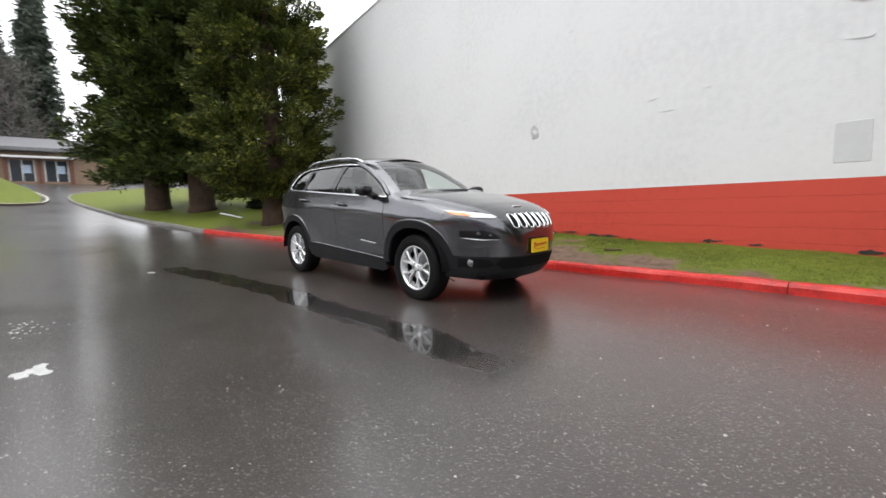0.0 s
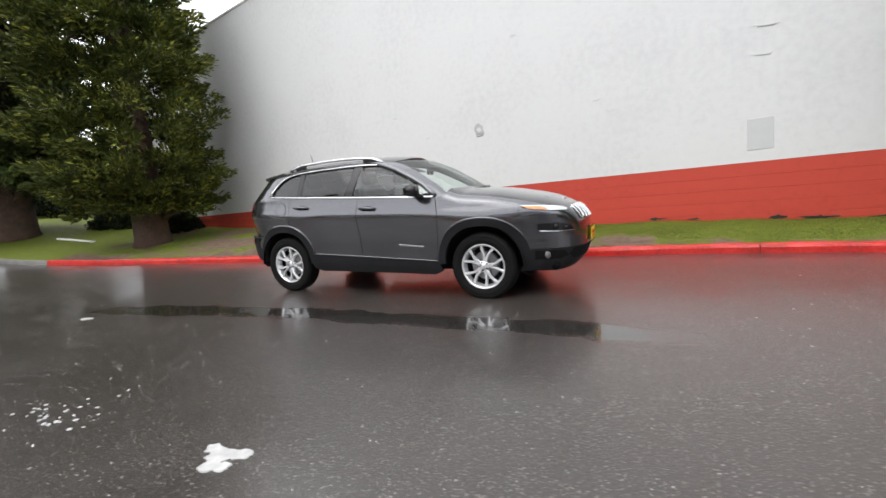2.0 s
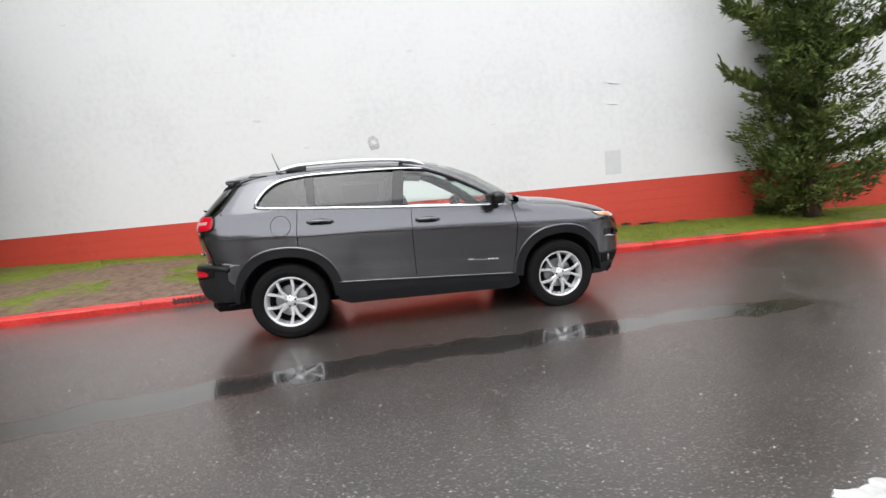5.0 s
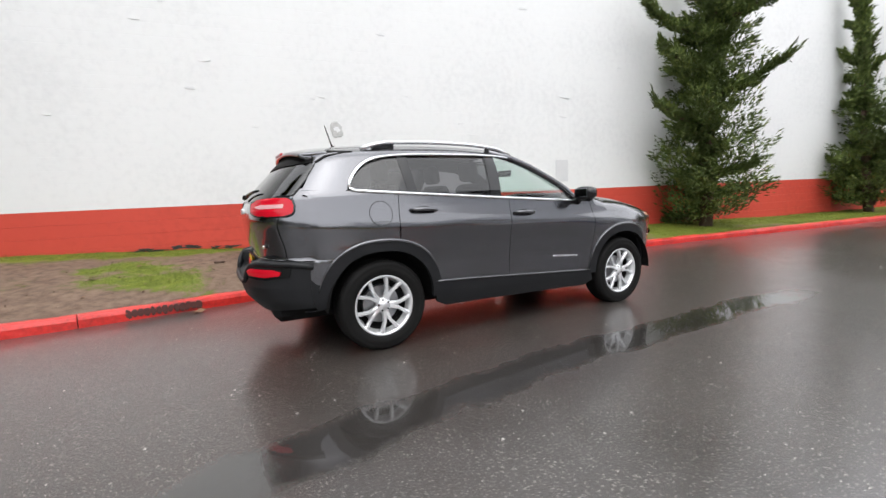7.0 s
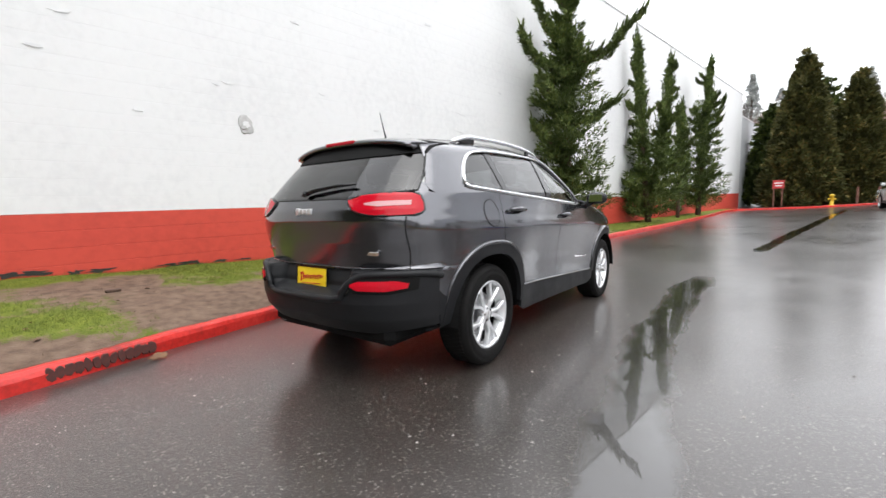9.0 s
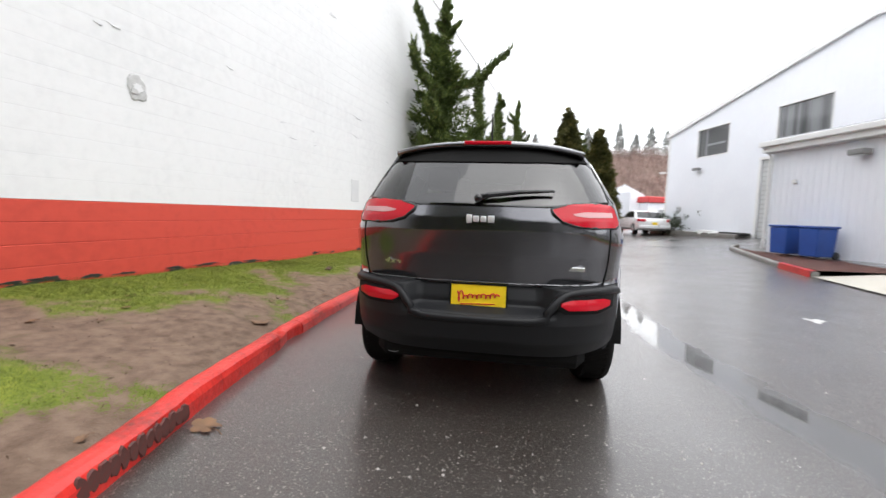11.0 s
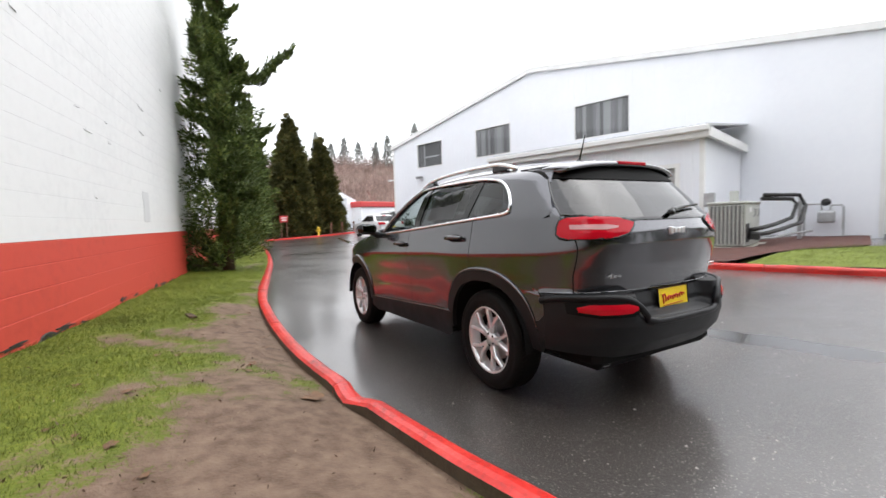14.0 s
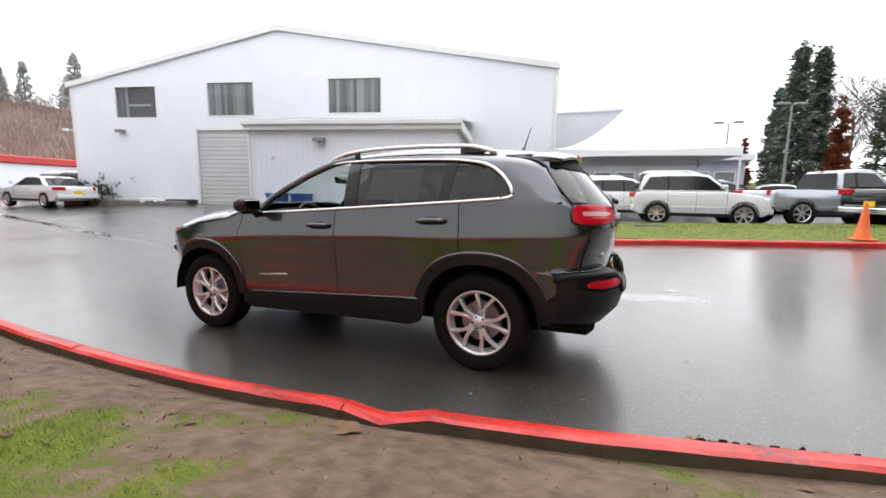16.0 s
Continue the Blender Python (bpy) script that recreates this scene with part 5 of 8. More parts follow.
eb = thing("electric_boxes", "grey switch boxes on posts behind the cooling unit", "switch boxes", at=FAC @ Matrix.Translation((4.30, 5.25, 0.28)))
part("post", box(-0.04, -0.04, -0.1, 0.04, 0.04, 1.5), M_PIPE, eb)
part("box", box(-0.12, 0.04, 1.10, 0.14, 0.18, 1.48, 0.01), M_PIPE, eb)
part("post", box(-0.50, -0.50, -0.1, -0.44, -0.44, 1.5), M_PIPE, eb)
part("box", box(-0.57, -0.44, 1.18, -0.37, -0.32, 1.52, 0.01), M_AC, eb)
gm = thing("gas_meter", "grey gas meter with bent pipes beside the hall", "gas meter", at=FAC @ Matrix.Translation((2.15, 0.35, 0.42)))
part("meter", box(-0.22, -0.1, 0.35, 0.22, 0.16, 0.75, 0.06, 2), M_PIPE, gm)
part("pipe", tube([(-0.4, 0, -0.1), (-0.4, 0, 0.85), (-0.36, 0, 0.92), (-0.1, 0, 0.92), (-0.08, 0, 0.7)], 0.03, 8), M_PIPE, gm)
part("pipe", tube([(0.55, 0, -0.1), (0.55, 0, 0.9), (0.5, 0, 0.97), (0.14, 0, 0.97), (0.1, 0, 0.7)], 0.03, 8), M_PIPE, gm)
part("regulator", lathe([(0.0, 0.09), (0.11, 0.07), (0.13, 0.0), (0.11, -0.07), (0.0, -0.09)], "z", 16), M_BLACK, gm, m=pose(0.02, 0.05, 1.02, 30, 20, 0))

for k, (bu, bv) in enumerate(((9.85, 5.55), (10.75, 5.55))):
    p = FAC @ Vector((bu, bv, 0))
    bn = thing("recycling_bin", "blue plastic wheeled bin against the annex", "bin", "blue bins", at=pose(p.x, p.y, land(p.x, -6.6) + 0.12, 0, 0, 15))
    bm = box(-0.28, -0.30, 0.06, 0.28, 0.30, 0.80, 0.03, 2)
    for v in bm.verts:
        k_ = 0.86 + 0.14 * v.co.z
        v.co.x, v.co.y = v.co.x * k_, v.co.y * k_
    part("tub", bm, M_BIN, bn)
    part("lid", box(-0.30, -0.33, 0.80, 0.30, 0.32, 0.86, 0.025, 2), M_BIN, bn)
    for s in (-1, 1):
        part("wheel", lathe([(0.0, 0.03), (0.09, 0.03), (0.1, 0.0), (0.09, -0.03), (0.0, -0.03)], "y", 16), M_BLACK, bn, m=pose(s * 0.24, -0.3, 0.1, 0, 0, 90))
for k, (du, dv, w, h) in enumerate(((18.6, 0.5, 0.7, 0.14), (20.2, 0.6, 0.4, 0.22), (19.5, 0.45, 0.5, 0.12))):
    p = FAC @ Vector((du, dv, 0))
    it = thing("scrap_board", "dark scrap board lying at the foot of the hall", "scrap", "scrap along the hall", at=pose(p.x, p.y, land(p.x, p.y) + 0.10, 0, 0, 15 + 20 * k))
    part("board", box(-w, -0.25, 0.0, w, 0.25, h, 0.02), M_BLACK if k == 0 else M_TRIM, it)
step_kerb = tagged(part("plinth", box(18.1, 0.0, -0.2, 24.9, 0.9, 0.62, 0.03), M_KERB_GREY, None, m=FAC), "low concrete plinth along the foot of the hall", "plinth", kind="structure")
rng = np.random.default_rng(9)
p = FAC @ Vector((23.4, 0.6, 0.9))
u = rng.normal(0, 1, (120, 3)) * np.array((0.7, 0.3, 0.35))
v, f = sprays(u, np.tile((0, 0, 1), (120, 1)), 0.16, 8, rng, 0.35)
sh = thing("shrub", "scraggly dark weeds beside the hall", "shrub", at=Matrix.Translation(p))
part("leaves", fast_mesh("leaves", v, f, M_HEDGE), None, sh)
part("stem", tube([(0, 0, -0.5), (0.05, 0, 0.2)], 0.03, 5), M_BARK, sh)

# lower building and white tent behind the hall
rear_hall = thing("showroom", "low lilac-grey building with a row of dark windows", "building", at=pose(0, 0, 0))
part("upper_wall", box(-1.6, -30.3, 4.0, 12, -30.0, 7.1), M_WALL_GREY, rear_hall)
part("lower_wall", box(-9.5, -31.0, -0.3, 12, -30.7, 4.0), M_WALL_GREY, rear_hall)
part("roof", box(-1.8, -42, 7.1, 12.2, -29.9, 7.25), M_ROOF, rear_hall)
part("ledge", box(-9.8, -31.0, 3.6, 12, -29.8, 3.98), M_TRIM, rear_hall)
for i in range(9):
    w = part("window_frame", box(-9.0 + i * 1.55, -30.69, 1.5, -7.75 + i * 1.55, -30.64, 2.9), M_TRIM, rear_hall)
    part("pane", box(-8.93 + i * 1.55, -30.638, 1.57, -7.82 + i * 1.55, -30.63, 2.83), M_LAMP_GREY, w)
tent = thing("marquee_tent", "large white peaked marquee over parked cars", "tent", at=pose(-2.6, -23.2, 0.4, 0, 0, 4))
ts = 4.1
v, f = [], []
rows_ = 9
for j in range(rows_ + 1):
    t = j / rows_
    half = ts * (1 - t)
    z = 3.1 + 3.3 * t**1.7
    k = 8
    for i in range(4 * k):
        e, w = divmod(i, k)
        a = -1 + 2 * w / k
        x, y = ((a, -1), (1, a), (-a, 1), (-1, -a))[e]
        sag = -0.10 * math.sin(math.pi * w / k) * (1 - t)
        v.append((x * half, y * half, z + sag))
m4 = 4 * 8
for j in range(rows_):
    for i in range(m4):
        f.append((j * m4 + i, j * m4 + (i + 1) % m4, (j + 1) * m4 + (i + 1) % m4, (j + 1) * m4 + i))
part("canopy", mesh_from("canopy", v, f, M_TENT, True), None, tent, "white fabric canopy")
vb = [(x, y, z) for x, y, z in v[:m4]] + [(x, y, z - 0.42 + 0.14 * abs(math.sin(math.pi * (i % 8) / 8))) for i, (x, y, z) in enumerate(v[:m4])]
part("valance", mesh_from("valance", vb, [(i, i + m4, m4 + (i + 1) % m4, (i + 1) % m4) for i in range(m4)], M_TENT), None, tent)
for x in (-1, 1):
    for y in (-1, 1):
        part("pole", tube([(x * ts * 0.985, y * ts * 0.985, -0.3), (x * ts * 0.985, y * ts * 0.985, 3.1)], 0.05, 8), M_TRIM, tent)

# signs, hydrant, lamp posts, cone
sg = thing("road_sign", "small red and white sign on two red posts", "sign", at=pose(33.2, -3.6, 0.08, 0, 0, 100))
part("board", box(-0.32, -0.02, 1.35, 0.32, 0.02, 1.9, 0.01), M_SIGN_RED, sg)
part("bars", join(box(-0.24, 0.021, 1.68, 0.24, 0.026, 1.76), box(-0.2, 0.021, 1.5, 0.2, 0.026, 1.58)), M_TRIM, sg)
part("post", box(-0.27, -0.06, -0.2, -0.19, -0.021, 1.6), M_WOOD, sg)
part("post", box(0.19, -0.06, -0.2, 0.27, -0.021, 1.6), M_WOOD, sg)
hy = thing("fire_hydrant", "yellow fire hydrant by the kerb", "hydrant", at=pose(33.1, -6.35, 0.2))
part("barrel", lathe([(0.0, 0.78), (0.08, 0.76), (0.12, 0.68), (0.13, 0.62), (0.10, 0.6), (0.10, 0.1), (0.15, 0.08), (0.15, 0.0)], "z", 14), M_YELLOW, hy, smooth=True)
part("outlet", tube([(0, -0.2, 0.45), (0, 0.2, 0.45)], 0.06, 10), M_YELLOW, hy)
for k, (fx, fy) in enumerate(((33.6, -7.6), (33.7, -8.6), (33.8, -9.7))):
    fp = thing("fence_post", "weathered red-brown post by the cedars", "post", "posts by the cedars", at=pose(fx, fy, 0.2))
    part("post", box(-0.06, -0.06, -0.2, 0.06, 0.06, 1.15, 0.01), M_WOOD, fp)


def lamp_post(label, x, y, z, h, heads):
    t = thing("lamp_post", label, "lamp post", at=pose(x, y, z))
    part("pole", tube([(0, 0, -0.5), (0, 0, h)], [0.11, 0.06], 8), M_LAMP_GREY, t)
    for a, ln, rise in heads:
        ex, ey = math.cos(radians(a)) * ln, math.sin(radians(a)) * ln
        part("arm", tube([(0, 0, h - 0.05), (ex * 0.5, ey * 0.5, h + rise * 0.8), (ex, ey, h + rise)], 0.035, 6), M_LAMP_GREY, t)
        part("lamp_head", box(-0.35, -0.17, -0.09, 0.35, 0.17, 0.07, 0.03), M_LAMP_GREY, t, m=pose(ex, ey, h + rise, 0, 0, a))
    return t


lamp_post("grey lamp post with two heads behind the tent", -9.6, -38, 0.4, 6.6, ((0, 0.7, 0.15), (180, 0.7, 0.15)))
lamp_post("tall lamp post with flood lamps before the firs", -12.4, -33.5, 0.4, 7.2, ((20, 0.6, 0), (200, 0.6, 0)))
lamp_post("tall street lamp with a long curved arm", -20.2, -32, 2.0, 8.2, ((-30, 2.6, 0.9),))
cn = thing("traffic_cone", "orange traffic cone standing on the kerb grass", "cone", at=pose(-6.75, -7.62, isl_land(-6.75, -7.62)))
part("cone", lathe([(0.0, 0.74), (0.025, 0.74), (0.03, 0.72), (0.135, 0.03), (0.14, 0.025)], "z", 24), M_CONE, cn, smooth=True)
part("base", box(-0.19, -0.19, -0.01, 0.19, 0.19, 0.028, 0.012), M_CONE, cn)
part("drain_cover", box(-0.35, -0.25, -0.01, 0.35, 0.25, 0.02, 0.01), M_BLACK, None, m=pose(-2.9, -9.6, isl_land(-2.9, -9.6)))
tagged(bpy.data.objects["drain_cover"], "dark drain cover set in the grass", "drain cover")

# buildings in the distance
shed = thing("shed", "small white gabled shed with an open bay", "building", at=pose(56, -15, 0.0, 0, 0, -75))
part("wall", wall_with_holes(-2.6, 2.6, -0.3, lambda u: 5.6 - 0.45 * abs(u), [(-1.8, 0.8, -0.3, 2.6)]), M_SIDING, shed)
part("roof", join(tube([(-2.9, 0.1, 4.35), (0, 0.1, 5.7), (2.9, 0.1, 4.35)], 0.12, 6)), M_ROOF, shed)
part("side_wall", box(-2.6, -6, -0.3, -2.45, -0.2, 4.4), M_SIDING, shed)
part("machine", box(-1.2, -1.6, 0, 0.2, -0.6, 1.7, 0.1), M_YELLOW, shed)
depot = thing("depot", "long white building with a red roof below the hill", "building", at=pose(60, -21, 0.0, 0, 0, -70))
part("wall", box(-5, -4, -0.3, 6, 0, 3.4), M_SIDING, depot)
part("roof", box(-5.3, -4.3, 3.41, 6.3, 0.4, 4.2, 0.1), M_SIGN_RED, depot)
M_SHOPGLASS = material("dark_shop_glass", (0.05, 0.06, 0.07), 0.06, spec=0.5)
M_POSTER = varied("pale_blue_poster", [(0.3, (0.35, 0.5, 0.68)), (0.7, (0.6, 0.68, 0.75))], 6, (0.4, 0.6))
cot = thing("shop_row", "low tan-fronted shop row under a grey shingle roof", "building", at=pose(-46.5, -3.0, land(-45, 0) - 0.15, 0, 0, -90))
part("wall", wall_with_holes(-5.5, 5.0, -0.3, lambda u: 3.0, [(-2.6, -1.0, 0.5, 2.3), (-0.4, 1.2, 0.5, 2.3), (2.9, 4.0, 0.4, 2.2)]), M_TAN, cot)
part("core", box(-5.4, -7, -0.3, 4.9, -0.4, 2.9), M_LAMP_GREY, cot)
part("roof", box(-6.0, -8, 3.01, 5.4, 0.9, 3.35, 0.05), M_SHINGLE, cot)
bm = box(-6.0, -8, 3.36, 5.4, 0.5, 4.6)
for v in bm.verts:
    if v.co.z > 4:
        v.co.y = -3.8 + (v.co.y + 3.8) * 0.15
part("roof_slope", bm, M_SHINGLE, cot)
part("awning", box(-3.0, 0.05, 2.45, 1.6, 0.85, 2.62), M_TRIM, cot)
for pu in (-2.8, -0.7, 1.4):
    part("pier", box(pu - 0.14, 0.02, -0.2, pu + 0.14, 0.22, 2.44), M_WOOD, cot)
for a, b_ in ((-2.6, -1.0), (-0.4, 1.2)):
    w = part("window_frame", join(box(a, -0.15, 0.5, a + 0.08, -0.05, 2.3), box(b_ - 0.08, -0.15, 0.5, b_, -0.05, 2.3), box((a + b_) / 2 - 0.04, -0.15, 0.5, (a + b_) / 2 + 0.04, -0.05, 2.3)), M_TRIM, cot)
    part("pane", box(a + 0.08, -0.12, 0.5, b_ - 0.08, -0.10, 2.3), M_SHOPGLASS, w)
    part("poster", box(a + 0.25, -0.095, 1.2, a + 0.75, -0.085, 1.9), M_POSTER, w, "pale blue poster in the window")
lawn_mesh("lawn", "green grass mound across the drive", [(-26, -3.0), (-24.6, -3.6), (-24.2, -5.5), (-25, -11), (-36, -13), (-38, -6), (-33, -3.4), (-29, -2.9)], lambda x, y: land(x, 0) + 0.05 + 1.3 * math.exp(-(((x + 31.5) / 3.4) ** 2 + ((y + 5.4) / 1.7) ** 2)), 0.6, lambda x, y: -0.2)
kerb("pale concrete kerb at the foot of the grass mound", smooth_line([-33, -29, -26, -24.5, -24.1, -24.9], [-3.3, -2.8, -2.9, -3.5, -5.5, -11], 0.6), M_CONCRETE, land, 3.0, 1)
slope = sheet([(-9, -44), (-60, -30), (-70, -70), (-20, -90)], lambda x, y: 0.45 + 2.2 * min(1, max(0, (-y - x * 0.75 - 52) / 9)), 4)
tagged(part("bank", slope, M_LAWN, None, smooth=True), "grassy bank below the far road", "bank", kind="structure")

# ---- car paint, glass and trim ----
def car_paint(name, color, metal=0.55, flake=0.012):
    m = material(name, color, 0.17, metal, 0.5, 1.0)
    n, l, b = nodes_of(m)
    g = noise_node(m, 900, 1)
    l.new(ramp_node(m, g.outputs["Fac"], [(0.35, tuple(v * 0.8 for v in color)), (0.65, tuple(v * 1.25 for v in color))]).outputs[0], b.inputs["Base Color"])
    dirt = noise_node(m, 5, 5)
    l.new(ramp_node(m, dirt.outputs["Fac"], [(0.3, 0.05), (0.75, 0.13)]).outputs[0], b.inputs["Coat Roughness"])
    return m


M_PAINT = car_paint("dark_grey_metallic_paint", (0.120, 0.121, 0.131), 0.9)
M_PLASTIC = varied("black_textured_plastic", [(0.3, (0.009, 0.0095, 0.011)), (0.7, (0.015, 0.0155, 0.017))], 6, (0.42, 0.55), bump=0.10, bump_scale=400, bump_dist=0.002, spec=0.28)
M_GLOSSBLACK = material("gloss_black_trim", (0.008, 0.008, 0.009), 0.12, spec=0.5)
M_CHROME = material("bright_chrome", (0.85, 0.86, 0.87), 0.10, 1.0)
M_BADGE = material("brushed_badge_silver", (0.80, 0.80, 0.81), 0.42, 0.75)
M_SATIN = material("satin_silver", (0.78, 0.79, 0.80), 0.22, 1.0)
M_ALLOY = varied("silver_alloy_wheel", [(0.3, (0.78, 0.79, 0.80)), (0.7, (0.88, 0.89, 0.90))], 4, (0.14, 0.24), metal=0.6)
M_TYRE = varied("tyre_rubber", [(0.3, (0.006, 0.006, 0.006)), (0.7, (0.012, 0.0115, 0.011))], 6, (0.6, 0.8), bump=0.2, bump_scale=90, spec=0.14)
M_DARK = material("dark_underbody", (0.006, 0.006, 0.006), 0.85, spec=0.2)
M_GLASS_CLEAR = pane_glass("clear_car_glass", (0.74, 0.84, 0.80))
M_GLASS_DARK = pane_glass("privacy_glass", (0.15, 0.15, 0.16), base=0.075)
M_GLASS_REAR = pane_glass("dark_rear_glass", (0.10, 0.10, 0.105), base=0.085)
M_REDLENS = material("red_lamp_lens", (0.50, 0.006, 0.018), 0.12, spec=0.35)
M_CLEARLENS = material("frosted_clear_lens", (0.60, 0.33, 0.34), 0.15, spec=0.4)
M_AMBER = material("amber_lens", (0.85, 0.28, 0.08), 0.12, spec=0.6, coat=1.0)
M_PLATE = varied("yellow_dealer_plate", [(0.3, (0.80, 0.56, 0.01)), (0.7, (0.88, 0.64, 0.02))], 20, (0.35, 0.45))
M_PLATE_RED = material("red_plate_script", (0.50, 0.02, 0.02), 0.4)
M_MIRROR = material("dark_mirror_glass", (0.16, 0.17, 0.18), 0.05, 1.0)
M_SEAT = varied("black_seat_cloth", [(0.3, (0.016, 0.016, 0.017)), (0.7, (0.035, 0.035, 0.037))], 20, (0.7, 0.9))
M_DASH = varied("dark_dash_plastic", [(0.3, (0.015, 0.015, 0.016)), (0.7, (0.03, 0.03, 0.032))], 20, (0.5, 0.6))
M_PAPER = varied("white_window_sticker_paper", [(0.3, (0.50, 0.51, 0.51)), (0.7, (0.66, 0.67, 0.67))], 14, (0.7, 0.8))
M_CREAM = varied("pale_headliner", [(0.3, (0.30, 0.29, 0.27)), (0.7, (0.38, 0.37, 0.35))], 20, (0.8, 0.9))
M_STEEL = varied("dull_steel", [(0.3, (0.25, 0.25, 0.26)), (0.7, (0.4, 0.4, 0.41))], 10, (0.35, 0.5), metal=0.9)


# ---- the suv's body surface: half width at (x, z), nose towards +x ----
def step01(v, a, b_):
    t = np.clip((v - a) / (b_ - a), 0, 1)
    return t * t * (3 - 2 * t)


def crease_z(x):
    return np.interp(x, [-2.2, -1.7, 0.9, 1.6], [0.985, 0.985, 0.905, 0.88])


def eased(xs, ys, reach):
    """A table of (xs, ys) with its corners eased over a reach, read by interpolation."""
    fine = np.linspace(xs[0], xs[-1], 400)
    raw = np.interp(fine, xs, ys)
    k = max(1, int(reach / (fine[1] - fine[0])))
    pad = np.concatenate([2 * raw[0] - raw[k:0:-1], raw, 2 * raw[-1] - raw[-2:-k - 2:-1]])
    for _ in range(2):
        pad = np.convolve(pad, np.ones(k) / k, "same")
    return fine, pad[k:-k]


def body_width(x, z):
    u = z - crease_z(x)
    w = np.interp(u, *FLANK)
    g = np.interp(z, *CABIN)
    w = np.minimum(w, g)
    w = w - 0.05 * step01(x, 0.5, 2.0) - 0.045 * step01(-x, 0.9, 2.0)
    for cx in (-1.35, 1.35):
        w = w + np.exp(-(((x - cx) / 0.60) ** 4)) * np.interp(z, *BULGE)
    return w


FLANK = eased([-0.75, -0.66, -0.56, -0.46, -0.30, -0.15, -0.05, 0.0, 0.035, 0.08, 0.16, 0.24, 0.34, 0.6], [0.775, 0.812, 0.838, 0.846, 0.853, 0.872, 0.893, 0.902, 0.895, 0.880, 0.858, 0.839, 0.820, 0.775], 0.035)
CABIN = eased([1.05, 1.16, 1.22, 1.35, 1.50, 1.58, 1.72], [0.91, 0.862, 0.838, 0.768, 0.682, 0.632, 0.55], 0.04)
BULGE = eased([0.2, 0.60, 0.80, 0.90, 1.0], [0.036, 0.034, 0.028, 0.010, 0.0], 0.06)


def tail_x(z):
    return np.interp(z, [0.28, 0.36, 0.45, 0.55, 0.66, 0.735, 0.75, 0.90, 1.03, 1.10, 1.18, 1.32, 1.48, 1.56, 1.66], [-2.08, -2.19, -2.27, -2.30, -2.295, -2.268, -2.185, -2.222, -2.243, -2.238, -2.205, -2.085, -1.935, -1.865, -1.75])


def rounded(t, n):
    return np.maximum(1 - np.clip(t, 0, 1) ** n, 0) ** (1 / n)


def low_half(x, z):
    """Half width of the lower body with nose and bonnet."""
    w = body_width(x, z)
    nose = np.interp(z, [0.2, 0.27, 0.35, 0.5, 0.62, 0.75, 0.85, 1.3], [2.03, 2.19, 2.275, 2.33, 2.34, 2.33, 2.315, 2.31])
    w = w * rounded((x - 1.15) / (nose - 1.15), 2.7)
    t = tail_x(z)
    w = w * rounded((-1.42 - x) / (-1.42 - t), 3.3)
    top = np.interp(x, [0.6, 0.8, 0.95, 1.1, 1.3, 1.47, 1.75, 1.94, 2.07, 2.16, 2.235, 2.33], [1.75, 1.40, 1.24, 1.185, 1.165, 1.145, 1.09, 1.045, 0.995, 0.95, 0.90, 0.80])
    return w * rounded((z - (top - 0.17)) / 0.17, 2.9)


def high_half(x, z):
    """Half width of the cabin, up to the roof."""
    w = body_width(x, z)
    ws = np.interp(z, [1.0, 1.10, 1.17, 1.30, 1.45, 1.55, 1.60, 1.64, 1.68], [1.38, 1.24, 1.13, 0.93, 0.68, 0.46, 0.32, 0.15, -0.35])
    w = w * rounded((x - (ws - 1.02)) / 1.02, 2.4)
    t = tail_x(z)
    w = w * rounded((-1.42 - x) / (-1.42 - t), 3.3)
    top = np.interp(x, [-2.1, -1.95, -1.6, -1.2, -0.8, -0.3, 0.0, 0.25, 0.5], [1.53, 1.56, 1.615, 1.652, 1.668, 1.670, 1.662, 1.635, 1.585])
    return w * rounded((z - (top - 0.15)) / 0.15, 2.5)


def solve(fn, want, lo, hi):
    """Where fn, which falls from lo to hi, equals want."""
    lo, hi = np.array(lo, float) * np.ones_like(want), np.array(hi, float) * np.ones_like(want)
    for _ in range(34):
        mid = (lo + hi) / 2
        big = fn(mid) > want
        lo, hi = np.where(big, mid, lo), np.where(big, hi, mid)
    return (lo + hi) / 2


def side_map(fn, sign):
    return lambda a, b_: np.stack([a, sign * fn(a, b_), b_], -1)


def rear_map(fn):
    return lambda y, z: np.stack([solve(lambda x: fn(-x, z), np.abs(y), 0.4, 2.6) * -1, y, z], -1)


def front_map(fn, lo=0.0):
    return lambda y, z: np.stack([solve(lambda x: fn(x, z), np.abs(y), lo, 2.6), y, z], -1)


def top_map(fn, lo=0.6):
    return lambda x, y: np.stack([x, y, solve(lambda z: fn(x, z), np.abs(y), lo, 1.9)], -1)


def dense(pts, step):
    out = []
    for p, q in zip(pts, pts[1:] + pts[:1]):
        n = max(1, int(math.dist(p, q) / step))
        out += [(p[0] + (q[0] - p[0]) * i / n, p[1] + (q[1] - p[1]) * i / n) for i in range(n)]
    return out


def clip(poly, a, b_, c):
    """The part of a polygon where a x + b y <= c."""
    out = []
    for p, q in zip(poly, poly[1:] + poly[:1]):
        dp, dq = a * p[0] + b_ * p[1] - c, a * q[0] + b_ * q[1] - c
        if dp <= 0:
            out.append(p)
        if dp * dq < 0:
            t = dp / (dp - dq)
            out.append((p[0] + (q[0] - p[0]) * t, p[1] + (q[1] - p[1]) * t))
    return out


def soft(pts, step=0.03):
    return [(p.x, p.y) for p in smooth_line([p[0] for p in pts], [p[1] for p in pts], step)]


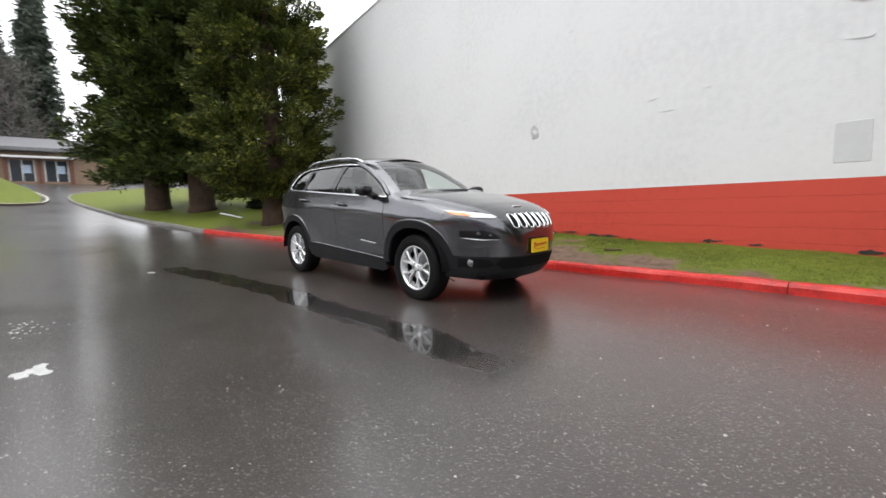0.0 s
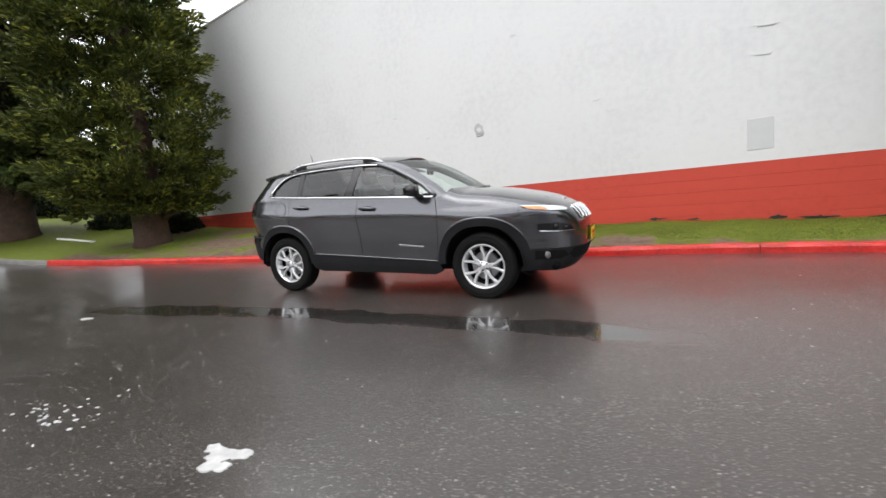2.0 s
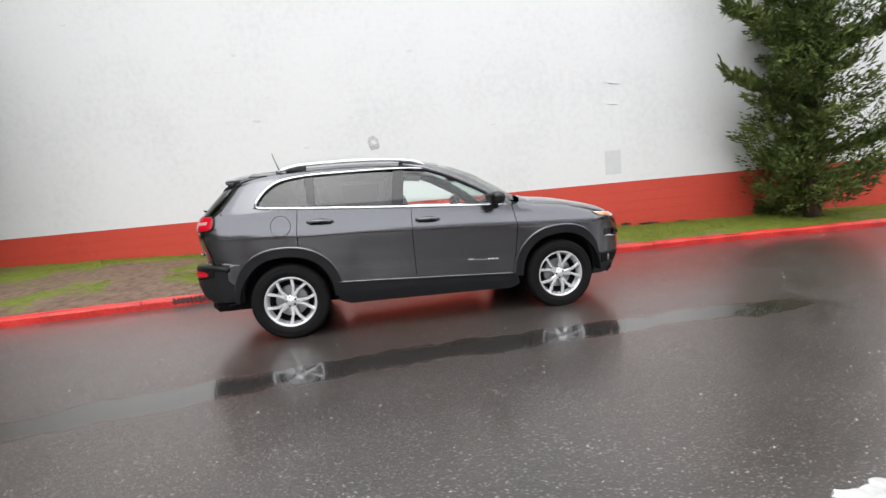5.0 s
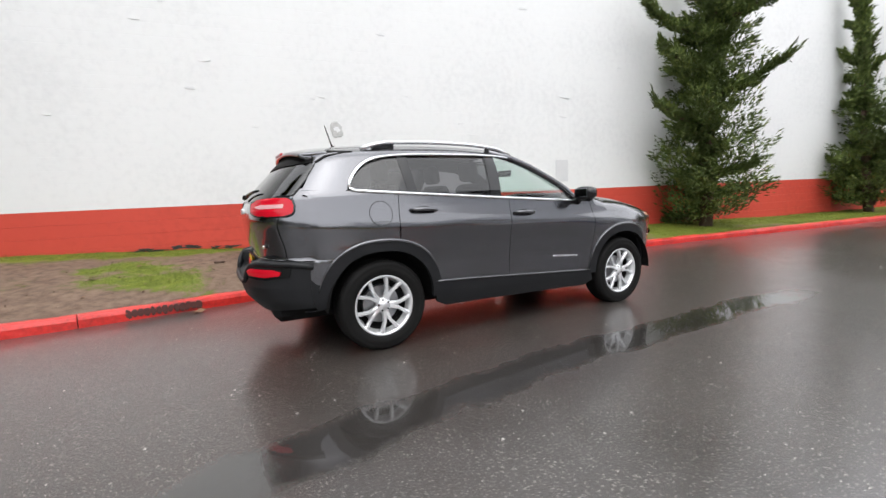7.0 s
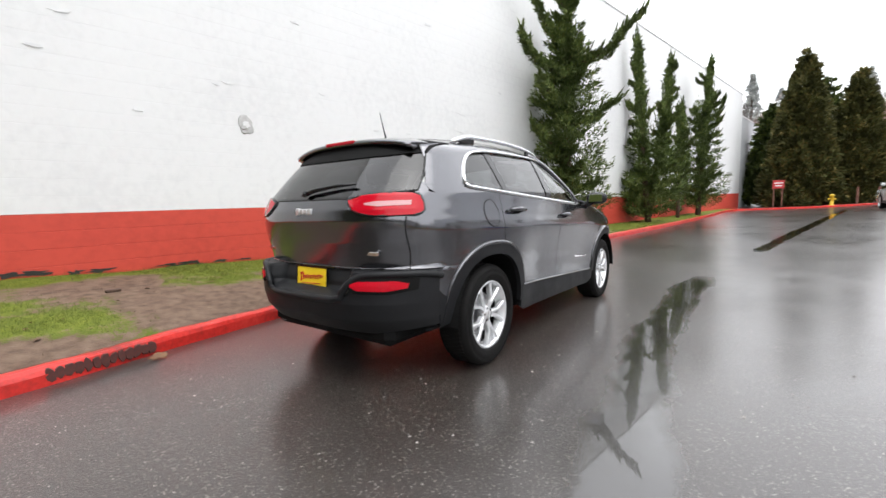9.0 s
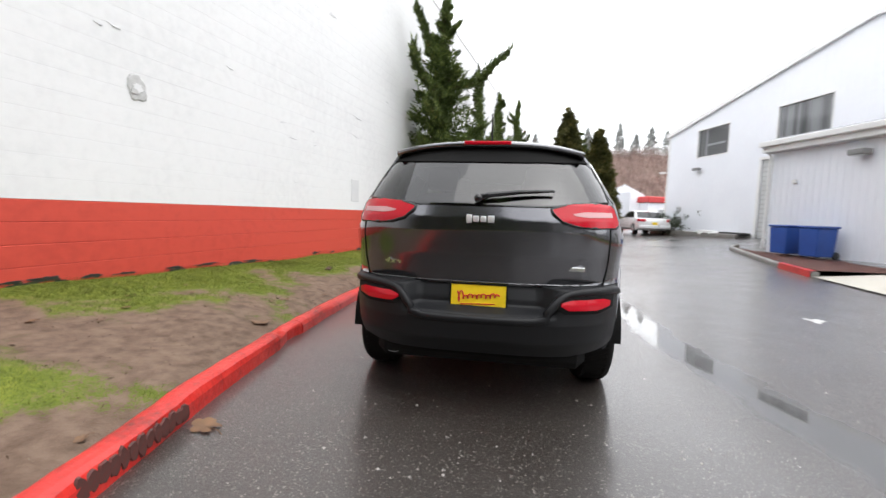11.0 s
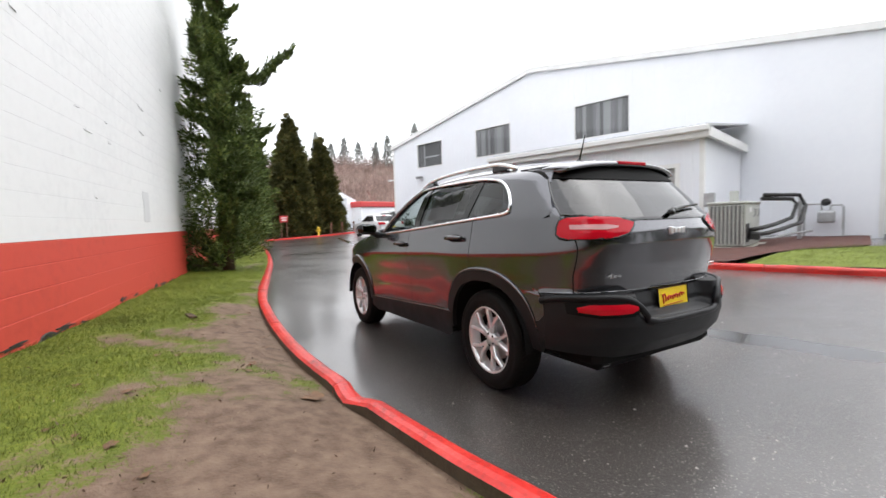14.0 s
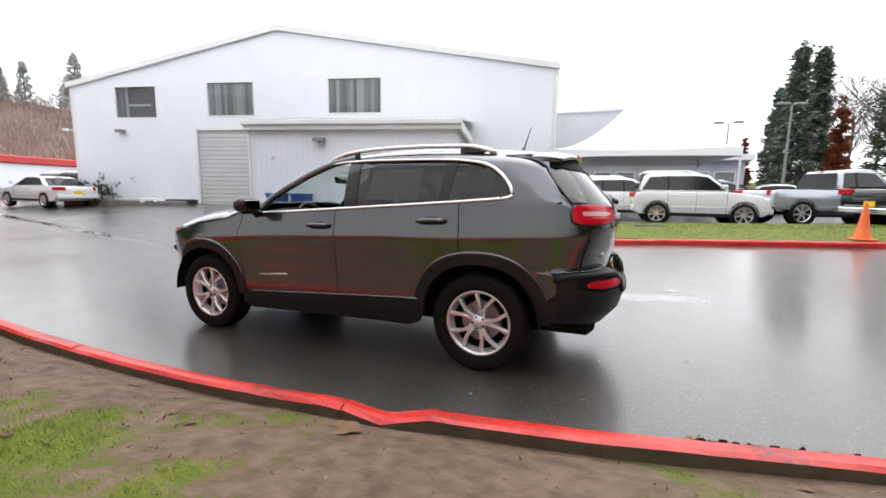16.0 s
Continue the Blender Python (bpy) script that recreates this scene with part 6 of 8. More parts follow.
def panel(name, outline, place, out, mat, parent, label="", step=0.05, thick=0.014, off=0.0, back=False):
    """A pressed panel: an outline laid on a surface, with rolled edges and exact surface normals."""
    from mathutils.geometry import tessellate_polygon
    pts = [Vector((p[0], p[1], 0)) for p in dense(list(outline), step)]
    bm = bmesh.new()
    vs = [bm.verts.new(p) for p in pts]
    for t in tessellate_polygon([pts]):
        try:
            bm.faces.new([vs[i] for i in t])
        except ValueError:
            pass
    for ax in (0, 1):
        lo, hi = min(p[ax] for p in pts), max(p[ax] for p in pts)
        k = math.ceil(lo / step) * step
        while k < hi:
            bmesh.ops.bisect_plane(bm, geom=bm.verts[:] + bm.edges[:] + bm.faces[:], plane_co=(k, k, 0), plane_no=(1, 0, 0) if ax == 0 else (0, 1, 0))
            k += step
    bmesh.ops.remove_doubles(bm, verts=bm.verts, dist=1e-4)
    bm.verts.index_update()
    A = np.array([v.co.x for v in bm.verts])
    B = np.array([v.co.y for v in bm.verts])
    faces = [[v.index for v in f.verts] for f in bm.faces]
    rim = [(e.verts[0].index, e.verts[1].index) for e in bm.edges if len(e.link_faces) == 1]
    bm.free()
    P = place(A, B)
    e = 2e-3
    N = np.cross(place(A + e, B) - place(A - e, B), place(A, B + e) - place(A, B - e))
    N /= np.linalg.norm(N, axis=1)[:, None] + 1e-12
    N *= np.where(N @ np.array(out) < 0, -1, 1)[:, None]
    P = P + N * off
    verts, norms = [tuple(p) for p in P], [tuple(v) for v in N]
    ok = []
    for f in faces:
        area = sum(np.cross(P[i] - P[f[0]], P[j] - P[f[0]]) for i, j in zip(f[1:], f[2:]))
        ok.append(f if np.dot(area, sum(N[i] for i in f)) > 0 else f[::-1])
    if thick:
        mid = P.mean(0)
        for i, j in rim:
            k = len(verts)
            q = [P[i], P[j], P[j] - N[j] * thick, P[i] - N[i] * thick]
            fn = np.cross(q[1] - q[0], q[3] - q[0])
            fn /= np.linalg.norm(fn) + 1e-12
            flip = np.dot(fn, (P[i] + P[j]) / 2 - mid) < 0
            verts += [tuple(v) for v in q]
            norms += [tuple(-fn if flip else fn)] * 4
            ok.append([k, k + 3, k + 2, k + 1] if flip else [k, k + 1, k + 2, k + 3])
    me = mesh_from(name, verts, ok, mat, True)
    me.normals_split_custom_set_from_vertices(norms)
    return part(name, me, None, parent, label)


def belt_z(x):
    return float(np.interp(x, [-1.95, -1.58, -1.15, -0.13, 0.68, 0.95], [1.25, 1.24, 1.212, 1.155, 1.112, 1.10]))


def arch_line(cx, r, a0, a1, n=26, rx=None):
    out = []
    for i in range(n + 1):
        a = radians(a0 + (a1 - a0) * i / n)
        c, s = math.cos(a), math.sin(a)
        out.append((cx + (rx or r) * math.copysign(abs(c) ** 0.86, c), 0.36 + r * math.copysign(abs(s) ** 0.86, s)))
    return out


DLO_TOP = soft([(-1.575, 1.262), (-1.56, 1.31), (-1.49, 1.40), (-1.38, 1.475), (-1.22, 1.512), (-0.94, 1.532), (-0.29, 1.542), (0.02, 1.528), (0.2, 1.49), (0.34, 1.43), (0.5, 1.345), (0.65, 1.24), (0.775, 1.13)])
DLO_LOW = [(x, belt_z(x) + 0.012) for x in np.linspace(0.74, -1.50, 24)]
DLO = DLO_TOP + DLO_LOW


def wheel_mesh_parts(parent, at, face):
    """Wheel with tyre, twin-spoke alloy rim, hub cap and brake disc; face: +1 looks to +y."""
    hub = part("wheel", lathe([(0.0, -0.10), (0.205, -0.10), (0.208, 0.02), (0.19, 0.03), (0.19, -0.02), (0.0, -0.02)], "y", 32), M_DARK, parent, m=at @ Matrix.Rotation(0 if face > 0 else math.pi, 4, "Z"))
    tp = [(0.228, -0.095), (0.248, -0.112), (0.30, -0.117), (0.335, -0.106), (0.352, -0.085), (0.358, -0.04), (0.358, 0.04), (0.352, 0.085), (0.335, 0.106), (0.318, 0.113), (0.312, 0.110), (0.30, 0.116), (0.268, 0.114), (0.262, 0.110), (0.256, 0.111), (0.240, 0.099), (0.232, 0.07)]
    tyre = lathe(tp, "y", 64)
    part("tyre", tyre, M_TYRE, hub, smooth=True)
    grooves = []
    for k in range(72):
        a = 2 * math.pi * k / 72
        bm = box(-0.006, -0.075, -0.003, 0.006, 0.075, 0.004)
        bmesh.ops.transform(bm, matrix=Matrix.Rotation(a, 4, "Y") @ Matrix.Translation((0, 0, 0.3548)) @ Matrix.Rotation(0.35, 4, "Z"), verts=bm.verts)
        grooves.append(bm)
    part("tread", join(*grooves), M_TYRE, hub)
    rim = lathe([(0.200, 0.03), (0.216, 0.075), (0.224, 0.096), (0.236, 0.101), (0.241, 0.094), (0.232, 0.078), (0.220, 0.0), (0.208, -0.08)], "y", 64)
    part("rim", rim, M_ALLOY, hub, smooth=True)
    spokes = []
    for k in range(5):
        base = 2 * math.pi * k / 5 + math.pi / 2
        for s in (-1, 1):
            a0, a1 = base + s * 0.10, base + s * 0.312
            p0 = Vector((0.050 * math.cos(a0), 0.070, 0.050 * math.sin(a0)))
            p1 = Vector((0.132 * math.cos((a0 + a1) / 2 - s * 0.03), 0.084, 0.132 * math.sin((a0 + a1) / 2 - s * 0.03)))
            p2 = Vector((0.222 * math.cos(a1), 0.084, 0.222 * math.sin(a1)))
            bm = bmesh.new()
            rings = []
            for p, q, w, t in ((p0, p1, 0.019, 0.03), (p1, p2, 0.0125, 0.026), (p2, p2 + (p2 - p1), 0.016, 0.022)):
                d = (q - p).normalized()
                sd = d.cross(Vector((0, 1, 0))).normalized()
                rings.append([bm.verts.new(p + o) for o in (sd * w, sd * w * 0.62 + Vector((0, 0.008, 0)), sd * -w * 0.62 + Vector((0, 0.008, 0)), sd * -w, sd * -w + Vector((0, -t, 0)), sd * w + Vector((0, -t, 0)))])
            for r0, r1 in zip(rings, rings[1:]):
                for i in range(6):
                    bm.faces.new((r0[i], r0[(i + 1) % 6], r1[(i + 1) % 6], r1[i]))
            bmesh.ops.recalc_face_normals(bm, faces=bm.faces)
            spokes.append(bm)
    part("spokes", join(*spokes), M_ALLOY, hub)
    part("hub_cap", lathe([(0.0, 0.086), (0.026, 0.085), (0.031, 0.080), (0.056, 0.076), (0.062, 0.066), (0.060, 0.03)], "y", 28), M_ALLOY, hub, smooth=True)
    for k in range(5):
        a = 2 * math.pi * k / 5 + math.pi / 2 + math.pi / 5
        bm = lathe([(0.0, 0.083), (0.008, 0.082), (0.009, 0.07)], "y", 8)
        bmesh.ops.translate(bm, verts=bm.verts, vec=(0.043 * math.cos(a), 0, 0.043 * math.sin(a)))
        part("wheel_nut", bm, M_DARK, hub)
    part("brake_disc", lathe([(0.0, 0.012), (0.148, 0.012), (0.15, 0.0), (0.15, -0.02)], "y", 40), M_STEEL, hub)
    return hub


def script_line(face):
    """A looping red pen stroke with a bar under it, standing in for script on a plate; face: the way it looks along x."""
    pts = []
    for i in range(120):
        t = i / 119
        big = 1.0 if t < 0.14 else 0.0
        y = -0.118 + 0.226 * t + 0.007 * math.sin(58 * t)
        z = 0.004 + (0.010 + 0.020 * big) * math.sin(58 * t + 1.57) + 0.004 * math.sin(23 * t) + 0.014 * t
        pts.append((face * 0.0078, face * y, z))
    return join(tube(pts, 0.0042, 5), tube([(face * 0.0078, face * -0.10, -0.034), (face * 0.0078, face * 0.09, -0.026)], 0.003, 5))


def build_suv(at):
    car = thing("suv_car", "dark grey metallic suv with silver wheels parked on wet asphalt", "car", at=at)
    L, H = low_half, high_half
    rearL, rearH, frontL, frontH = rear_map(L), rear_map(H), front_map(L), front_map(H, -0.3)
    yc = 0.80

    def rearB(y, z):
        """The rear bumper with the niche that holds the plate."""
        p = rearL(y, z)
        p[..., 0] += 0.105 * step01(0.43 - np.abs(y), 0.0, 0.11) * step01(z, 0.575, 0.635)
        return p

    def yk(z):
        return min(0.80, 0.945 * float(body_width(np.array([-1.75]), np.array([float(z)]))[0]))

    def xr(y, z):
        return float(rearL(np.array([float(y)]), np.array([float(z)]))[0, 0])

    def xf(y, z):
        return float(frontL(np.array([float(y)]), np.array([float(z)]))[0, 0])

    def hood_edge(x):
        return float(np.interp(x, [0.7, 1.0, 1.5, 1.73], [0.71, 0.715, 0.705, 0.69])) if x < 1.74 else float(L(np.array([x]), np.array([0.958]))[0])

    topL, topH = top_map(L), top_map(H, 1.2)

    def ztop(x, y):
        return float(topL(np.array([float(x)]), np.array([float(y)]))[0, 2])

    # dark tub behind the shut lines
    tub = join(box(-2.12, -0.60, 0.27, 2.1, 0.60, 0.80, 0.05), box(-0.84, -0.79, 0.30, 0.84, 0.79, 1.04, 0.04), box(0.9, -0.76, 0.90, 1.85, 0.76, 0.99, 0.04), box(-1.95, -0.80, 0.92, -0.84, 0.80, 1.06, 0.04), box(-2.08, -0.62, 0.4, -1.85, 0.62, 1.06, 0.05), box(1.80, -0.58, 0.36, 1.98, 0.58, 0.84, 0.05))
    part("underbody", tub, M_DARK, car)
    for sx in (-1.35, 1.35):
        for s in (-1, 1):
            bm = bmesh.new()
            r0 = []
            r1 = []
            for i in range(17):
                a = math.pi * i / 16
                x, z = sx + 0.44 * math.cos(a), 0.36 + 0.44 * math.sin(a)
                r0.append(bm.verts.new((x, s * 0.60, z)))
                r1.append(bm.verts.new((x, s * 0.86, z)))
            for i in range(16):
                bm.faces.new((r0[i], r0[i + 1], r1[i + 1], r1[i]))
            part("wheel_well", bm, M_DARK, car)

    for s in (-1, 1):
        low, high, out = side_map(L, s), side_map(H, s), (0, s, 0)
        aR, aF = arch_line(-1.35, 0.500, 0, 180, rx=0.492), arch_line(1.35, 0.495, 0, 180, rx=0.487)
        g = 0.003
        # doors
        fd = [(-0.155 + g, belt_z(-0.155)), (-0.165 + g, 0.91), (-0.15 + g, 0.462)] + [(0.832 - g, 0.418), (0.872 - g, 0.70), (0.885 - g, 0.91), (0.85 - g, belt_z(0.85))] + [(x, belt_z(x)) for x in (0.6, 0.3, 0.0)]
        door = panel("front_door", fd, low, out, M_PAINT, car)
        arc = [p for p in aR if p[0] > -1.215 and p[1] > 0.505][::-1]
        rd = [(-1.205 + g, belt_z(-1.2)), (-1.222 + g, 0.98), (-1.218 + g, arc[0][1] + 0.002)] + [(x + 0.004, z) for x, z in arc] + [(-0.888, 0.497), (-0.15 - g, 0.462), (-0.165 - g, 0.91), (-0.155 - g, belt_z(-0.155))] + [(x, belt_z(x)) for x in (-0.4, -0.7, -1.0)]
        rdoor = panel("rear_door", rd, low, out, M_PAINT, car)
        for d, x0, x1, zc in ((door, -0.125, 0.105, 1.03), (rdoor, -1.125, -0.89, 1.085)):
            xm = (x0 + x1) / 2
            yy = float(L(np.array([xm]), np.array([zc]))[0])
            bm = tube([(x0, s * (yy + 0.006), zc + 0.004), (x0 + 0.03, s * (yy + 0.036), zc + 0.006), (xm, s * (yy + 0.045), zc + 0.008), (x1 - 0.03, s * (yy + 0.036), zc), (x1, s * (yy + 0.006), zc - 0.006)], [0.009, 0.014, 0.016, 0.014, 0.009], 10)
            part("door_handle", bm, M_PAINT, d, "body-coloured pull handle", smooth=True)
            cup = [(xm + 0.085 * math.cos(2 * math.pi * k / 20), zc + 0.028 * math.sin(2 * math.pi * k / 20)) for k in range(20)]
            panel("handle_cup", cup, low, out, M_GLOSSBLACK, d, step=0.04, thick=0.0, off=0.0025)
        # quarter panel and wing
        seam = [(-1.80, 0.56), (-1.85, 0.575), (-1.91, 0.64), (-1.95, 0.715), (xr(yk(0.748), 0.748), 0.748)]
        q = [(-1.205 - g, belt_z(-1.2)), (-1.4, belt_z(-1.4)), (-1.6, belt_z(-1.6)), (-1.78, belt_z(-1.78)), (xr(0.716, 1.248), 1.248), (xr(0.735, 1.222), 1.222)] + [(xr(yk(z), z), z) for z in np.linspace(1.2, 0.79, 15)] + seam[::-1]
        q += [p for p in aR if p[1] > 0.54 and p[0] < -1.222][::-1] + [(-1.222 - g, [p for p in aR if p[0] < -1.2][0][1]), (-1.222 - g, 0.98)]
        quarter = panel("rear_quarter", q, low, out, M_PAINT, car)
        ring = [(-1.36 + 0.088 * math.cos(2 * math.pi * k / 40), 1.068 + 0.092 * math.sin(2 * math.pi * k / 40)) for k in range(40)]
        if s < 0:
            rp = side_map(L, s)(np.array([p[0] for p in ring + ring[:1]]), np.array([p[1] for p in ring + ring[:1]]))
            panel("fuel_flap", ring, low, out, M_PAINT, quarter, step=0.04, thick=0.0, off=0.0022)
            part("flap_gap", tube([tuple(p + np.array((0, s * 0.0012, 0))) for p in rp], 0.0026, 5, False), M_DARK, quarter)
        fend_top = [(x, ztop(x, hood_edge(x) + 0.004)) for x in np.linspace(0.98, 1.72, 12)]
        f = [(0.832 + g, 0.418), (0.872 + g, 0.70), (0.885 + g, 0.91), (0.853 + g, 1.105), (0.93, 1.125)] + fend_top + [(1.765, 0.985), (1.735, 0.90), (1.80, 0.72), (1.825, 0.56)]
        f += [p for p in aF if p[1] > 0.425]
        panel("front_wing", f, low, out, M_PAINT, car)
        # sill and arch cladding
        sill = [(-0.93, 0.505), (-0.5, 0.478), (-0.15, 0.458), (0.4, 0.432), (0.86, 0.412), (0.90, 0.31), (0.80, 0.265), (-0.80, 0.285), (-0.90, 0.33)]
        cl = panel("sill_cladding", sill, low, out, M_PLASTIC, car, off=0.010, thick=0.03)
        trim = [(x, np.interp(x, [-0.9, 0.84], [0.505, 0.418])) for x in np.linspace(-0.9, 0.84, 24)]
        tp = side_map(L, s)(np.array([p[0] for p in trim]), np.array([p[1] for p in trim]))
        part("sill_strip", tube([tuple(p + np.array((0, s * 0.010, 0))) for p in tp], 0.008, 6), M_PAINT, cl, smooth=True)
        for cx, nm in ((-1.35, "rear_arch_cladding"), (1.35, "front_arch_cladding")):
            o_, i_ = arch_line(cx, 0.503, 2, 178, 34, 0.495), arch_line(cx, 0.425, 2, 178, 34, 0.415)
            pl = panel(nm, o_ + i_[::-1], low, out, M_PLASTIC, car, step=0.06, off=0.008, thick=0.035)
            lip = arch_line(cx, 0.508, 14, 166, 40, 0.500)
            lp = side_map(L, s)(np.array([p[0] for p in lip]), np.array([p[1] for p in lip]))
            part("arch_lip", tube([tuple(p + np.array((0, s * 0.004, 0))) for p in lp], [0.004 + 0.010 * math.sin(math.pi * i / 40) for i in range(41)], 8), M_PAINT, pl, smooth=True)
        # bumper corners
        rb = seam + [(xr(yk(z), z), z) for z in np.linspace(0.70, 0.37, 8)] + [(-1.93, 0.36), (-1.80, 0.38), (-1.815, 0.46)]
        panel("bumper_corner", rb, low, out, M_PLASTIC, car, off=0.004, thick=0.02)
        fb = [(1.828, 0.56), (1.803, 0.72), (1.74, 0.90), (1.768, 0.985)] + [(x, ztop(x, hood_edge(x) + 0.004)) for x in (1.80, 1.86, 1.92)]
        zz = np.linspace(0.95, 0.52, 10)
        fb = fb[:4] + [(xf(yc * 0.93, z), z) for z in zz] + [(1.83, 0.50)]
        panel("front_bumper_corner", fb, low, out, M_PAINT, car)
        fv = [(1.83, 0.497)] + [(xf(yc * 0.93, z), z) for z in np.linspace(0.515, 0.29, 6)] + [(1.80, 0.24), (1.74, 0.29), (1.79, 0.42)]
        panel("front_valance_corner", fv, low, out, M_PLASTIC, car)

        # glasshouse side
        frame = [(0.95, 1.10), (0.80, 1.10)] + DLO_TOP[::-1] + [(-1.60, belt_z(-1.6)), (-1.78, belt_z(-1.78)), (float(-solve(lambda x: H(-x, np.array([1.25])), np.array([0.712]), 0.4, 2.6)[0]), 1.25)]
        for z, y in ((1.30, 0.690), (1.36, 0.660), (1.42, 0.628), (1.48, 0.598), (1.53, 0.572)):
            frame.append((float(-solve(lambda x: H(-x, np.array([z])), np.array([y]), 0.4, 2.6)[0]), z))
        frame += soft([(-1.70, 1.568), (-1.5, 1.588), (-1.2, 1.603), (-0.8, 1.612), (-0.3, 1.608), (0.0, 1.592), (0.18, 1.558), (0.34, 1.495), (0.52, 1.405), (0.70, 1.295), (0.84, 1.20), (0.95, 1.10)], 0.04)[:-1]
        fr = panel("side_frame", frame, high, out, M_PAINT, car, step=0.05)
        trimp = DLO_TOP + [(x, belt_z(x) + 0.004) for x in np.linspace(0.775, -1.50, 40)] + soft([(-1.50, belt_z(-1.5) + 0.004), (-1.55, 1.247), (-1.575, 1.262)], 0.02)
        tw = side_map(H, s)(np.array([p[0] for p in trimp]), np.array([p[1] for p in trimp]))
        bm = tube([tuple(p + np.array((0, s * 0.004, 0))) for p in tw], [0.013 if p[1] < 1.27 or p[0] < -1.3 else 0.010 for p in trimp], 8)
        part("window_trim", bm, M_CHROME, fr, "bright chrome window surround", smooth=True)
        # panes and pillars
        qg = clip(DLO, 1, 0.10, -1.125 + 0.10 * 1.36)
        rg = clip(clip(DLO, -1, -0.05, 1.045 - 0.05 * 1.36), 1, -0.16, -0.315 - 0.16 * 1.36)
        fg = clip(DLO, -1, 0.16, 0.205 + 0.16 * 1.36)
        cp = clip(clip(DLO, -1, -0.10, 1.125 - 0.10 * 1.36), 1, 0.05, -1.045 + 0.05 * 1.36)
        bp = clip(clip(DLO, -1, 0.16, 0.315 + 0.16 * 1.36), 1, -0.16, -0.205 - 0.16 * 1.36)
        for nm, pl, mt, lb in (("quarter_window", qg, M_GLASS_DARK, "dark privacy glass"), ("rear_door_window", rg, M_GLASS_DARK, "dark privacy glass"), ("front_door_window", fg, M_GLASS_CLEAR, "clear side glass")):
            if nm == "front_door_window" and s > 0:
                continue
            w = panel(nm, pl, high, out, mt, car, lb, thick=0.0, off=-0.012)
            w.visible_shadow = False
        panel("door_pillar", bp, high, out, M_GLOSSBLACK, car, thick=0.03, off=-0.006)
        panel("window_divider", cp, high, out, M_GLOSSBLACK, car, thick=0.02, off=-0.008)
        # roof rail
        rx = np.linspace(-1.40, 0.06, 22)
        ry = 0.560 - 0.02 * (rx > 0)
        zt = topH(rx, ry)[:, 2]
        lift = np.minimum(1, np.minimum((rx + 1.40) / 0.20, (0.06 - rx) / 0.14)) ** 0.6 * 0.040
        rail = part("roof_rail", tube([(x, s * 0.566, z + l_ + 0.004) for x, z, l_ in zip(rx, zt, lift)], 0.017, 10), M_SATIN, car, "satin silver roof rail", smooth=True)
        for fx in (-1.22, -0.12):
            k = int(np.argmin(abs(rx - fx)))
            part("rail_foot", box(fx - 0.10, s * 0.566 - 0.012, zt[k] - 0.01, fx + 0.10, s * 0.566 + 0.012, zt[k] + 0.035, 0.008), M_GLOSSBLACK, rail)
        # door mirror
        mb = bmesh.new()
        bmesh.ops.create_uvsphere(mb, u_segments=20, v_segments=12, radius=1)
        for v in mb.verts:
            c = v.co
            c.x = math.copysign(abs(c.x) ** 0.7, c.x)
            c.z = math.copysign(abs(c.z) ** 0.75, c.z)
            c.y = math.copysign(abs(c.y) ** 0.75, c.y)
        bmesh.ops.transform(mb, matrix=pose(0.655, s * 0.975, 1.19, 0, 0, s * -12) @ Matrix.Diagonal((0.070, 0.105, 0.062, 1)), verts=mb.verts)
        mir = part("door_mirror", mb, M_GLOSSBLACK, car, "gloss black door mirror", smooth=True)
        part("mirror_glass", box(-0.004, -0.066, -0.040, 0.004, 0.066, 0.040, 0.003), M_MIRROR, mir, m=pose(0.578, s * 0.985, 1.19, 0, 0, s * -12))
        part("mirror_foot", tube([(0.68, s * 0.83, 1.11), (0.67, s * 0.88, 1.135), (0.66, s * 0.93, 1.15)], [0.045, 0.035, 0.03], 8), M_GLOSSBLACK, mir, smooth=True)
        # badge on the front door: the maker's word as plain marks
        bars = []
        for k in range(8):
            bx = 0.385 + 0.04 * k
            yy = float(L(np.array([bx]), np.array([0.592]))[0])
            bars.append(box(bx - 0.016, s * (yy - 0.001), 0.587 - 0.0025 * k, bx + 0.015, s * (yy + 0.004), 0.603 - 0.0025 * k, 0.002))
        part("side_badge", join(*bars), M_CHROME, car, "small bright badge strip")
        # tail lamp, wrapping on to the quarter
        def yl(z, x=-1.905):
            return float(L(np.array([x]), np.array([z]))[0]) - 0.004

        lr = [(s * yl(z, x), z) for z, x in ((1.192, -1.975), (1.18, -1.955), (1.14, -1.948), (1.10, -1.955), (1.080, -1.975), (1.070, -2.01))]
        lr += [(s * 0.60, 1.066), (s * 0.50, 1.070), (s * 0.425, 1.092), (s * 0.375, 1.135), (s * 0.365, 1.158), (s * 0.43, 1.178), (s * 0.60, 1.195)]
        tl = panel("tail_lamp", lr, rearL, (-1, 0, 0), M_REDLENS, car, "red tail lamp with pale clear band", step=0.025, off=0.010, thick=0.03)
        lw = [(s * 0.70, 1.150), (s * 0.705, 1.124), (s * 0.56, 1.116), (s * 0.49, 1.124), (s * 0.475, 1.133), (s * 0.54, 1.145)]
        panel("clear_band", lw, rearL, (-1, 0, 0), M_CLEARLENS, tl, step=0.03, off=0.0125, thick=0.002)
        lt = [(y_, z_) for y_, z_ in lr] + lr[:1]
        lq = rearL(np.array([p[0] for p in lt]), np.array([p[1] for p in lt]))
        part("lamp_surround", tube([tuple(p + np.array((-0.004, s * 0.002, 0))) for p in lq], 0.009, 6), M_GLOSSBLACK, tl, smooth=True)
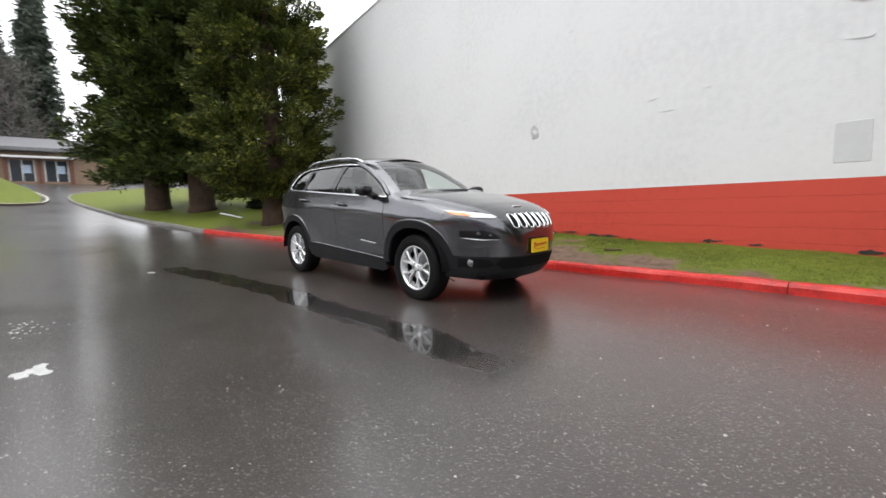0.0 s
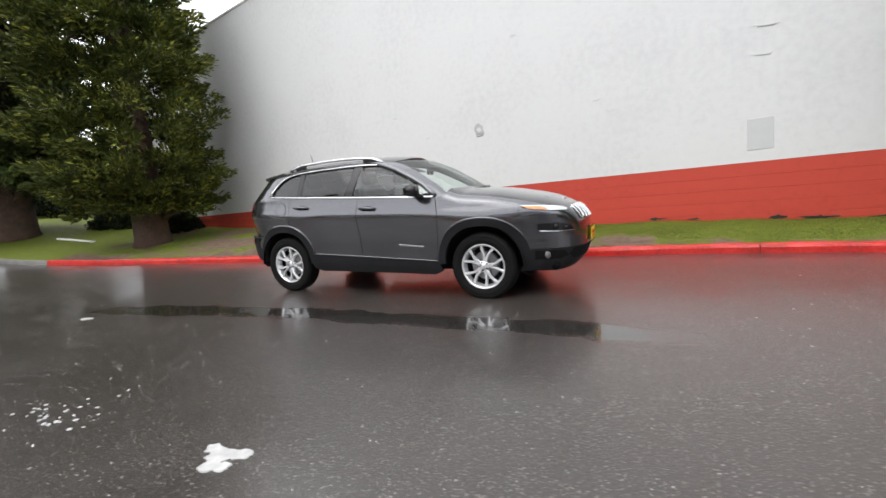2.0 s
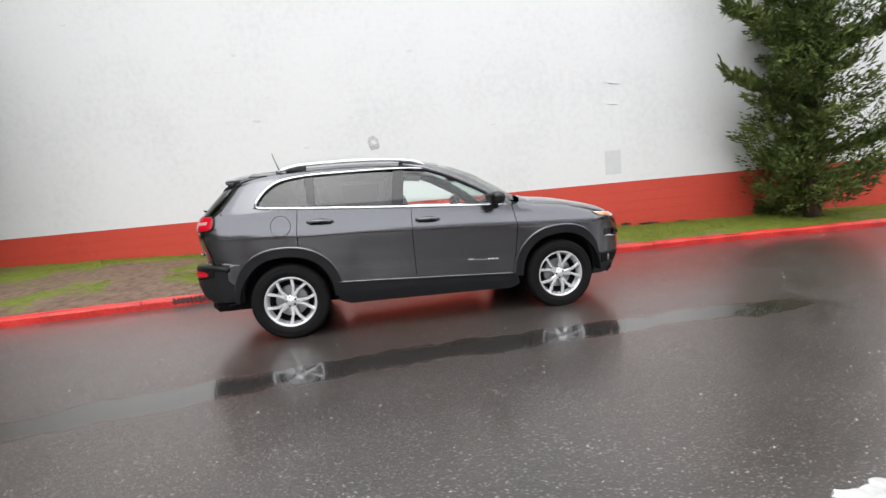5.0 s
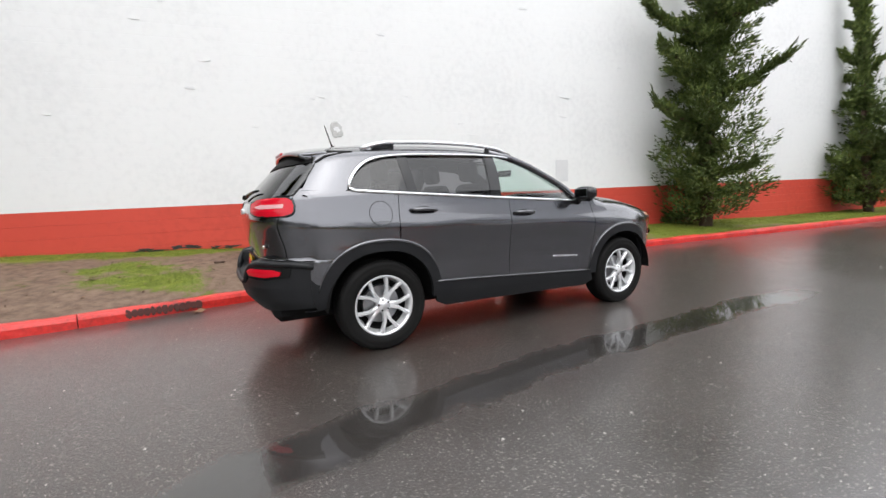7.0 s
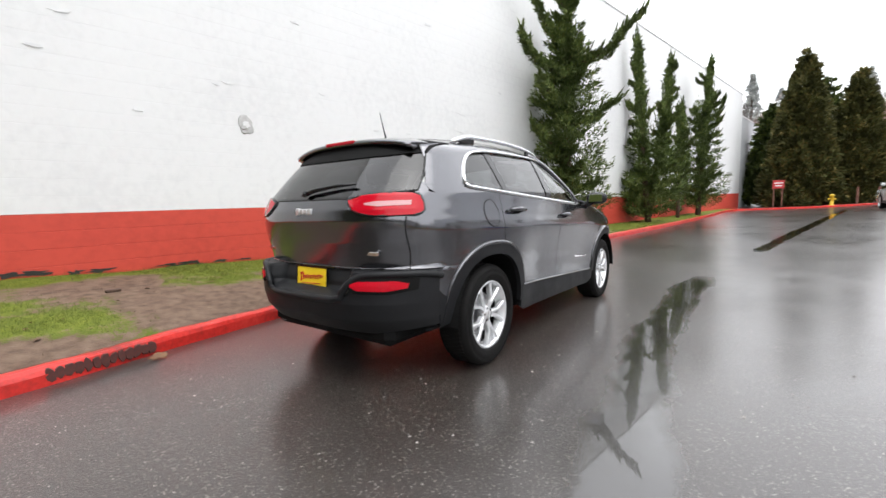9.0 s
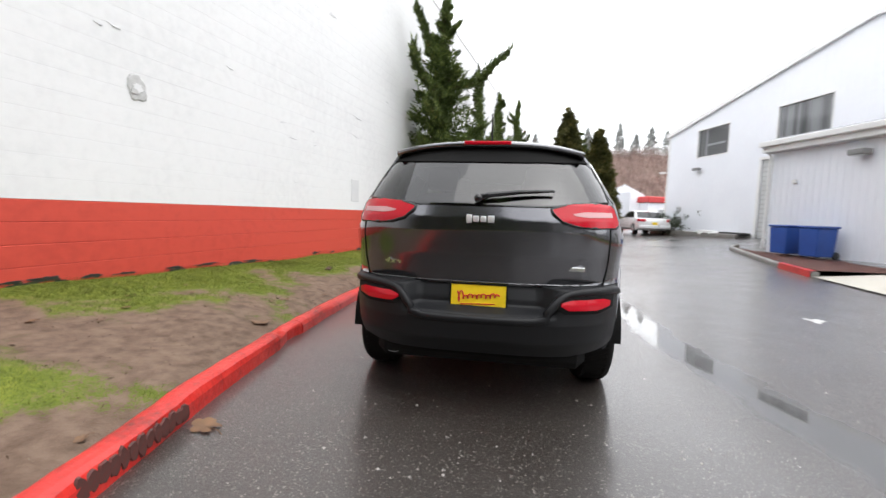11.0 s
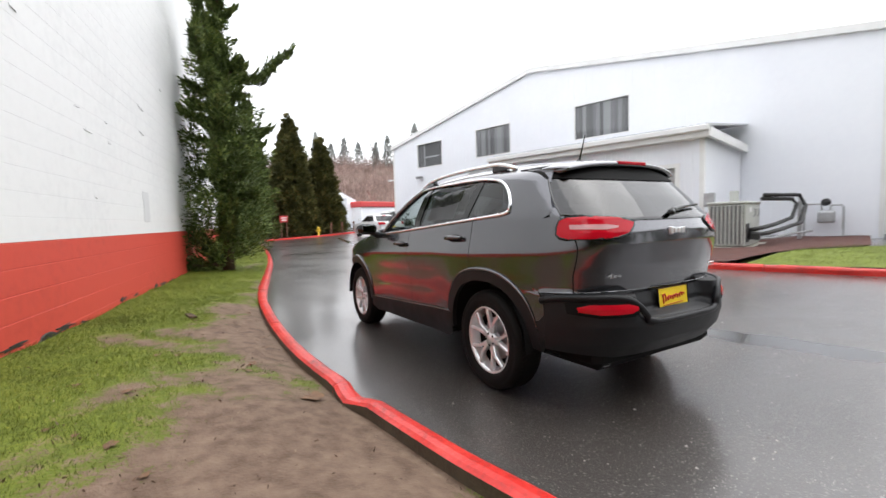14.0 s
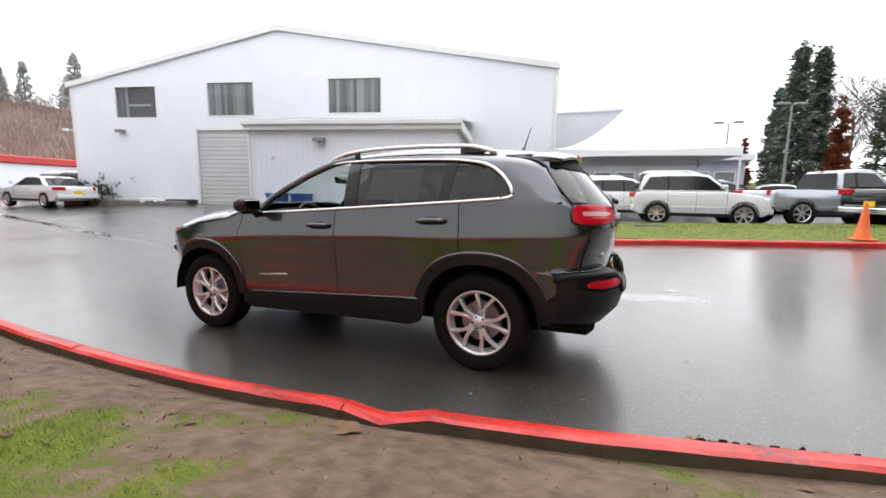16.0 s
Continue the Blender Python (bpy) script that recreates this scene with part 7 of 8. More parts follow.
        # rear reflector in the bumper
        rf_ = [(s * 0.43, 0.655), (s * 0.47, 0.635), (s * 0.62, 0.632), (s * 0.70, 0.648), (s * 0.705, 0.672), (s * 0.66, 0.688), (s * 0.48, 0.684), (s * 0.43, 0.668)]
        panel("reflector", rf_, rearL, (-1, 0, 0), M_REDLENS, car, "red bumper reflector", step=0.03, off=0.017, thick=0.02)
        sur = [(s * 0.395, 0.66), (s * 0.45, 0.615), (s * 0.63, 0.612), (s * 0.735, 0.635), (s * 0.74, 0.70), (s * 0.67, 0.712), (s * 0.46, 0.706), (s * 0.395, 0.672)]
        panel("reflector_recess", sur, rearL, (-1, 0, 0), M_DARK, car, step=0.04, off=0.010, thick=0.01)
        # head lamp, fog and intake
        hl = [(s * 0.775, 0.965), (s * 0.765, 0.925), (s * 0.66, 0.897), (s * 0.50, 0.888), (s * 0.47, 0.90), (s * 0.50, 0.922), (s * 0.62, 0.945)]
        hd = panel("head_lamp", hl, frontL, (1, 0, 0), M_LAMP_GLASS, car, "slim clear head lamp", step=0.03, off=0.008, thick=0.02)
        am = [(s * 0.775, 0.955), (s * 0.765, 0.928), (s * 0.69, 0.908), (s * 0.67, 0.915), (s * 0.70, 0.940)]
        panel("side_marker", am, frontL, (1, 0, 0), M_AMBER, hd, step=0.03, off=0.011, thick=0.003)
        fg_ = [(s * 0.735, 0.772), (s * 0.728, 0.71), (s * 0.64, 0.692), (s * 0.50, 0.690), (s * 0.48, 0.708), (s * 0.54, 0.748), (s * 0.62, 0.775)]
        fgp = panel("main_beam_cluster", fg_, frontL, (1, 0, 0), M_GLOSSBLACK, car, step=0.04, off=0.004, thick=0.01)
        strip = np.array([(s * 0.725, 0.700), (s * 0.62, 0.683), (s * 0.50, 0.682)])
        sp = frontL(strip[:, 0], strip[:, 1]) + np.array((0.012, 0, 0))
        part("bright_strip", tube([tuple(p) for p in sp], 0.005, 6), M_SATIN, fgp, smooth=True)
        for yy, zz_, r_ in ((0.63, 0.732, 0.034), (0.555, 0.718, 0.024)):
            p = frontL(np.array([s * yy]), np.array([zz_]))[0]
            part("projector", lathe([(0.0, 0.02), (r_ * 0.6, 0.016), (r_, 0.0)], "z", 16), M_GLOSSBLACK, fgp, smooth=True, m=Matrix.Translation(tuple(p)) @ Matrix.Rotation(radians(90), 4, "Y") @ Matrix.Rotation(radians(-s * 20), 4, "X"))
        p = frontL(np.array([s * 0.655]), np.array([0.455]))[0]
        fo = [(s * 0.73, 0.50), (s * 0.72, 0.41), (s * 0.56, 0.40), (s * 0.50, 0.43), (s * 0.56, 0.49)]
        fp = panel("fog_recess", fo, frontL, (1, 0, 0), M_DARK, car, step=0.04, off=0.004, thick=0.006)
        part("fog_lamp", lathe([(0.0, 0.012), (0.02, 0.010), (0.032, 0.0), (0.040, 0.004), (0.043, -0.01)], "z", 20), M_STEEL, fp, "round fog lamp", smooth=True, m=Matrix.Translation(tuple(p)) @ Matrix.Rotation(radians(90), 4, "Y") @ Matrix.Rotation(radians(-s * 30), 4, "X"))
        # wheels
        for cx in (-1.35, 1.35):
            wheel_mesh_parts(car, Matrix.Translation((cx, s * 0.740, 0.355)) @ Matrix.Rotation(0.4 * cx + s * 0.3, 4, "Y"), s)
        # seats
        for cx in (0.12, -0.78):
            seat = join(box(cx - 0.24, s * 0.38 - 0.24, 0.62, cx + 0.26, s * 0.38 + 0.24, 0.80, 0.06, 2))
            se = part("seat", seat, M_SEAT, car, "dark cloth seat", smooth=True)
            bk = box(-0.07, -0.24, 0.0, 0.07, 0.24, 0.58, 0.06, 2)
            part("seat_back", bk, M_SEAT, se, smooth=True, m=pose(cx - 0.22, s * 0.38, 0.74, 0, -16, 0))
            part("head_rest", box(-0.05, -0.13, 0.0, 0.05, 0.13, 0.19, 0.045, 2), M_SEAT, se, smooth=True, m=pose(cx - 0.39, s * 0.38, 1.32, 0, -10, 0))

    # roof, bonnet, screens
    top_edge = soft([(-1.70, 1.568), (-1.5, 1.588), (-1.2, 1.603), (-0.8, 1.612), (-0.3, 1.608), (0.0, 1.592), (0.14, 1.571)], 0.1)
    side = [(x, float(H(np.array([x]), np.array([z]))[0]) + 0.014) for x, z in [(-1.745, 1.56)] + top_edge]
    roof = [(x, -y) for x, y in side] + [(0.20, -0.42), (0.245, -0.25), (0.26, 0), (0.245, 0.25), (0.20, 0.42)] + side[::-1]
    rf0 = panel("roof", roof, topH, (0, 0, 1), M_PAINT, car, step=0.08, thick=0.004, off=0.0015)
    part("headliner", sheet([(-1.75, -0.5), (0.1, -0.5), (0.1, 0.5), (-1.75, 0.5)], lambda x, y: 1.56 - 0.06 * (y / 0.5) ** 2 - 0.05 * ((x + 0.8) / 0.9) ** 2, 0.25), M_CREAM, rf0)
    hx = np.concatenate([np.linspace(0.98, 1.72, 10), np.linspace(1.76, xf(0.60, 0.955), 7)])
    ys = np.linspace(-0.58, 0.58, 15)
    bon = [(x, -hood_edge(x)) for x in hx] + [(xf(y, 0.942), y) for y in ys] + [(x, hood_edge(x)) for x in hx[::-1]] + [(1.04, 0.45), (1.06, 0.0), (1.04, -0.45)]
    panel("bonnet", bon, topL, (0, 0, 1), M_PAINT, car, step=0.06)
    scuttle = [(1.0, -0.70), (1.06, -0.45), (1.085, 0.0), (1.06, 0.45), (1.0, 0.70), (0.80, 0.70), (0.90, 0.40), (0.93, 0), (0.90, -0.40), (0.80, -0.70)]
    bm = sheet(scuttle, lambda x, y: 1.135 - 0.05 * (y / 0.7) ** 2, 0.1)
    sc = part("scuttle", bm, M_PLASTIC, car)
    ws = []
    for z in np.linspace(1.15, 1.575, 10):
        ws.append((float(np.interp(z, [1.12, 1.575], [-0.715, -0.56])), z))
    ws = [(a, b_) for a, b_ in ws] + [(-a, b_) for a, b_ in ws[::-1]]
    wsh = panel("windscreen", ws, frontH, (1, 0, 0.6), M_GLASS_CLEAR, car, "clear windscreen", step=0.06, thick=0.0, off=-0.004)
    wsh.visible_shadow = False
    for s in (-1, 1):
        pts = np.array([(s * float(np.interp(z, [1.10, 1.575], [-0.735, -0.575])) * -1, z) for z in np.linspace(1.12, 1.575, 12)])
        fp = frontH(pts[:, 0], pts[:, 1])
        part("screen_pillar", tube([tuple(p) for p in fp], 0.030, 8), M_PAINT, car, smooth=True)
        wp = frontH(np.array([s * 0.10 - 0.15, s * 0.10 + 0.12, s * 0.10 + 0.40]), np.array([1.165, 1.18, 1.185])) + np.array((0.015, 0, 0.012))
        part("front_wiper", tube([tuple(p) for p in wp], 0.010, 6), M_GLOSSBLACK, car)
    # tailgate, glass, spoiler
    tg = [(-yk(0.748), 0.748), (-0.45, 0.75), (0.45, 0.75), (yk(0.748), 0.748)] + [(yk(z), z) for z in np.linspace(0.79, 1.2, 15)] + [(0.735, 1.208), (0.60, 1.185), (0.36, 1.165), (0.20, 1.163), (-0.20, 1.163), (-0.36, 1.165), (-0.60, 1.185), (-0.735, 1.208)] + [(-yk(z), z) for z in np.linspace(1.2, 0.79, 15)]
    gate = panel("tailgate", tg, rearL, (-1, 0, 0), M_PAINT, car, step=0.05)
    for s in (-1, 1):
        zz = np.linspace(0.75, 1.2, 14)
        yy = s * np.interp(zz, [0.75, 0.85, 1.06, 1.2], [0.685, 0.70, 0.70, 0.715])
        sp = rearL(yy, zz)
        part("shut_line", tube([tuple(p + np.array((-0.0005, 0, 0))) for p in sp], 0.004, 5), M_DARK, gate)
    up = [(-0.345, 1.168), (-0.50, 1.192), (-0.62, 1.205), (-0.705, 1.215), (-0.682, 1.30), (-0.650, 1.38), (-0.622, 1.44), (-0.600, 1.475)]
    gl = up + [(-a, b_) for a, b_ in up[::-1]]
    rg = panel("rear_window", gl, rearH, (-1, 0, 0.4), M_GLASS_REAR, car, "dark tinted rear window", step=0.06, thick=0.0)
    rg.visible_shadow = False
    edge = rearH(np.array([p[0] for p in gl]), np.array([p[1] for p in gl]))
    part("window_seal", tube([tuple(p) for p in edge] + [tuple(edge[0])], 0.006, 6, False), M_GLOSSBLACK, rg)
    v, f = [], []
    ys = np.linspace(-1, 1, 25)
    tz = topH(np.full(25, -1.655), ys * 0.575)[:, 2]
    for k, z in zip(ys, tz):
        d = abs(k)
        F = Vector((-1.655, k * 0.575, z + 0.004))
        T = Vector((-1.925 + 0.07 * d**2.6, k * 0.572, float(tz[12]) - 0.046 - 0.046 * d**3))
        for q in (0.0, 0.35, 0.72, 1.0):
            p = F.lerp(T, q)
            v.append((p.x, p.y, p.z + 0.007 * math.sin(math.pi * q)))
        v += [(T.x - 0.011, T.y * 1.003, T.z - 0.010), (T.x - 0.009, T.y * 1.003, T.z - 0.026), (T.x + 0.010, T.y, T.z - 0.034), (-1.80, k * 0.56, T.z - 0.05)]
    for i in range(24):
        for j in range(7):
            c = i * 8 + j
            f.append((c, c + 8, c + 9, c + 1))
    fm = [0 if j < 6 else 1 for i in range(24) for j in range(7)]
    f += [tuple(range(8)), tuple(range(24 * 8 + 7, 24 * 8 - 1, -1))]
    fm += [0, 0]
    sp = part("spoiler", mesh_from("spoiler", v, f, [M_PAINT, M_GLOSSBLACK], True, fm), None, car, "body-coloured roof spoiler with black underside")
    und = [(-0.62, 1.455), (-0.45, 1.436), (-0.2, 1.43), (0.2, 1.43), (0.45, 1.436), (0.62, 1.455), (0.592, 1.545), (0.3, 1.572), (-0.3, 1.572), (-0.592, 1.545)]
    panel("spoiler_recess", und, rearH, (-1, 0, 0.4), M_DARK, sp, step=0.06, off=0.006, thick=0.01)
    for s in (-1, 1):
        k = 24 if s > 0 else 0
        tip = [Vector(sp.data.vertices[k * 8 + j].co) for j in (3, 4, 5)]
        zf = np.linspace(1.552, 1.43, 8)
        e0 = rearH(s * np.interp(zf, [1.42, 1.48, 1.552], [0.626, 0.600, 0.572]), zf)
        v, f = [], []
        for i, p in enumerate(e0):
            u_ = (i / 7) ** 0.7
            q = tip[0].lerp(tip[2], min(1.0, 2.5 * i / 7)).lerp(Vector(tuple(p)), u_)
            v += [(p[0] + 0.02, p[1] + s * 0.006, p[2]), (q.x - 0.004, q.y + s * 0.006, q.z), (q.x - 0.004, q.y - s * 0.008, q.z - 0.002)]
            if i:
                c = 3 * (i - 1)
                f += [(c, c + 1, c + 4, c + 3), (c + 1, c + 2, c + 5, c + 4)]
        part("spoiler_cheek", mesh_from("spoiler_cheek", v, f, M_PAINT, True), None, sp)
    part("brake_light", box(-1.941, -0.14, float(tz[12]) - 0.064, -1.912, 0.14, float(tz[12]) - 0.042, 0.004), M_REDLENS, sp, "red high brake light")
    # wiper, badges, plate, exhaust
    wa = rearH(np.array([0.02, -0.04, -0.20, -0.38]), np.array([1.195, 1.215, 1.235, 1.245])) + np.array((-0.022, 0, 0.012))
    wip = part("rear_wiper", tube([tuple(p) for p in wa], [0.020, 0.016, 0.012, 0.008], 8), M_GLOSSBLACK, car, "black rear wiper", smooth=True)
    part("wiper_pivot", lathe([(0.0, 0.022), (0.018, 0.019), (0.023, 0.0)], "z", 16), M_GLOSSBLACK, wip, smooth=True, m=Matrix.Translation(tuple(wa[0])) @ Matrix.Rotation(radians(-75), 4, "Y"))
    marks = []
    for y, w, h in ((0.064, 0.019, 0.046), (0.027, 0.020, 0.032), (-0.012, 0.020, 0.032), (-0.053, 0.022, 0.038)):
        px = float(rearL(np.array([y]), np.array([1.095]))[0, 0])
        marks.append(box(px - 0.010, y - w + 0.004, 1.095 - h / 2, px + 0.012, y + w - 0.004, 1.095 + h / 2, 0.006, 2))
    part("maker_badge", join(*marks), M_BADGE, car, "raised chrome badge as plain shapes", m=Matrix.Translation((-0.004, 0, 0)))
    txt = bpy.data.curves.new("four_by_four_badge", "FONT")
    txt.body, txt.size, txt.extrude, txt.align_x, txt.align_y = "4x4", 0.058, 0.003, "CENTER", "CENTER"
    txt.shear = 0.25
    tmp = bpy.data.objects.new("tmp_text", txt)
    me = bpy.data.meshes.new_from_object(tmp)
    bpy.data.objects.remove(tmp)
    me.materials.append(M_CHROME)
    px = float(rearL(np.array([0.50]), np.array([0.845]))[0, 0])
    part("drive_badge", me, None, car, "small chrome 4x4 badge", m=Matrix.Translation((px - 0.004, 0.50, 0.845)) @ pose(0, 0, 0, 90, 0, -90) @ Matrix.Rotation(radians(-9), 4, "Y") @ Matrix.Diagonal((1.25, 0.8, 1, 1)))
    px = float(rearL(np.array([-0.50]), np.array([0.842]))[0, 0])
    part("trim_badge", join(box(px - 0.006, -0.56, 0.830, px + 0.01, -0.44, 0.855, 0.004, 2)), M_CHROME, car, "small oval chrome trim badge")
    bump = [(-yk(0.738), 0.738), (-0.44, 0.736), (0.44, 0.736)] + [(yk(z), z) for z in np.linspace(0.738, 0.40, 6)] + [(0.5, 0.36), (-0.5, 0.36)] + [(-yk(z), z) for z in np.linspace(0.40, 0.70, 6)]
    rb = panel("rear_bumper", bump, rearB, (-1, 0, 0), M_PLASTIC, car, "dark plastic rear bumper", step=0.03, off=0.004, thick=0.03)
    for s in (-1, 1):
        cf = [(s * 0.700, 1.200), (s * 0.742, 1.200), (s * 0.730, 1.235), (s * 0.710, 1.265), (s * 0.686, 1.265)]
        panel("pillar_foot", cf, rearH, (-1, 0, 0.4), M_PAINT, car, step=0.03, off=-0.003, thick=0.004)
    ey = np.linspace(-yk(0.745) * 0.985, yk(0.745) * 0.985, 31)
    e0, e1 = rearB(ey, np.full(31, 0.735)), rearL(ey, np.full(31, 0.756))
    v = [tuple(p + np.array((0.002, 0, 0.001))) for p in e0] + [(p[0] + 0.015, p[1] * 0.99, 0.746) for p in e1]
    part("bumper_step", mesh_from("bumper_step", v, [(i + 1, i, 31 + i, 32 + i) for i in range(30)], M_PLASTIC, True), None, rb)
    ledge = [(-0.80, 0.70), (-0.74, 0.725), (-0.52, 0.722), (-0.43, 0.69), (-0.36, 0.61), (-0.30, 0.572), (0.30, 0.572), (0.36, 0.61), (0.43, 0.69), (0.52, 0.722), (0.74, 0.725), (0.80, 0.70)]
    ledge = soft(ledge, 0.03)
    lp = rearL(np.array([p[0] for p in ledge]), np.array([p[1] for p in ledge]))
    part("bumper_moulding", tube([tuple(p) for p in lp], 0.022, 8), M_PLASTIC, rb, smooth=True)
    plate = part("dealer_plate", box(-0.006, -0.152, -0.076, 0.006, 0.152, 0.076, 0.003), M_PLATE, car, "yellow dealer plate with red script as plain strokes", m=pose(-2.205, 0.0, 0.662, 0, 4, 0))
    script = script_line(-1)
    part("script", script, M_PLATE_RED, plate)
    fr = [box(-0.009, -0.158, -0.082, 0.0, 0.158, -0.064), box(-0.009, -0.158, 0.074, 0.0, 0.158, 0.082)]
    fr += [box(-0.009, e, -0.064, 0.0, e + 0.008, 0.074) for e in (-0.158, 0.150)]
    bm = join(*fr)
    bmesh.ops.remove_doubles(bm, verts=bm.verts, dist=0.002)
    part("plate_frame", bm, M_GLOSSBLACK, plate)
    part("exhaust_tip", lathe([(0.030, -0.10), (0.036, -0.02), (0.038, 0.0), (0.034, 0.002), (0.031, -0.08)], "z", 20), M_STEEL, car, "dull steel exhaust tip", smooth=True, m=pose(-2.10, 0.50, 0.322, 0, -90, 0) @ Matrix.Diagonal((0.8, 1.3, 1, 1)))
    ap = topH(np.array([-1.47]), np.array([-0.0]))[0]
    ant = part("aerial", tube([tuple(ap), (ap[0] - 0.03, 0, ap[2] + 0.09), (ap[0] - 0.065, 0, ap[2] + 0.20)], [0.008, 0.005, 0.003], 6), M_GLOSSBLACK, car, "black roof aerial")
    part("aerial_base", lathe([(0.0, 0.03), (0.014, 0.025), (0.026, 0.0)], "z", 12), M_GLOSSBLACK, ant, smooth=True, m=Matrix.Translation(tuple(ap)))
    # nose: bumper, seven-slot grille, lower intake, plate
    nose = [(-0.745, 0.95), (-0.5, 0.944)] + [(y, 0.940) for y in (-0.25, 0, 0.25)] + [(0.5, 0.944), (0.745, 0.95), (0.745, 0.52), (0.5, 0.512), (0, 0.51), (-0.5, 0.512), (-0.745, 0.52)]
    panel("front_bumper", nose, frontL, (1, 0, 0), M_PAINT, car, step=0.05)
    panel("bumper_beam", [(-0.77, 0.93), (-0.4, 0.925), (0.4, 0.925), (0.77, 0.93), (0.77, 0.53), (0.4, 0.52), (-0.4, 0.52), (-0.77, 0.53)], frontL, (1, 0, 0), M_PAINT, car, step=0.05, off=-0.004, thick=0.0)
    panel("valance_beam", [(-0.77, 0.53), (0, 0.52), (0.77, 0.53), (0.76, 0.31), (0, 0.265), (-0.76, 0.31)], frontL, (1, 0, 0), M_PLASTIC, car, step=0.05, off=-0.004, thick=0.0)
    val = [(-0.745, 0.515), (0, 0.505), (0.745, 0.515), (0.745, 0.30), (0.5, 0.262), (0, 0.255), (-0.5, 0.262), (-0.745, 0.30)]
    vp = panel("front_valance", val, frontL, (1, 0, 0), M_PLASTIC, car, step=0.05)
    ink = [(-0.46, 0.50), (0.46, 0.50), (0.50, 0.44), (0.42, 0.385), (-0.42, 0.385), (-0.50, 0.44)]
    panel("lower_intake", ink, frontL, (1, 0, 0), M_DARK, vp, step=0.06, off=0.005, thick=0.006)
    for k in range(-3, 4):
        yc_ = 0.103 * k
        h = 0.074 - 0.003 * abs(k)
        loop = [(yc_ + 0.039 * math.copysign(abs(math.cos(a)) ** 0.5, math.cos(a)), 0.857 + h * math.copysign(abs(math.sin(a)) ** 0.5, math.sin(a))) for a in [2 * math.pi * i / 24 for i in range(24)]]
        sl = panel("grille_slot", loop, frontL, (1, 0, 0), M_DARK, car, "black grille slot with chrome surround", step=0.03, off=0.006, thick=0.006)
        gp = frontL(np.array([p[0] for p in loop + loop[:1]]), np.array([p[1] for p in loop + loop[:1]])) + np.array((0.008, 0, 0.002))
        part("slot_surround", tube([tuple(p) for p in gp], 0.0095, 7, False), M_CHROME, sl, smooth=True)
    hb = []
    for y, w in ((0.05, 0.02), (0.018, 0.015), (-0.018, 0.015), (-0.05, 0.018)):
        px = float(topL(np.array([2.06]), np.array([y]))[0, 2])
        hb.append(box(2.045, y - w + 0.004, px - 0.004, 2.078, y + w - 0.004, px + 0.008, 0.003))
    part("bonnet_badge", join(*hb), M_BADGE, car, "small chrome bonnet badge as plain shapes")
    px = xf(-0.0, 0.60)
    fp = part("front_plate", box(-0.005, -0.152, -0.076, 0.005, 0.152, 0.076, 0.003), M_PLATE, car, "yellow dealer plate with red script as plain strokes", m=pose(px + 0.02, 0, 0.60))
    part("script", script_line(1), M_PLATE_RED, fp)
    part("plate_frame", join(box(-0.004, -0.158, -0.084, 0.007, 0.158, -0.066), box(-0.004, -0.158, 0.074, 0.007, 0.158, 0.082)), M_GLOSSBLACK, fp)
    # inside
    dash = join(box(0.60, -0.70, 0.86, 0.98, 0.70, 1.08, 0.06, 2), box(0.62, 0.12, 1.02, 0.78, 0.60, 1.13, 0.05, 2))
    part("dashboard", dash, M_DASH, car, smooth=True)
    sw = lathe([(0.185 + 0.016 * math.cos(a), 0.016 * math.sin(a)) for a in [2 * math.pi * i / 10 for i in range(11)]], "z", 36)
    st = part("steering_wheel", sw, M_DASH, car, smooth=True, m=pose(0.46, 0.37, 1.02, 0, -66, 0))
    part("steering_hub", join(box(-0.06, -0.05, -0.02, 0.06, 0.05, 0.02, 0.015, 2), box(-0.012, -0.18, -0.008, 0.012, 0.18, 0.008), box(-0.17, -0.012, -0.008, 0.0, 0.012, 0.008)), M_SATIN, st)
    part("inner_mirror", box(-0.015, -0.13, -0.035, 0.015, 0.13, 0.035, 0.015, 2), M_GLOSSBLACK, car, smooth=True, m=pose(0.40, 0.0, 1.42, 0, 8, 12))
    part("window_sticker", box(-0.22, -0.0015, -0.13, 0.22, 0.0015, 0.13), M_PAPER, car, "white paper price sticker inside the window", m=pose(-0.64, 0.735, 1.35, 28, 0, 0))
    part("parcel_floor", box(-1.95, -0.62, 0.78, -1.05, 0.62, 0.82), M_SEAT, car)
    return car


suv = build_suv(pose(0, 0, 0, 0, 1.25, 0))

# ---- other parked vehicles ----
def simple_wheel(parent, at, r, face):
    w = part("wheel", lathe([(0.0, 0.02), (r * 0.69, 0.02), (r * 0.71, -0.1), (0.0, -0.1)], "y", 20), M_DARK, parent, m=at @ Matrix.Rotation(0 if face > 0 else math.pi, 4, "Z"))
    part("tyre", lathe([(r * 0.72, -0.1), (r * 0.80, -0.115), (r * 0.95, -0.10), (r, -0.06), (r, 0.06), (r * 0.95, 0.10), (r * 0.80, 0.115), (r * 0.72, 0.10), (r * 0.70, 0.05)], "y", 32), M_TYRE, w, smooth=True)
    sp = [lathe([(r * 0.63, 0.06), (r * 0.70, 0.098), (r * 0.73, 0.09), (r * 0.68, 0.03)], "y", 32), lathe([(0.0, 0.085), (r * 0.16, 0.08), (r * 0.18, 0.04)], "y", 14)]
    for k in range(7):
        bm = box(-r * 0.065, 0.03, r * 0.1, r * 0.065, 0.08, r * 0.67)
        bmesh.ops.rotate(bm, verts=bm.verts, matrix=Matrix.Rotation(2 * math.pi * k / 7, 3, "Y"))
        sp.append(bm)
    part("rim", join(*sp), M_ALLOY, w)
    return w


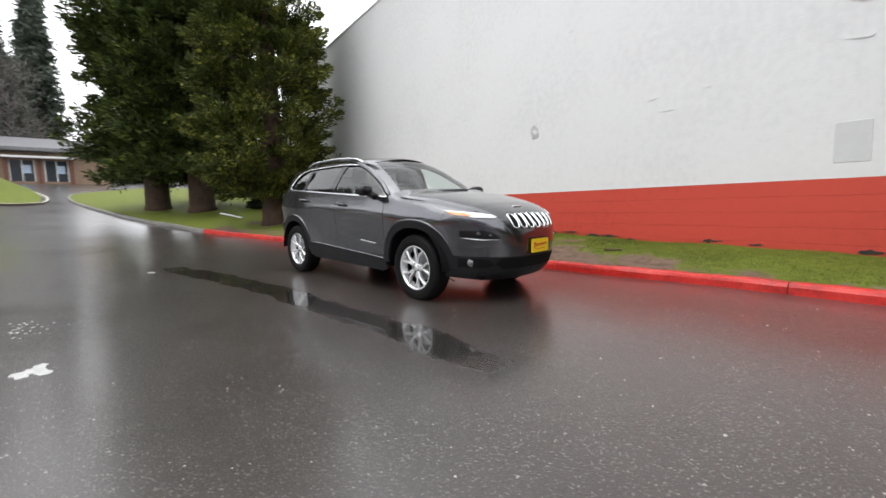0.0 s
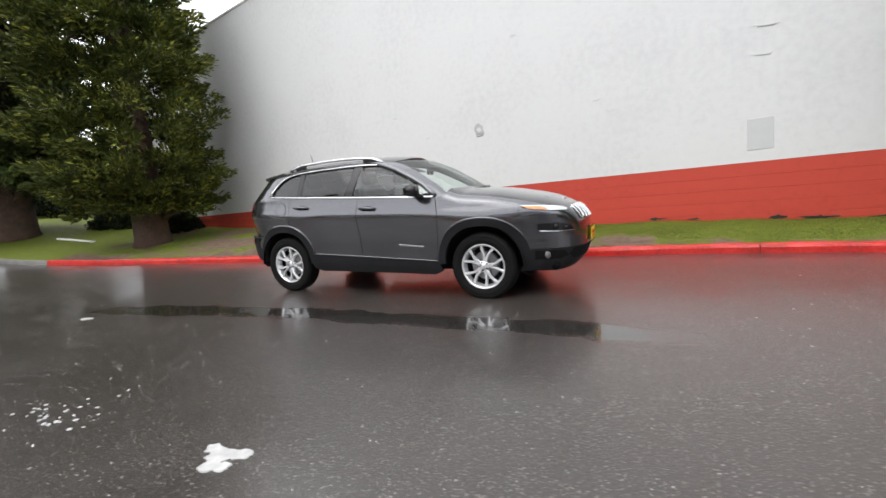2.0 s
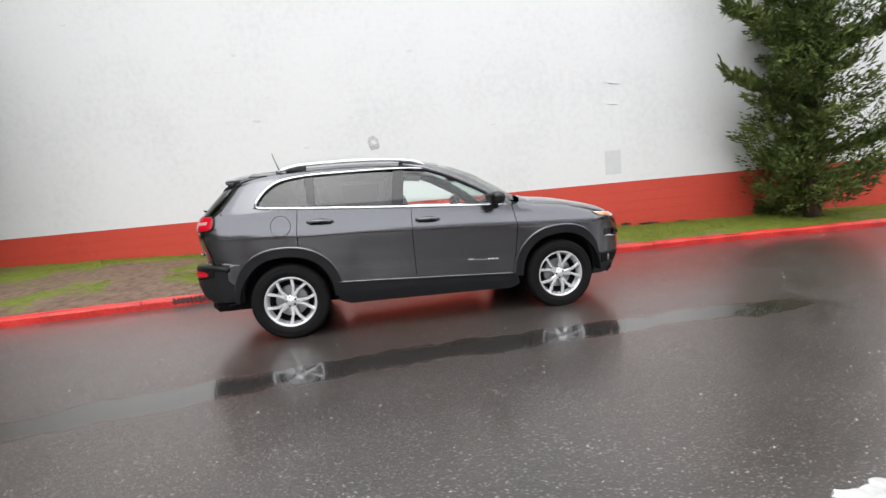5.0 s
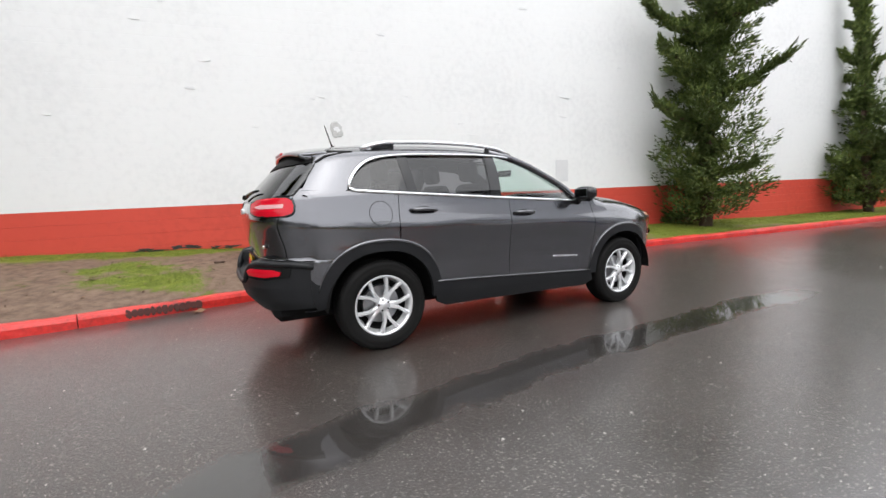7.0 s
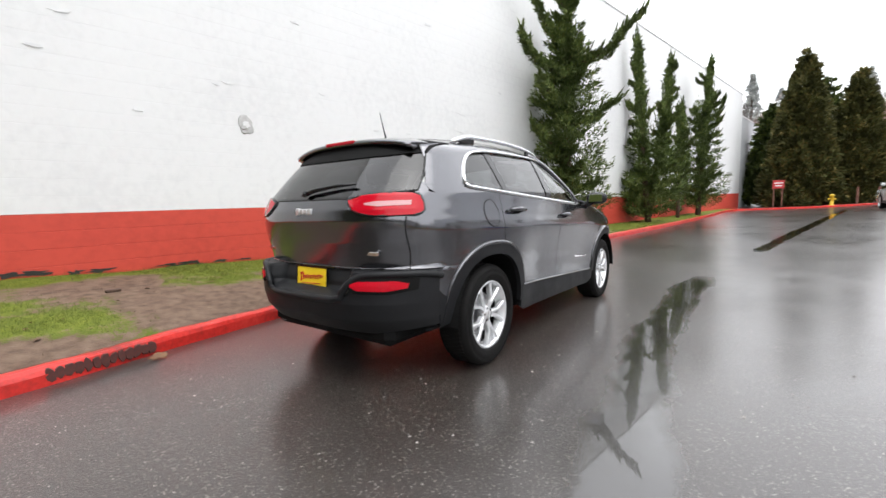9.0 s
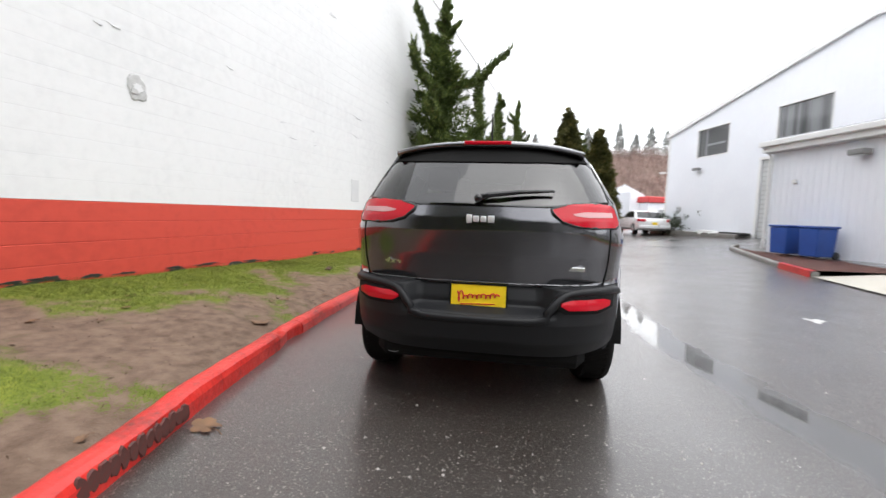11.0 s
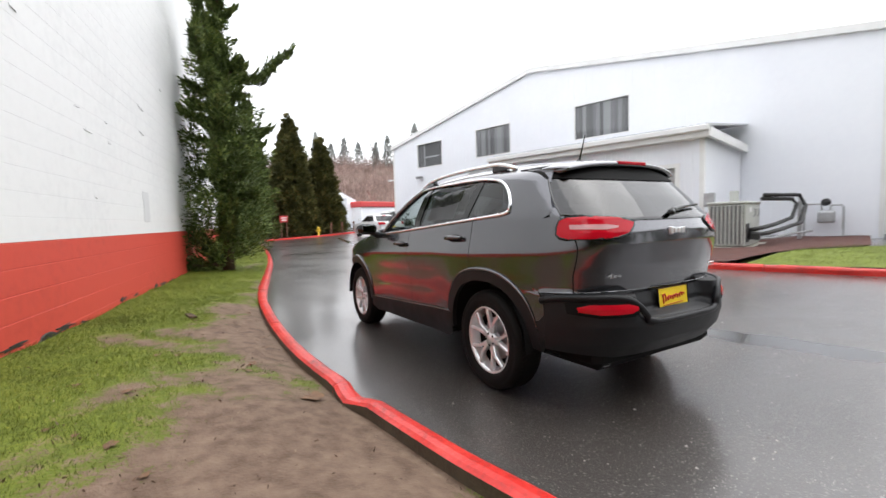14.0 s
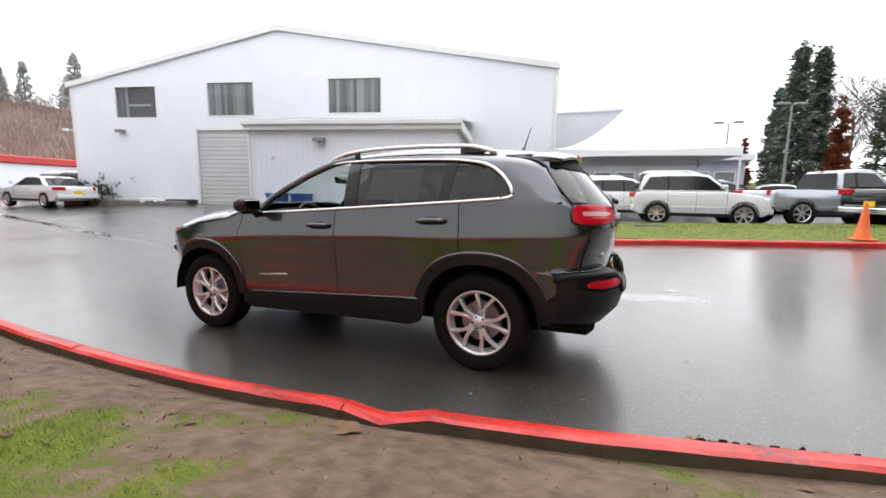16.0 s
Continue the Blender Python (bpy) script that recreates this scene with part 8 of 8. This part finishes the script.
def slab(profile, width, belly=0.06, rounds=2):
    """A side outline (x, z) with softened corners, given thickness across y and rounded over towards the flanks."""
    for _ in range(rounds):
        cut = []
        for p, q in zip(profile, profile[1:] + profile[:1]):
            k = min(0.25, 0.10 / max(math.dist(p, q), 1e-6))
            cut += [(p[0] + (q[0] - p[0]) * k, p[1] + (q[1] - p[1]) * k), (q[0] + (p[0] - q[0]) * k, q[1] + (p[1] - q[1]) * k)]
        profile = cut
    cx = sum(p[0] for p in profile) / len(profile)
    cz = sum(p[1] for p in profile) / len(profile)
    bm = bmesh.new()
    rings = []
    for t in (-1.0, -0.995, -0.975, -0.94, -0.88, -0.5, 0.0, 0.5, 0.88, 0.94, 0.975, 0.995, 1.0):
        u = max(0.0, (abs(t) - 0.88) / 0.12)
        k = 1 - math.sqrt(max(0.0, 1 - u * u))
        bow = 0.035 * (abs(t) ** 2)
        ring = []
        for x, z in profile:
            dx, dz = cx - x, cz - z
            ln = math.hypot(dx, dz)
            ring.append(bm.verts.new((x + dx / ln * belly * k + bow * (1 if dx > 0 else -1) * min(1, abs(dx)), t * width, z + dz / ln * belly * k)))
        rings.append(ring)
    n = len(profile)
    for r0, r1 in zip(rings, rings[1:]):
        for i in range(n):
            bm.faces.new((r0[i], r0[(i + 1) % n], r1[(i + 1) % n], r1[i]))
    bm.faces.new(rings[0])
    bm.faces.new(rings[-1][::-1])
    bmesh.ops.recalc_face_normals(bm, faces=bm.faces)
    return bm


KINDS = {
    "suv": dict(L=4.6, W=0.92, wb=2.76, r=0.36, low=[(-2.28, 0.42), (-2.30, 0.72), (-2.24, 1.08), (0.95, 1.08), (2.0, 0.98), (2.26, 0.80), (2.30, 0.48), (2.1, 0.30), (-2.1, 0.32)],
                cab=[(-2.18, 1.07), (-1.95, 1.62), (-1.6, 1.70), (-0.1, 1.70), (0.35, 1.62), (1.05, 1.07)], win=[((-2.0, 1.13), (-1.72, 1.55), (-1.12, 1.58), (-1.10, 1.13)), ((-1.04, 1.13), (-1.04, 1.58), (-0.22, 1.59), (-0.16, 1.13)), ((-0.08, 1.13), (-0.12, 1.59), (0.22, 1.56), (0.82, 1.13))]),
    "sedan": dict(L=4.9, W=0.91, wb=2.95, r=0.34, low=[(-2.42, 0.45), (-2.45, 0.85), (-2.30, 1.00), (0.9, 0.98), (2.15, 0.85), (2.42, 0.65), (2.42, 0.38), (2.2, 0.25), (-2.2, 0.28)],
                  cab=[(-1.75, 0.98), (-1.05, 1.40), (-0.6, 1.46), (0.05, 1.46), (0.35, 1.40), (1.10, 0.97)], win=[((-1.35, 1.03), (-0.95, 1.36), (-0.42, 1.39), (-0.40, 1.03)), ((-0.34, 1.03), (-0.36, 1.39), (0.18, 1.38), (0.82, 1.02))]),
    "pickup": dict(L=5.3, W=0.95, wb=3.25, r=0.39, low=[(-2.62, 0.62), (-2.62, 1.12), (-0.55, 1.14), (0.95, 1.14), (2.1, 1.08), (2.5, 0.95), (2.55, 0.60), (2.35, 0.42), (-2.4, 0.50)],
                   cab=[(-0.60, 1.12), (-0.45, 1.72), (-0.1, 1.80), (0.55, 1.80), (0.75, 1.72), (1.30, 1.12)], win=[((-0.42, 1.2), (-0.32, 1.66), (-0.02, 1.68), (-0.02, 1.2)), ((0.06, 1.2), (0.06, 1.69), (0.62, 1.67), (1.02, 1.2))]),
}


SUV = KINDS["suv"]
for key in ("low", "cab"):
    SUV[key] = [(0.87 * x, z) for x, z in SUV[key]]
SUV["win"] = [tuple((0.87 * x, z) for x, z in q) for q in SUV["win"]]
SUV["wb"] *= 0.90


def parked_car(name, label, kind, at, paint, wheel_mat=None):
    k = KINDS[kind]
    t = thing(name, label, "car", "parked vehicles", at=at)
    W, wb, r = k["W"], k["wb"], k["r"]
    part("body", slab(k["low"], W, 0.07), paint, t, smooth=True)
    cab = slab(k["cab"], W - 0.06, 0.05)
    z0, z1 = k["cab"][0][1], max(p[1] for p in k["cab"])
    for v in cab.verts:
        v.co.y *= 1 - 0.22 * max(0, (v.co.z - z0) / (z1 - z0))
    cb = part("cabin", cab, paint, t, smooth=True)

    def yat(z, extra):
        return (W - 0.06) * (1 - 0.22 * max(0, (z - z0) / (z1 - z0))) + extra

    for s in (-1, 1):
        for q in k["win"]:
            bm = bmesh.new()
            a = [bm.verts.new((x, s * yat(z, 0.006), z)) for x, z in q]
            b_ = [bm.verts.new((x, s * yat(z, -0.03), z)) for x, z in q]
            bm.faces.new(a)
            for i in range(4):
                bm.faces.new((a[i], a[(i + 1) % 4], b_[(i + 1) % 4], b_[i]))
            bmesh.ops.recalc_face_normals(bm, faces=bm.faces)
            part("side_window", bm, M_GLOSSBLACK, cb)
        for q0, q1 in zip(k["win"], k["win"][1:]):
            bm = bmesh.new()
            bm.faces.new([bm.verts.new((x, s * yat(z, 0.004), z)) for x, z in (q0[3], q0[2], q1[1], q1[0])])
            part("window_pillar", bm, M_PLASTIC, cb)
        for x in (-wb / 2, wb / 2):
            part("wheel_arch", lathe([(0.0, 0.012), (r * 1.16, 0.012), (r * 1.18, 0.0), (r * 1.1, -0.2)], "y", 28), M_DARK, t, m=Matrix.Translation((x, s * (W - 0.012), r + 0.02)) @ Matrix.Rotation(0 if s > 0 else math.pi, 4, "Z"))
            simple_wheel(t, Matrix.Translation((x, s * (W - 0.07), r)), r, s)
        rx = min(p[0] for p in k["low"])
        zr = max(p[1] for p in k["low"][:3]) - 0.2
        part("tail_lamp", box(rx - 0.012, s * (W - 0.28) - 0.13, zr, rx + 0.25, s * (W - 0.12) + 0.135, zr + 0.16, 0.02), M_REDLENS, t)
        fx = max(p[0] for p in k["low"])
        part("head_lamp", box(fx - 0.42, s * (W - 0.30) - 0.14, 0.72, fx - 0.03, s * (W - 0.14) + 0.11, 0.90, 0.04), M_LAMP_GLASS, t)
        mz = z0 + 0.1
        part("door_mirror", box(k["win"][-1][-1][0] - 0.18, s * (W + 0.12) - 0.09, mz, k["win"][-1][-1][0], s * (W + 0.12) + 0.06, mz + 0.14, 0.04, 2), paint, t)
        for x in sorted({q[0][0] - 0.03 for q in k["win"][1:]} | {k["win"][-1][-1][0] + 0.04}):
            part("shut_line", box(x - 0.005, s * W - 0.004, 0.42, x + 0.005, s * W + 0.003, z0 - 0.02), M_DARK, t)
        part("side_moulding", box(-wb / 2 + r * 1.2, s * W - 0.01, 0.56, wb / 2 - r * 1.2, s * W + 0.014, 0.61, 0.006), paint, t)
        if kind == "suv":
            part("roof_rail", tube([(-1.75, s * (W - 0.30), z1 - 0.02), (-1.6, s * (W - 0.30), z1 + 0.05), (-0.3, s * (W - 0.30), z1 + 0.05), (-0.1, s * (W - 0.30), z1 - 0.02)], 0.02, 6), M_SATIN, t)
        for q in k["win"][-2:]:
            part("door_handle", box(q[0][0] + 0.06, s * W - 0.015, z0 - 0.12, q[0][0] + 0.26, s * W + 0.02, z0 - 0.085, 0.008), paint, t)
    c = k["cab"]
    for (p, q, nm) in ((c[0], c[1], "rear_window"), (c[-2], c[-1], "windscreen")):
        lo, hi = (p, q) if p[1] < q[1] else (q, p)
        bm = bmesh.new()
        n_ = Vector((lo[1] - hi[1], 0, hi[0] - lo[0])).normalized()
        if n_.x * (1 if nm == "windscreen" else -1) < 0:
            n_ = -n_
        vs = []
        for tt, s in ((0.10, -1), (0.10, 1), (0.92, 1), (0.92, -1)):
            x, z = lo[0] + (hi[0] - lo[0]) * tt, lo[1] + (hi[1] - lo[1]) * tt
            vs.append(bm.verts.new(Vector((x, s * (yat(z, -0.07)), z)) + n_ * 0.008))
        bm.faces.new(vs)
        part(nm, bm, M_GLOSSBLACK, cb)
    part("plate", box(min(p[0] for p in k["low"]) - 0.014, -0.15, 0.62, min(p[0] for p in k["low"]) + 0.03, 0.15, 0.77), M_PLATE, t)
    part("lower_trim", box(-wb / 2 + r, -W - 0.012, 0.28, wb / 2 - r, W + 0.012, 0.40, 0.02), M_PLASTIC, t)
    bx = min(p[0] for p in k["low"])
    part("rear_bumper", box(bx - 0.05, -W * 0.93, 0.42, bx + 0.15, W * 0.93, 0.60, 0.04, 2), M_CHROME if kind == "pickup" else paint, t)
    fx = max(p[0] for p in k["low"])
    part("grille", box(fx - 0.10, -0.42, 0.62, fx + 0.012, 0.42, 0.84, 0.03), M_GLOSSBLACK, t)
    part("front_bumper", box(fx - 0.12, -W * 0.92, 0.40, fx + 0.05, W * 0.92, 0.58, 0.04, 2), M_CHROME if kind == "pickup" else paint, t)
    part("third_brake_light", box(c[1][0] - 0.02, -0.12, c[1][1] - 0.02, c[1][0] + 0.03, 0.12, c[1][1] + 0.01), M_REDLENS, cb)
    if kind == "pickup":
        part("bed_opening", box(-2.5, -W + 0.1, 1.125, -0.62, W - 0.1, 1.15), M_DARK, t)
    return t


P_WHITE = car_paint("white_car_paint", (0.74, 0.74, 0.74), 0.0)
P_SILVER = car_paint("silver_car_paint", (0.46, 0.48, 0.52), 0.4)
P_BLACK = car_paint("black_car_paint", (0.015, 0.015, 0.016), 0.1)
P_BLUE = car_paint("blue_car_paint", (0.03, 0.17, 0.55), 0.2)
P_RED = car_paint("red_car_paint", (0.42, 0.03, 0.04), 0.2)
P_GREY = car_paint("grey_car_paint", (0.16, 0.18, 0.20), 0.4)
for (nm, lb, kd, x, y, z, rz, pt) in (
        ("sedan_car", "white sedan parked along the drive", "sedan", 24.1, -8.25, 0.0, 2, P_WHITE),
        ("suv_car", "boxy white suv with silver wheels in the car park", "suv", -4.45, -13.25, None, 183, P_WHITE),
        ("suv_car", "large white suv under the edge of the tent", "suv", -2.3, -16.1, None, 181, P_WHITE),
        ("pickup_truck", "silver pickup truck with big black tyres", "pickup", -8.6, -14.6, None, 201, P_SILVER),
        ("pickup_truck", "black pickup truck with a chrome rear bumper", "pickup", -10.75, -12.5, None, 203, P_BLACK),
        ("suv_car", "blue suv parked far off", "suv", -8.6, -29.0, None, 150, P_BLUE),
        ("sedan_car", "white sedan parked far off", "sedan", -9.6, -22.6, None, 165, P_WHITE),
        ("sedan_car", "red sedan parked far off", "sedan", -12.4, -27.0, None, 160, P_RED),
        ("suv_car", "grey suv parked behind the white one", "suv", -7.6, -25.0, None, 170, P_GREY),
        ("sedan_car", "silver sedan parked by the far bank", "sedan", -15.6, -34.0, None, 170, P_SILVER),
        ("sedan_car", "white sedan on the far bank", "sedan", -27.5, -39.0, 2.5, 150, P_WHITE),
        ("sedan_car", "white car on the road above the bank", "sedan", -32.5, -37.0, 2.5, 150, P_WHITE),
        ("suv_car", "dark suv beside the hall's far corner", "suv", 33.0, -12.8, None, 100, P_BLACK)):
    zz = z if z else land(x, y)
    parked_car(nm, lb, kd, pose(x, y, zz, 0, 0, rz), pt)

# ---- small things on the ground ----
def ragged_leaf(label, x, y, z, size, seed, mat, kind_name="leaf"):
    rng = random.Random(seed)
    bm = bmesh.new()
    n = 30
    vs = []
    for k in range(n):
        a = 2 * math.pi * k / n
        lobe = 0.62 + 0.26 * abs(math.cos(2.5 * a)) ** 0.6 + 0.12 * rng.random()
        r = size * lobe * (0.55 if abs(a - math.pi) < 0.25 else 1.0)
        vs.append(bm.verts.new((r * math.cos(a), 0.8 * r * math.sin(a), 0.006 + 0.16 * size * (math.cos(2 * a + seed) * 0.5 + 0.5) * lobe)))
    c = bm.verts.new((0, 0, 0.005))
    for k in range(n):
        bm.faces.new((c, vs[k], vs[(k + 1) % n]))
    bm = join(bm, tube([(-0.35 * size, 0, 0.006), (-1.0 * size, 0.05 * size, 0.014), (-1.5 * size, 0.2 * size, 0.008)], 0.002, 4))
    t = part(kind_name, bm, mat, None, m=pose(x, y, z, rng.uniform(-8, 8), rng.uniform(-8, 8), rng.uniform(0, 360)))
    return tagged(t, label, kind_name, "fallen leaves" if kind_name == "leaf" else "")


ragged_leaf("curled brown maple leaf on the asphalt beside the kerb", -2.66, 1.30, land(-2.66, 1.30) + 0.004, 0.085, 1, M_DEADWOOD)
ragged_leaf("curled brown maple leaf in the mud beside the kerb", -1.05, 2.02, lawn(-1.05, 2.02) + 0.004, 0.10, 2, M_DEADWOOD)
rl = random.Random(12)
for k in range(26):
    x = rl.uniform(-4, 3)
    y = kerb_y(x) + rl.uniform(0.25, 1.9)
    ragged_leaf("small dead leaf lying on the worn grass", x, y, lawn(x, y) + 0.004, rl.uniform(0.02, 0.05), 20 + k, M_DEADWOOD)
for k, (x, y, ln) in enumerate(((1.95, 2.72, 0.13), (-2.4, 3.1, 0.07))):
    bm = box(-ln, -ln * 0.28, -0.012, ln, ln * 0.28, 0.016, 0.008, 2)
    for v in bm.verts:
        v.co += Vector((0, 0.03 * noise.noise((v.co.x * 18, k, 0)), 0.012 * noise.noise((v.co.x * 25, v.co.y * 30, k))))
    tagged(part("bark_piece", bm, M_BARK, None, m=pose(x, y, lawn(x, y) + 0.014, 4, 0, 12)), "dark chunk of bark lying on the grass", "bark piece", "bark on the grass")


def paint_daub(x, y, parts_, label):
    t = thing("paint_daub", label, "paint mark", "white daubs on the asphalt", at=Matrix.Translation((x, y, land(x, y))))
    for k, (dx, dy, r) in enumerate(parts_):
        bm = bmesh.new()
        vs = []
        for i in range(18):
            a = 2 * math.pi * i / 18
            q = r * (1 + 0.45 * noise.noise((math.cos(a) * 2 + k * 7, math.sin(a) * 2, x)))
            vs.append((dx + q * math.cos(a), dy + q * 0.8 * math.sin(a)))
        top = [bm.verts.new((a, b_, land(x + a, y + b_) - land(x, y) + 0.005)) for a, b_ in vs]
        low = [bm.verts.new((a * 1.02, b_ * 1.02, 0.0)) for a, b_ in vs]
        bm.faces.new(top)
        for i in range(18):
            bm.faces.new((low[i], low[(i + 1) % 18], top[(i + 1) % 18], top[i]))
        part("daub", bm, M_WHITE_MARK, t)


paint_daub(1.14, -3.80, ((0, 0, 0.07), (0.09, 0.04, 0.05), (0.03, -0.075, 0.05), (-0.085, 0.03, 0.042), (0.08, -0.06, 0.04)), "splashed white paint daub on the asphalt")
rp2 = random.Random(3)
paint_daub(-0.2, -3.82, [(rp2.gauss(0, 0.16), rp2.gauss(0, 0.10), rp2.uniform(0.004, 0.014)) for _ in range(40)], "scatter of small white paint spots on the asphalt")
paint_daub(-2.9, -2.46, ((0, 0, 0.05), (0.06, 0.02, 0.035)), "small white paint chip on the asphalt")

# black scuffs stamped on the kerb's face
M_SCUFF = varied("rubbed_tyre_black", [(0.3, (0.05, 0.022, 0.018)), (0.7, (0.12, 0.03, 0.024))], 40, (0.6, 0.8))
rk = random.Random(8)
for k in range(13):
    x = -3.27 + 0.61 * k / 12
    y = kerb_y(x)
    ob = part("tyre_scuff", splotch(rk.uniform(0.022, 0.034), rk.uniform(0.036, 0.048), 200 + k, 14, 0.22), M_SCUFF, None, m=pose(x, y + 0.002, land(x, y) + 0.066, -4, rk.uniform(-14, 22), math.degrees(math.atan2(kerb_y(x + 0.2) - kerb_y(x - 0.2), 0.4))))
    tagged(ob, "black tyre scuff on the red kerb", "scuff", "scuffs on the red kerb")

# grit and stone chips lying on the wet asphalt, their glints painted as paleness
rg_ = np.random.default_rng(17)
n = 24000
xs, ys = rg_.uniform(-6, 8, n), rg_.uniform(-7.5, 1.2, n)
in_pool = np.abs(ys - np.interp(xs, [-3.3, -2.3, -0.9, 0.6, 2.0, 3.4], [-2.15, -1.95, -1.74, -1.66, -1.68, -1.82])) < np.where(np.abs(xs) < 3.4, 0.30, 0.0)
keep = np.array([y < kerb_y(x) - 0.08 for x, y in zip(xs, ys)]) & ~in_pool
xs, ys = xs[keep], ys[keep]
n = len(xs)
sz = rg_.uniform(0.002, 0.0065, n) * np.where(rg_.uniform(size=n) < 0.05, 2.0, 1)
zs = np.array([land(x, y) + 0.006 * noise.noise((x * 0.8, y * 0.8, 0)) for x, y in zip(xs, ys)])
base = np.array([(1, 0, 0), (-0.5, 0.87, 0), (-0.5, -0.87, 0), (0, 0, 0.8)])
ang = rg_.uniform(0, 6.28, n)
vv = np.empty((n * 4, 3))
for k in range(4):
    bx, by, bz = base[k]
    vv[k::4, 0] = xs + sz * (bx * np.cos(ang) - by * np.sin(ang))
    vv[k::4, 1] = ys + sz * (bx * np.sin(ang) + by * np.cos(ang))
    vv[k::4, 2] = zs + sz * bz
ff = np.concatenate([np.array([(0, 1, 3), (1, 2, 3), (2, 0, 3)]) + 4 * i for i in range(n)])
M_CHIP = varied("stone_chips_with_glint", [(0.38, (0.09, 0.083, 0.076)), (0.62, (0.42, 0.395, 0.37))], 30, (0.2, 0.4))
tagged(new("grit", fast_mesh("grit", vv, ff, M_CHIP)), "grit scattered on the wet asphalt, its glints put in as pale colour", "grit", kind="stuff")

# grass blades on the strips, thick where the turf is green
def blades(name, label, spots, seed, size):
    rng = np.random.default_rng(seed)
    c = np.array(spots)
    v, f = sprays(c, np.tile((0, 0, 1.0), (len(c), 1)), size, 3, rng, 0.10, 1.1, 0.45)
    v[:, 2] = np.maximum(v[:, 2], np.repeat(np.repeat(c[:, 2], 3), 4) - 0.01)
    tagged(new(name, fast_mesh(name, v, f, M_GRASS)), label, "grass", kind="stuff")


rb_ = np.random.default_rng(3)
spots = []
while len(spots) < 60000:
    x = rb_.uniform(-10.5, 14) if rb_.uniform() < 0.45 else min(14, max(-10.5, rb_.normal(0, 3.4)))
    y = rb_.uniform(kerb_y(x) + 0.17, wall_y(x) - 0.02)
    if worn_strip(x, y) < rb_.uniform(-0.12, 0.04):
        spots.append((x, y, lawn(x, y) + 0.01))
blades("grass", "short mossy grass along the wall", spots, 5, 0.018)
spots = []
for _ in range(9000):
    x = rb_.uniform(-9, 0.4)
    k = float(np.interp(-x, [-2.95, 0, 2, 4.7, 7.2, 16], [-5.93, -6.3, -6.53, -6.92, -7.35, -9.3])) - 0.16
    y = rb_.uniform(-10.8, k)
    spots.append((x, y, isl_land(x, y) + 0.01))
blades("grass", "short green grass on the island", spots, 6, 0.035)


# crumbs of leaf and twig trodden into the mud
rq = np.random.default_rng(23)
cs = []
while len(cs) < 1500:
    x = rq.uniform(-5, 5)
    y = rq.uniform(kerb_y(x) + 0.15, wall_y(x) - 0.05)
    cs.append((x, y, lawn(x, y) + 0.008))
v, f = sprays(cs, np.tile((0, 0, 0.12), (len(cs), 1)), rq.uniform(0.006, 0.02, len(cs)), 1, rq, 0.5, 1.2, 0.9)
M_CRUMB = leafy("leaf_crumbs", (0.03, 0.018, 0.012), (0.12, 0.07, 0.04), (0.40, 0.33, 0.25), 0.7)
tagged(new("litter", fast_mesh("litter", v, f, M_CRUMB)), "crumbs of dead leaf and twig on the mud", "leaf litter", kind="stuff")
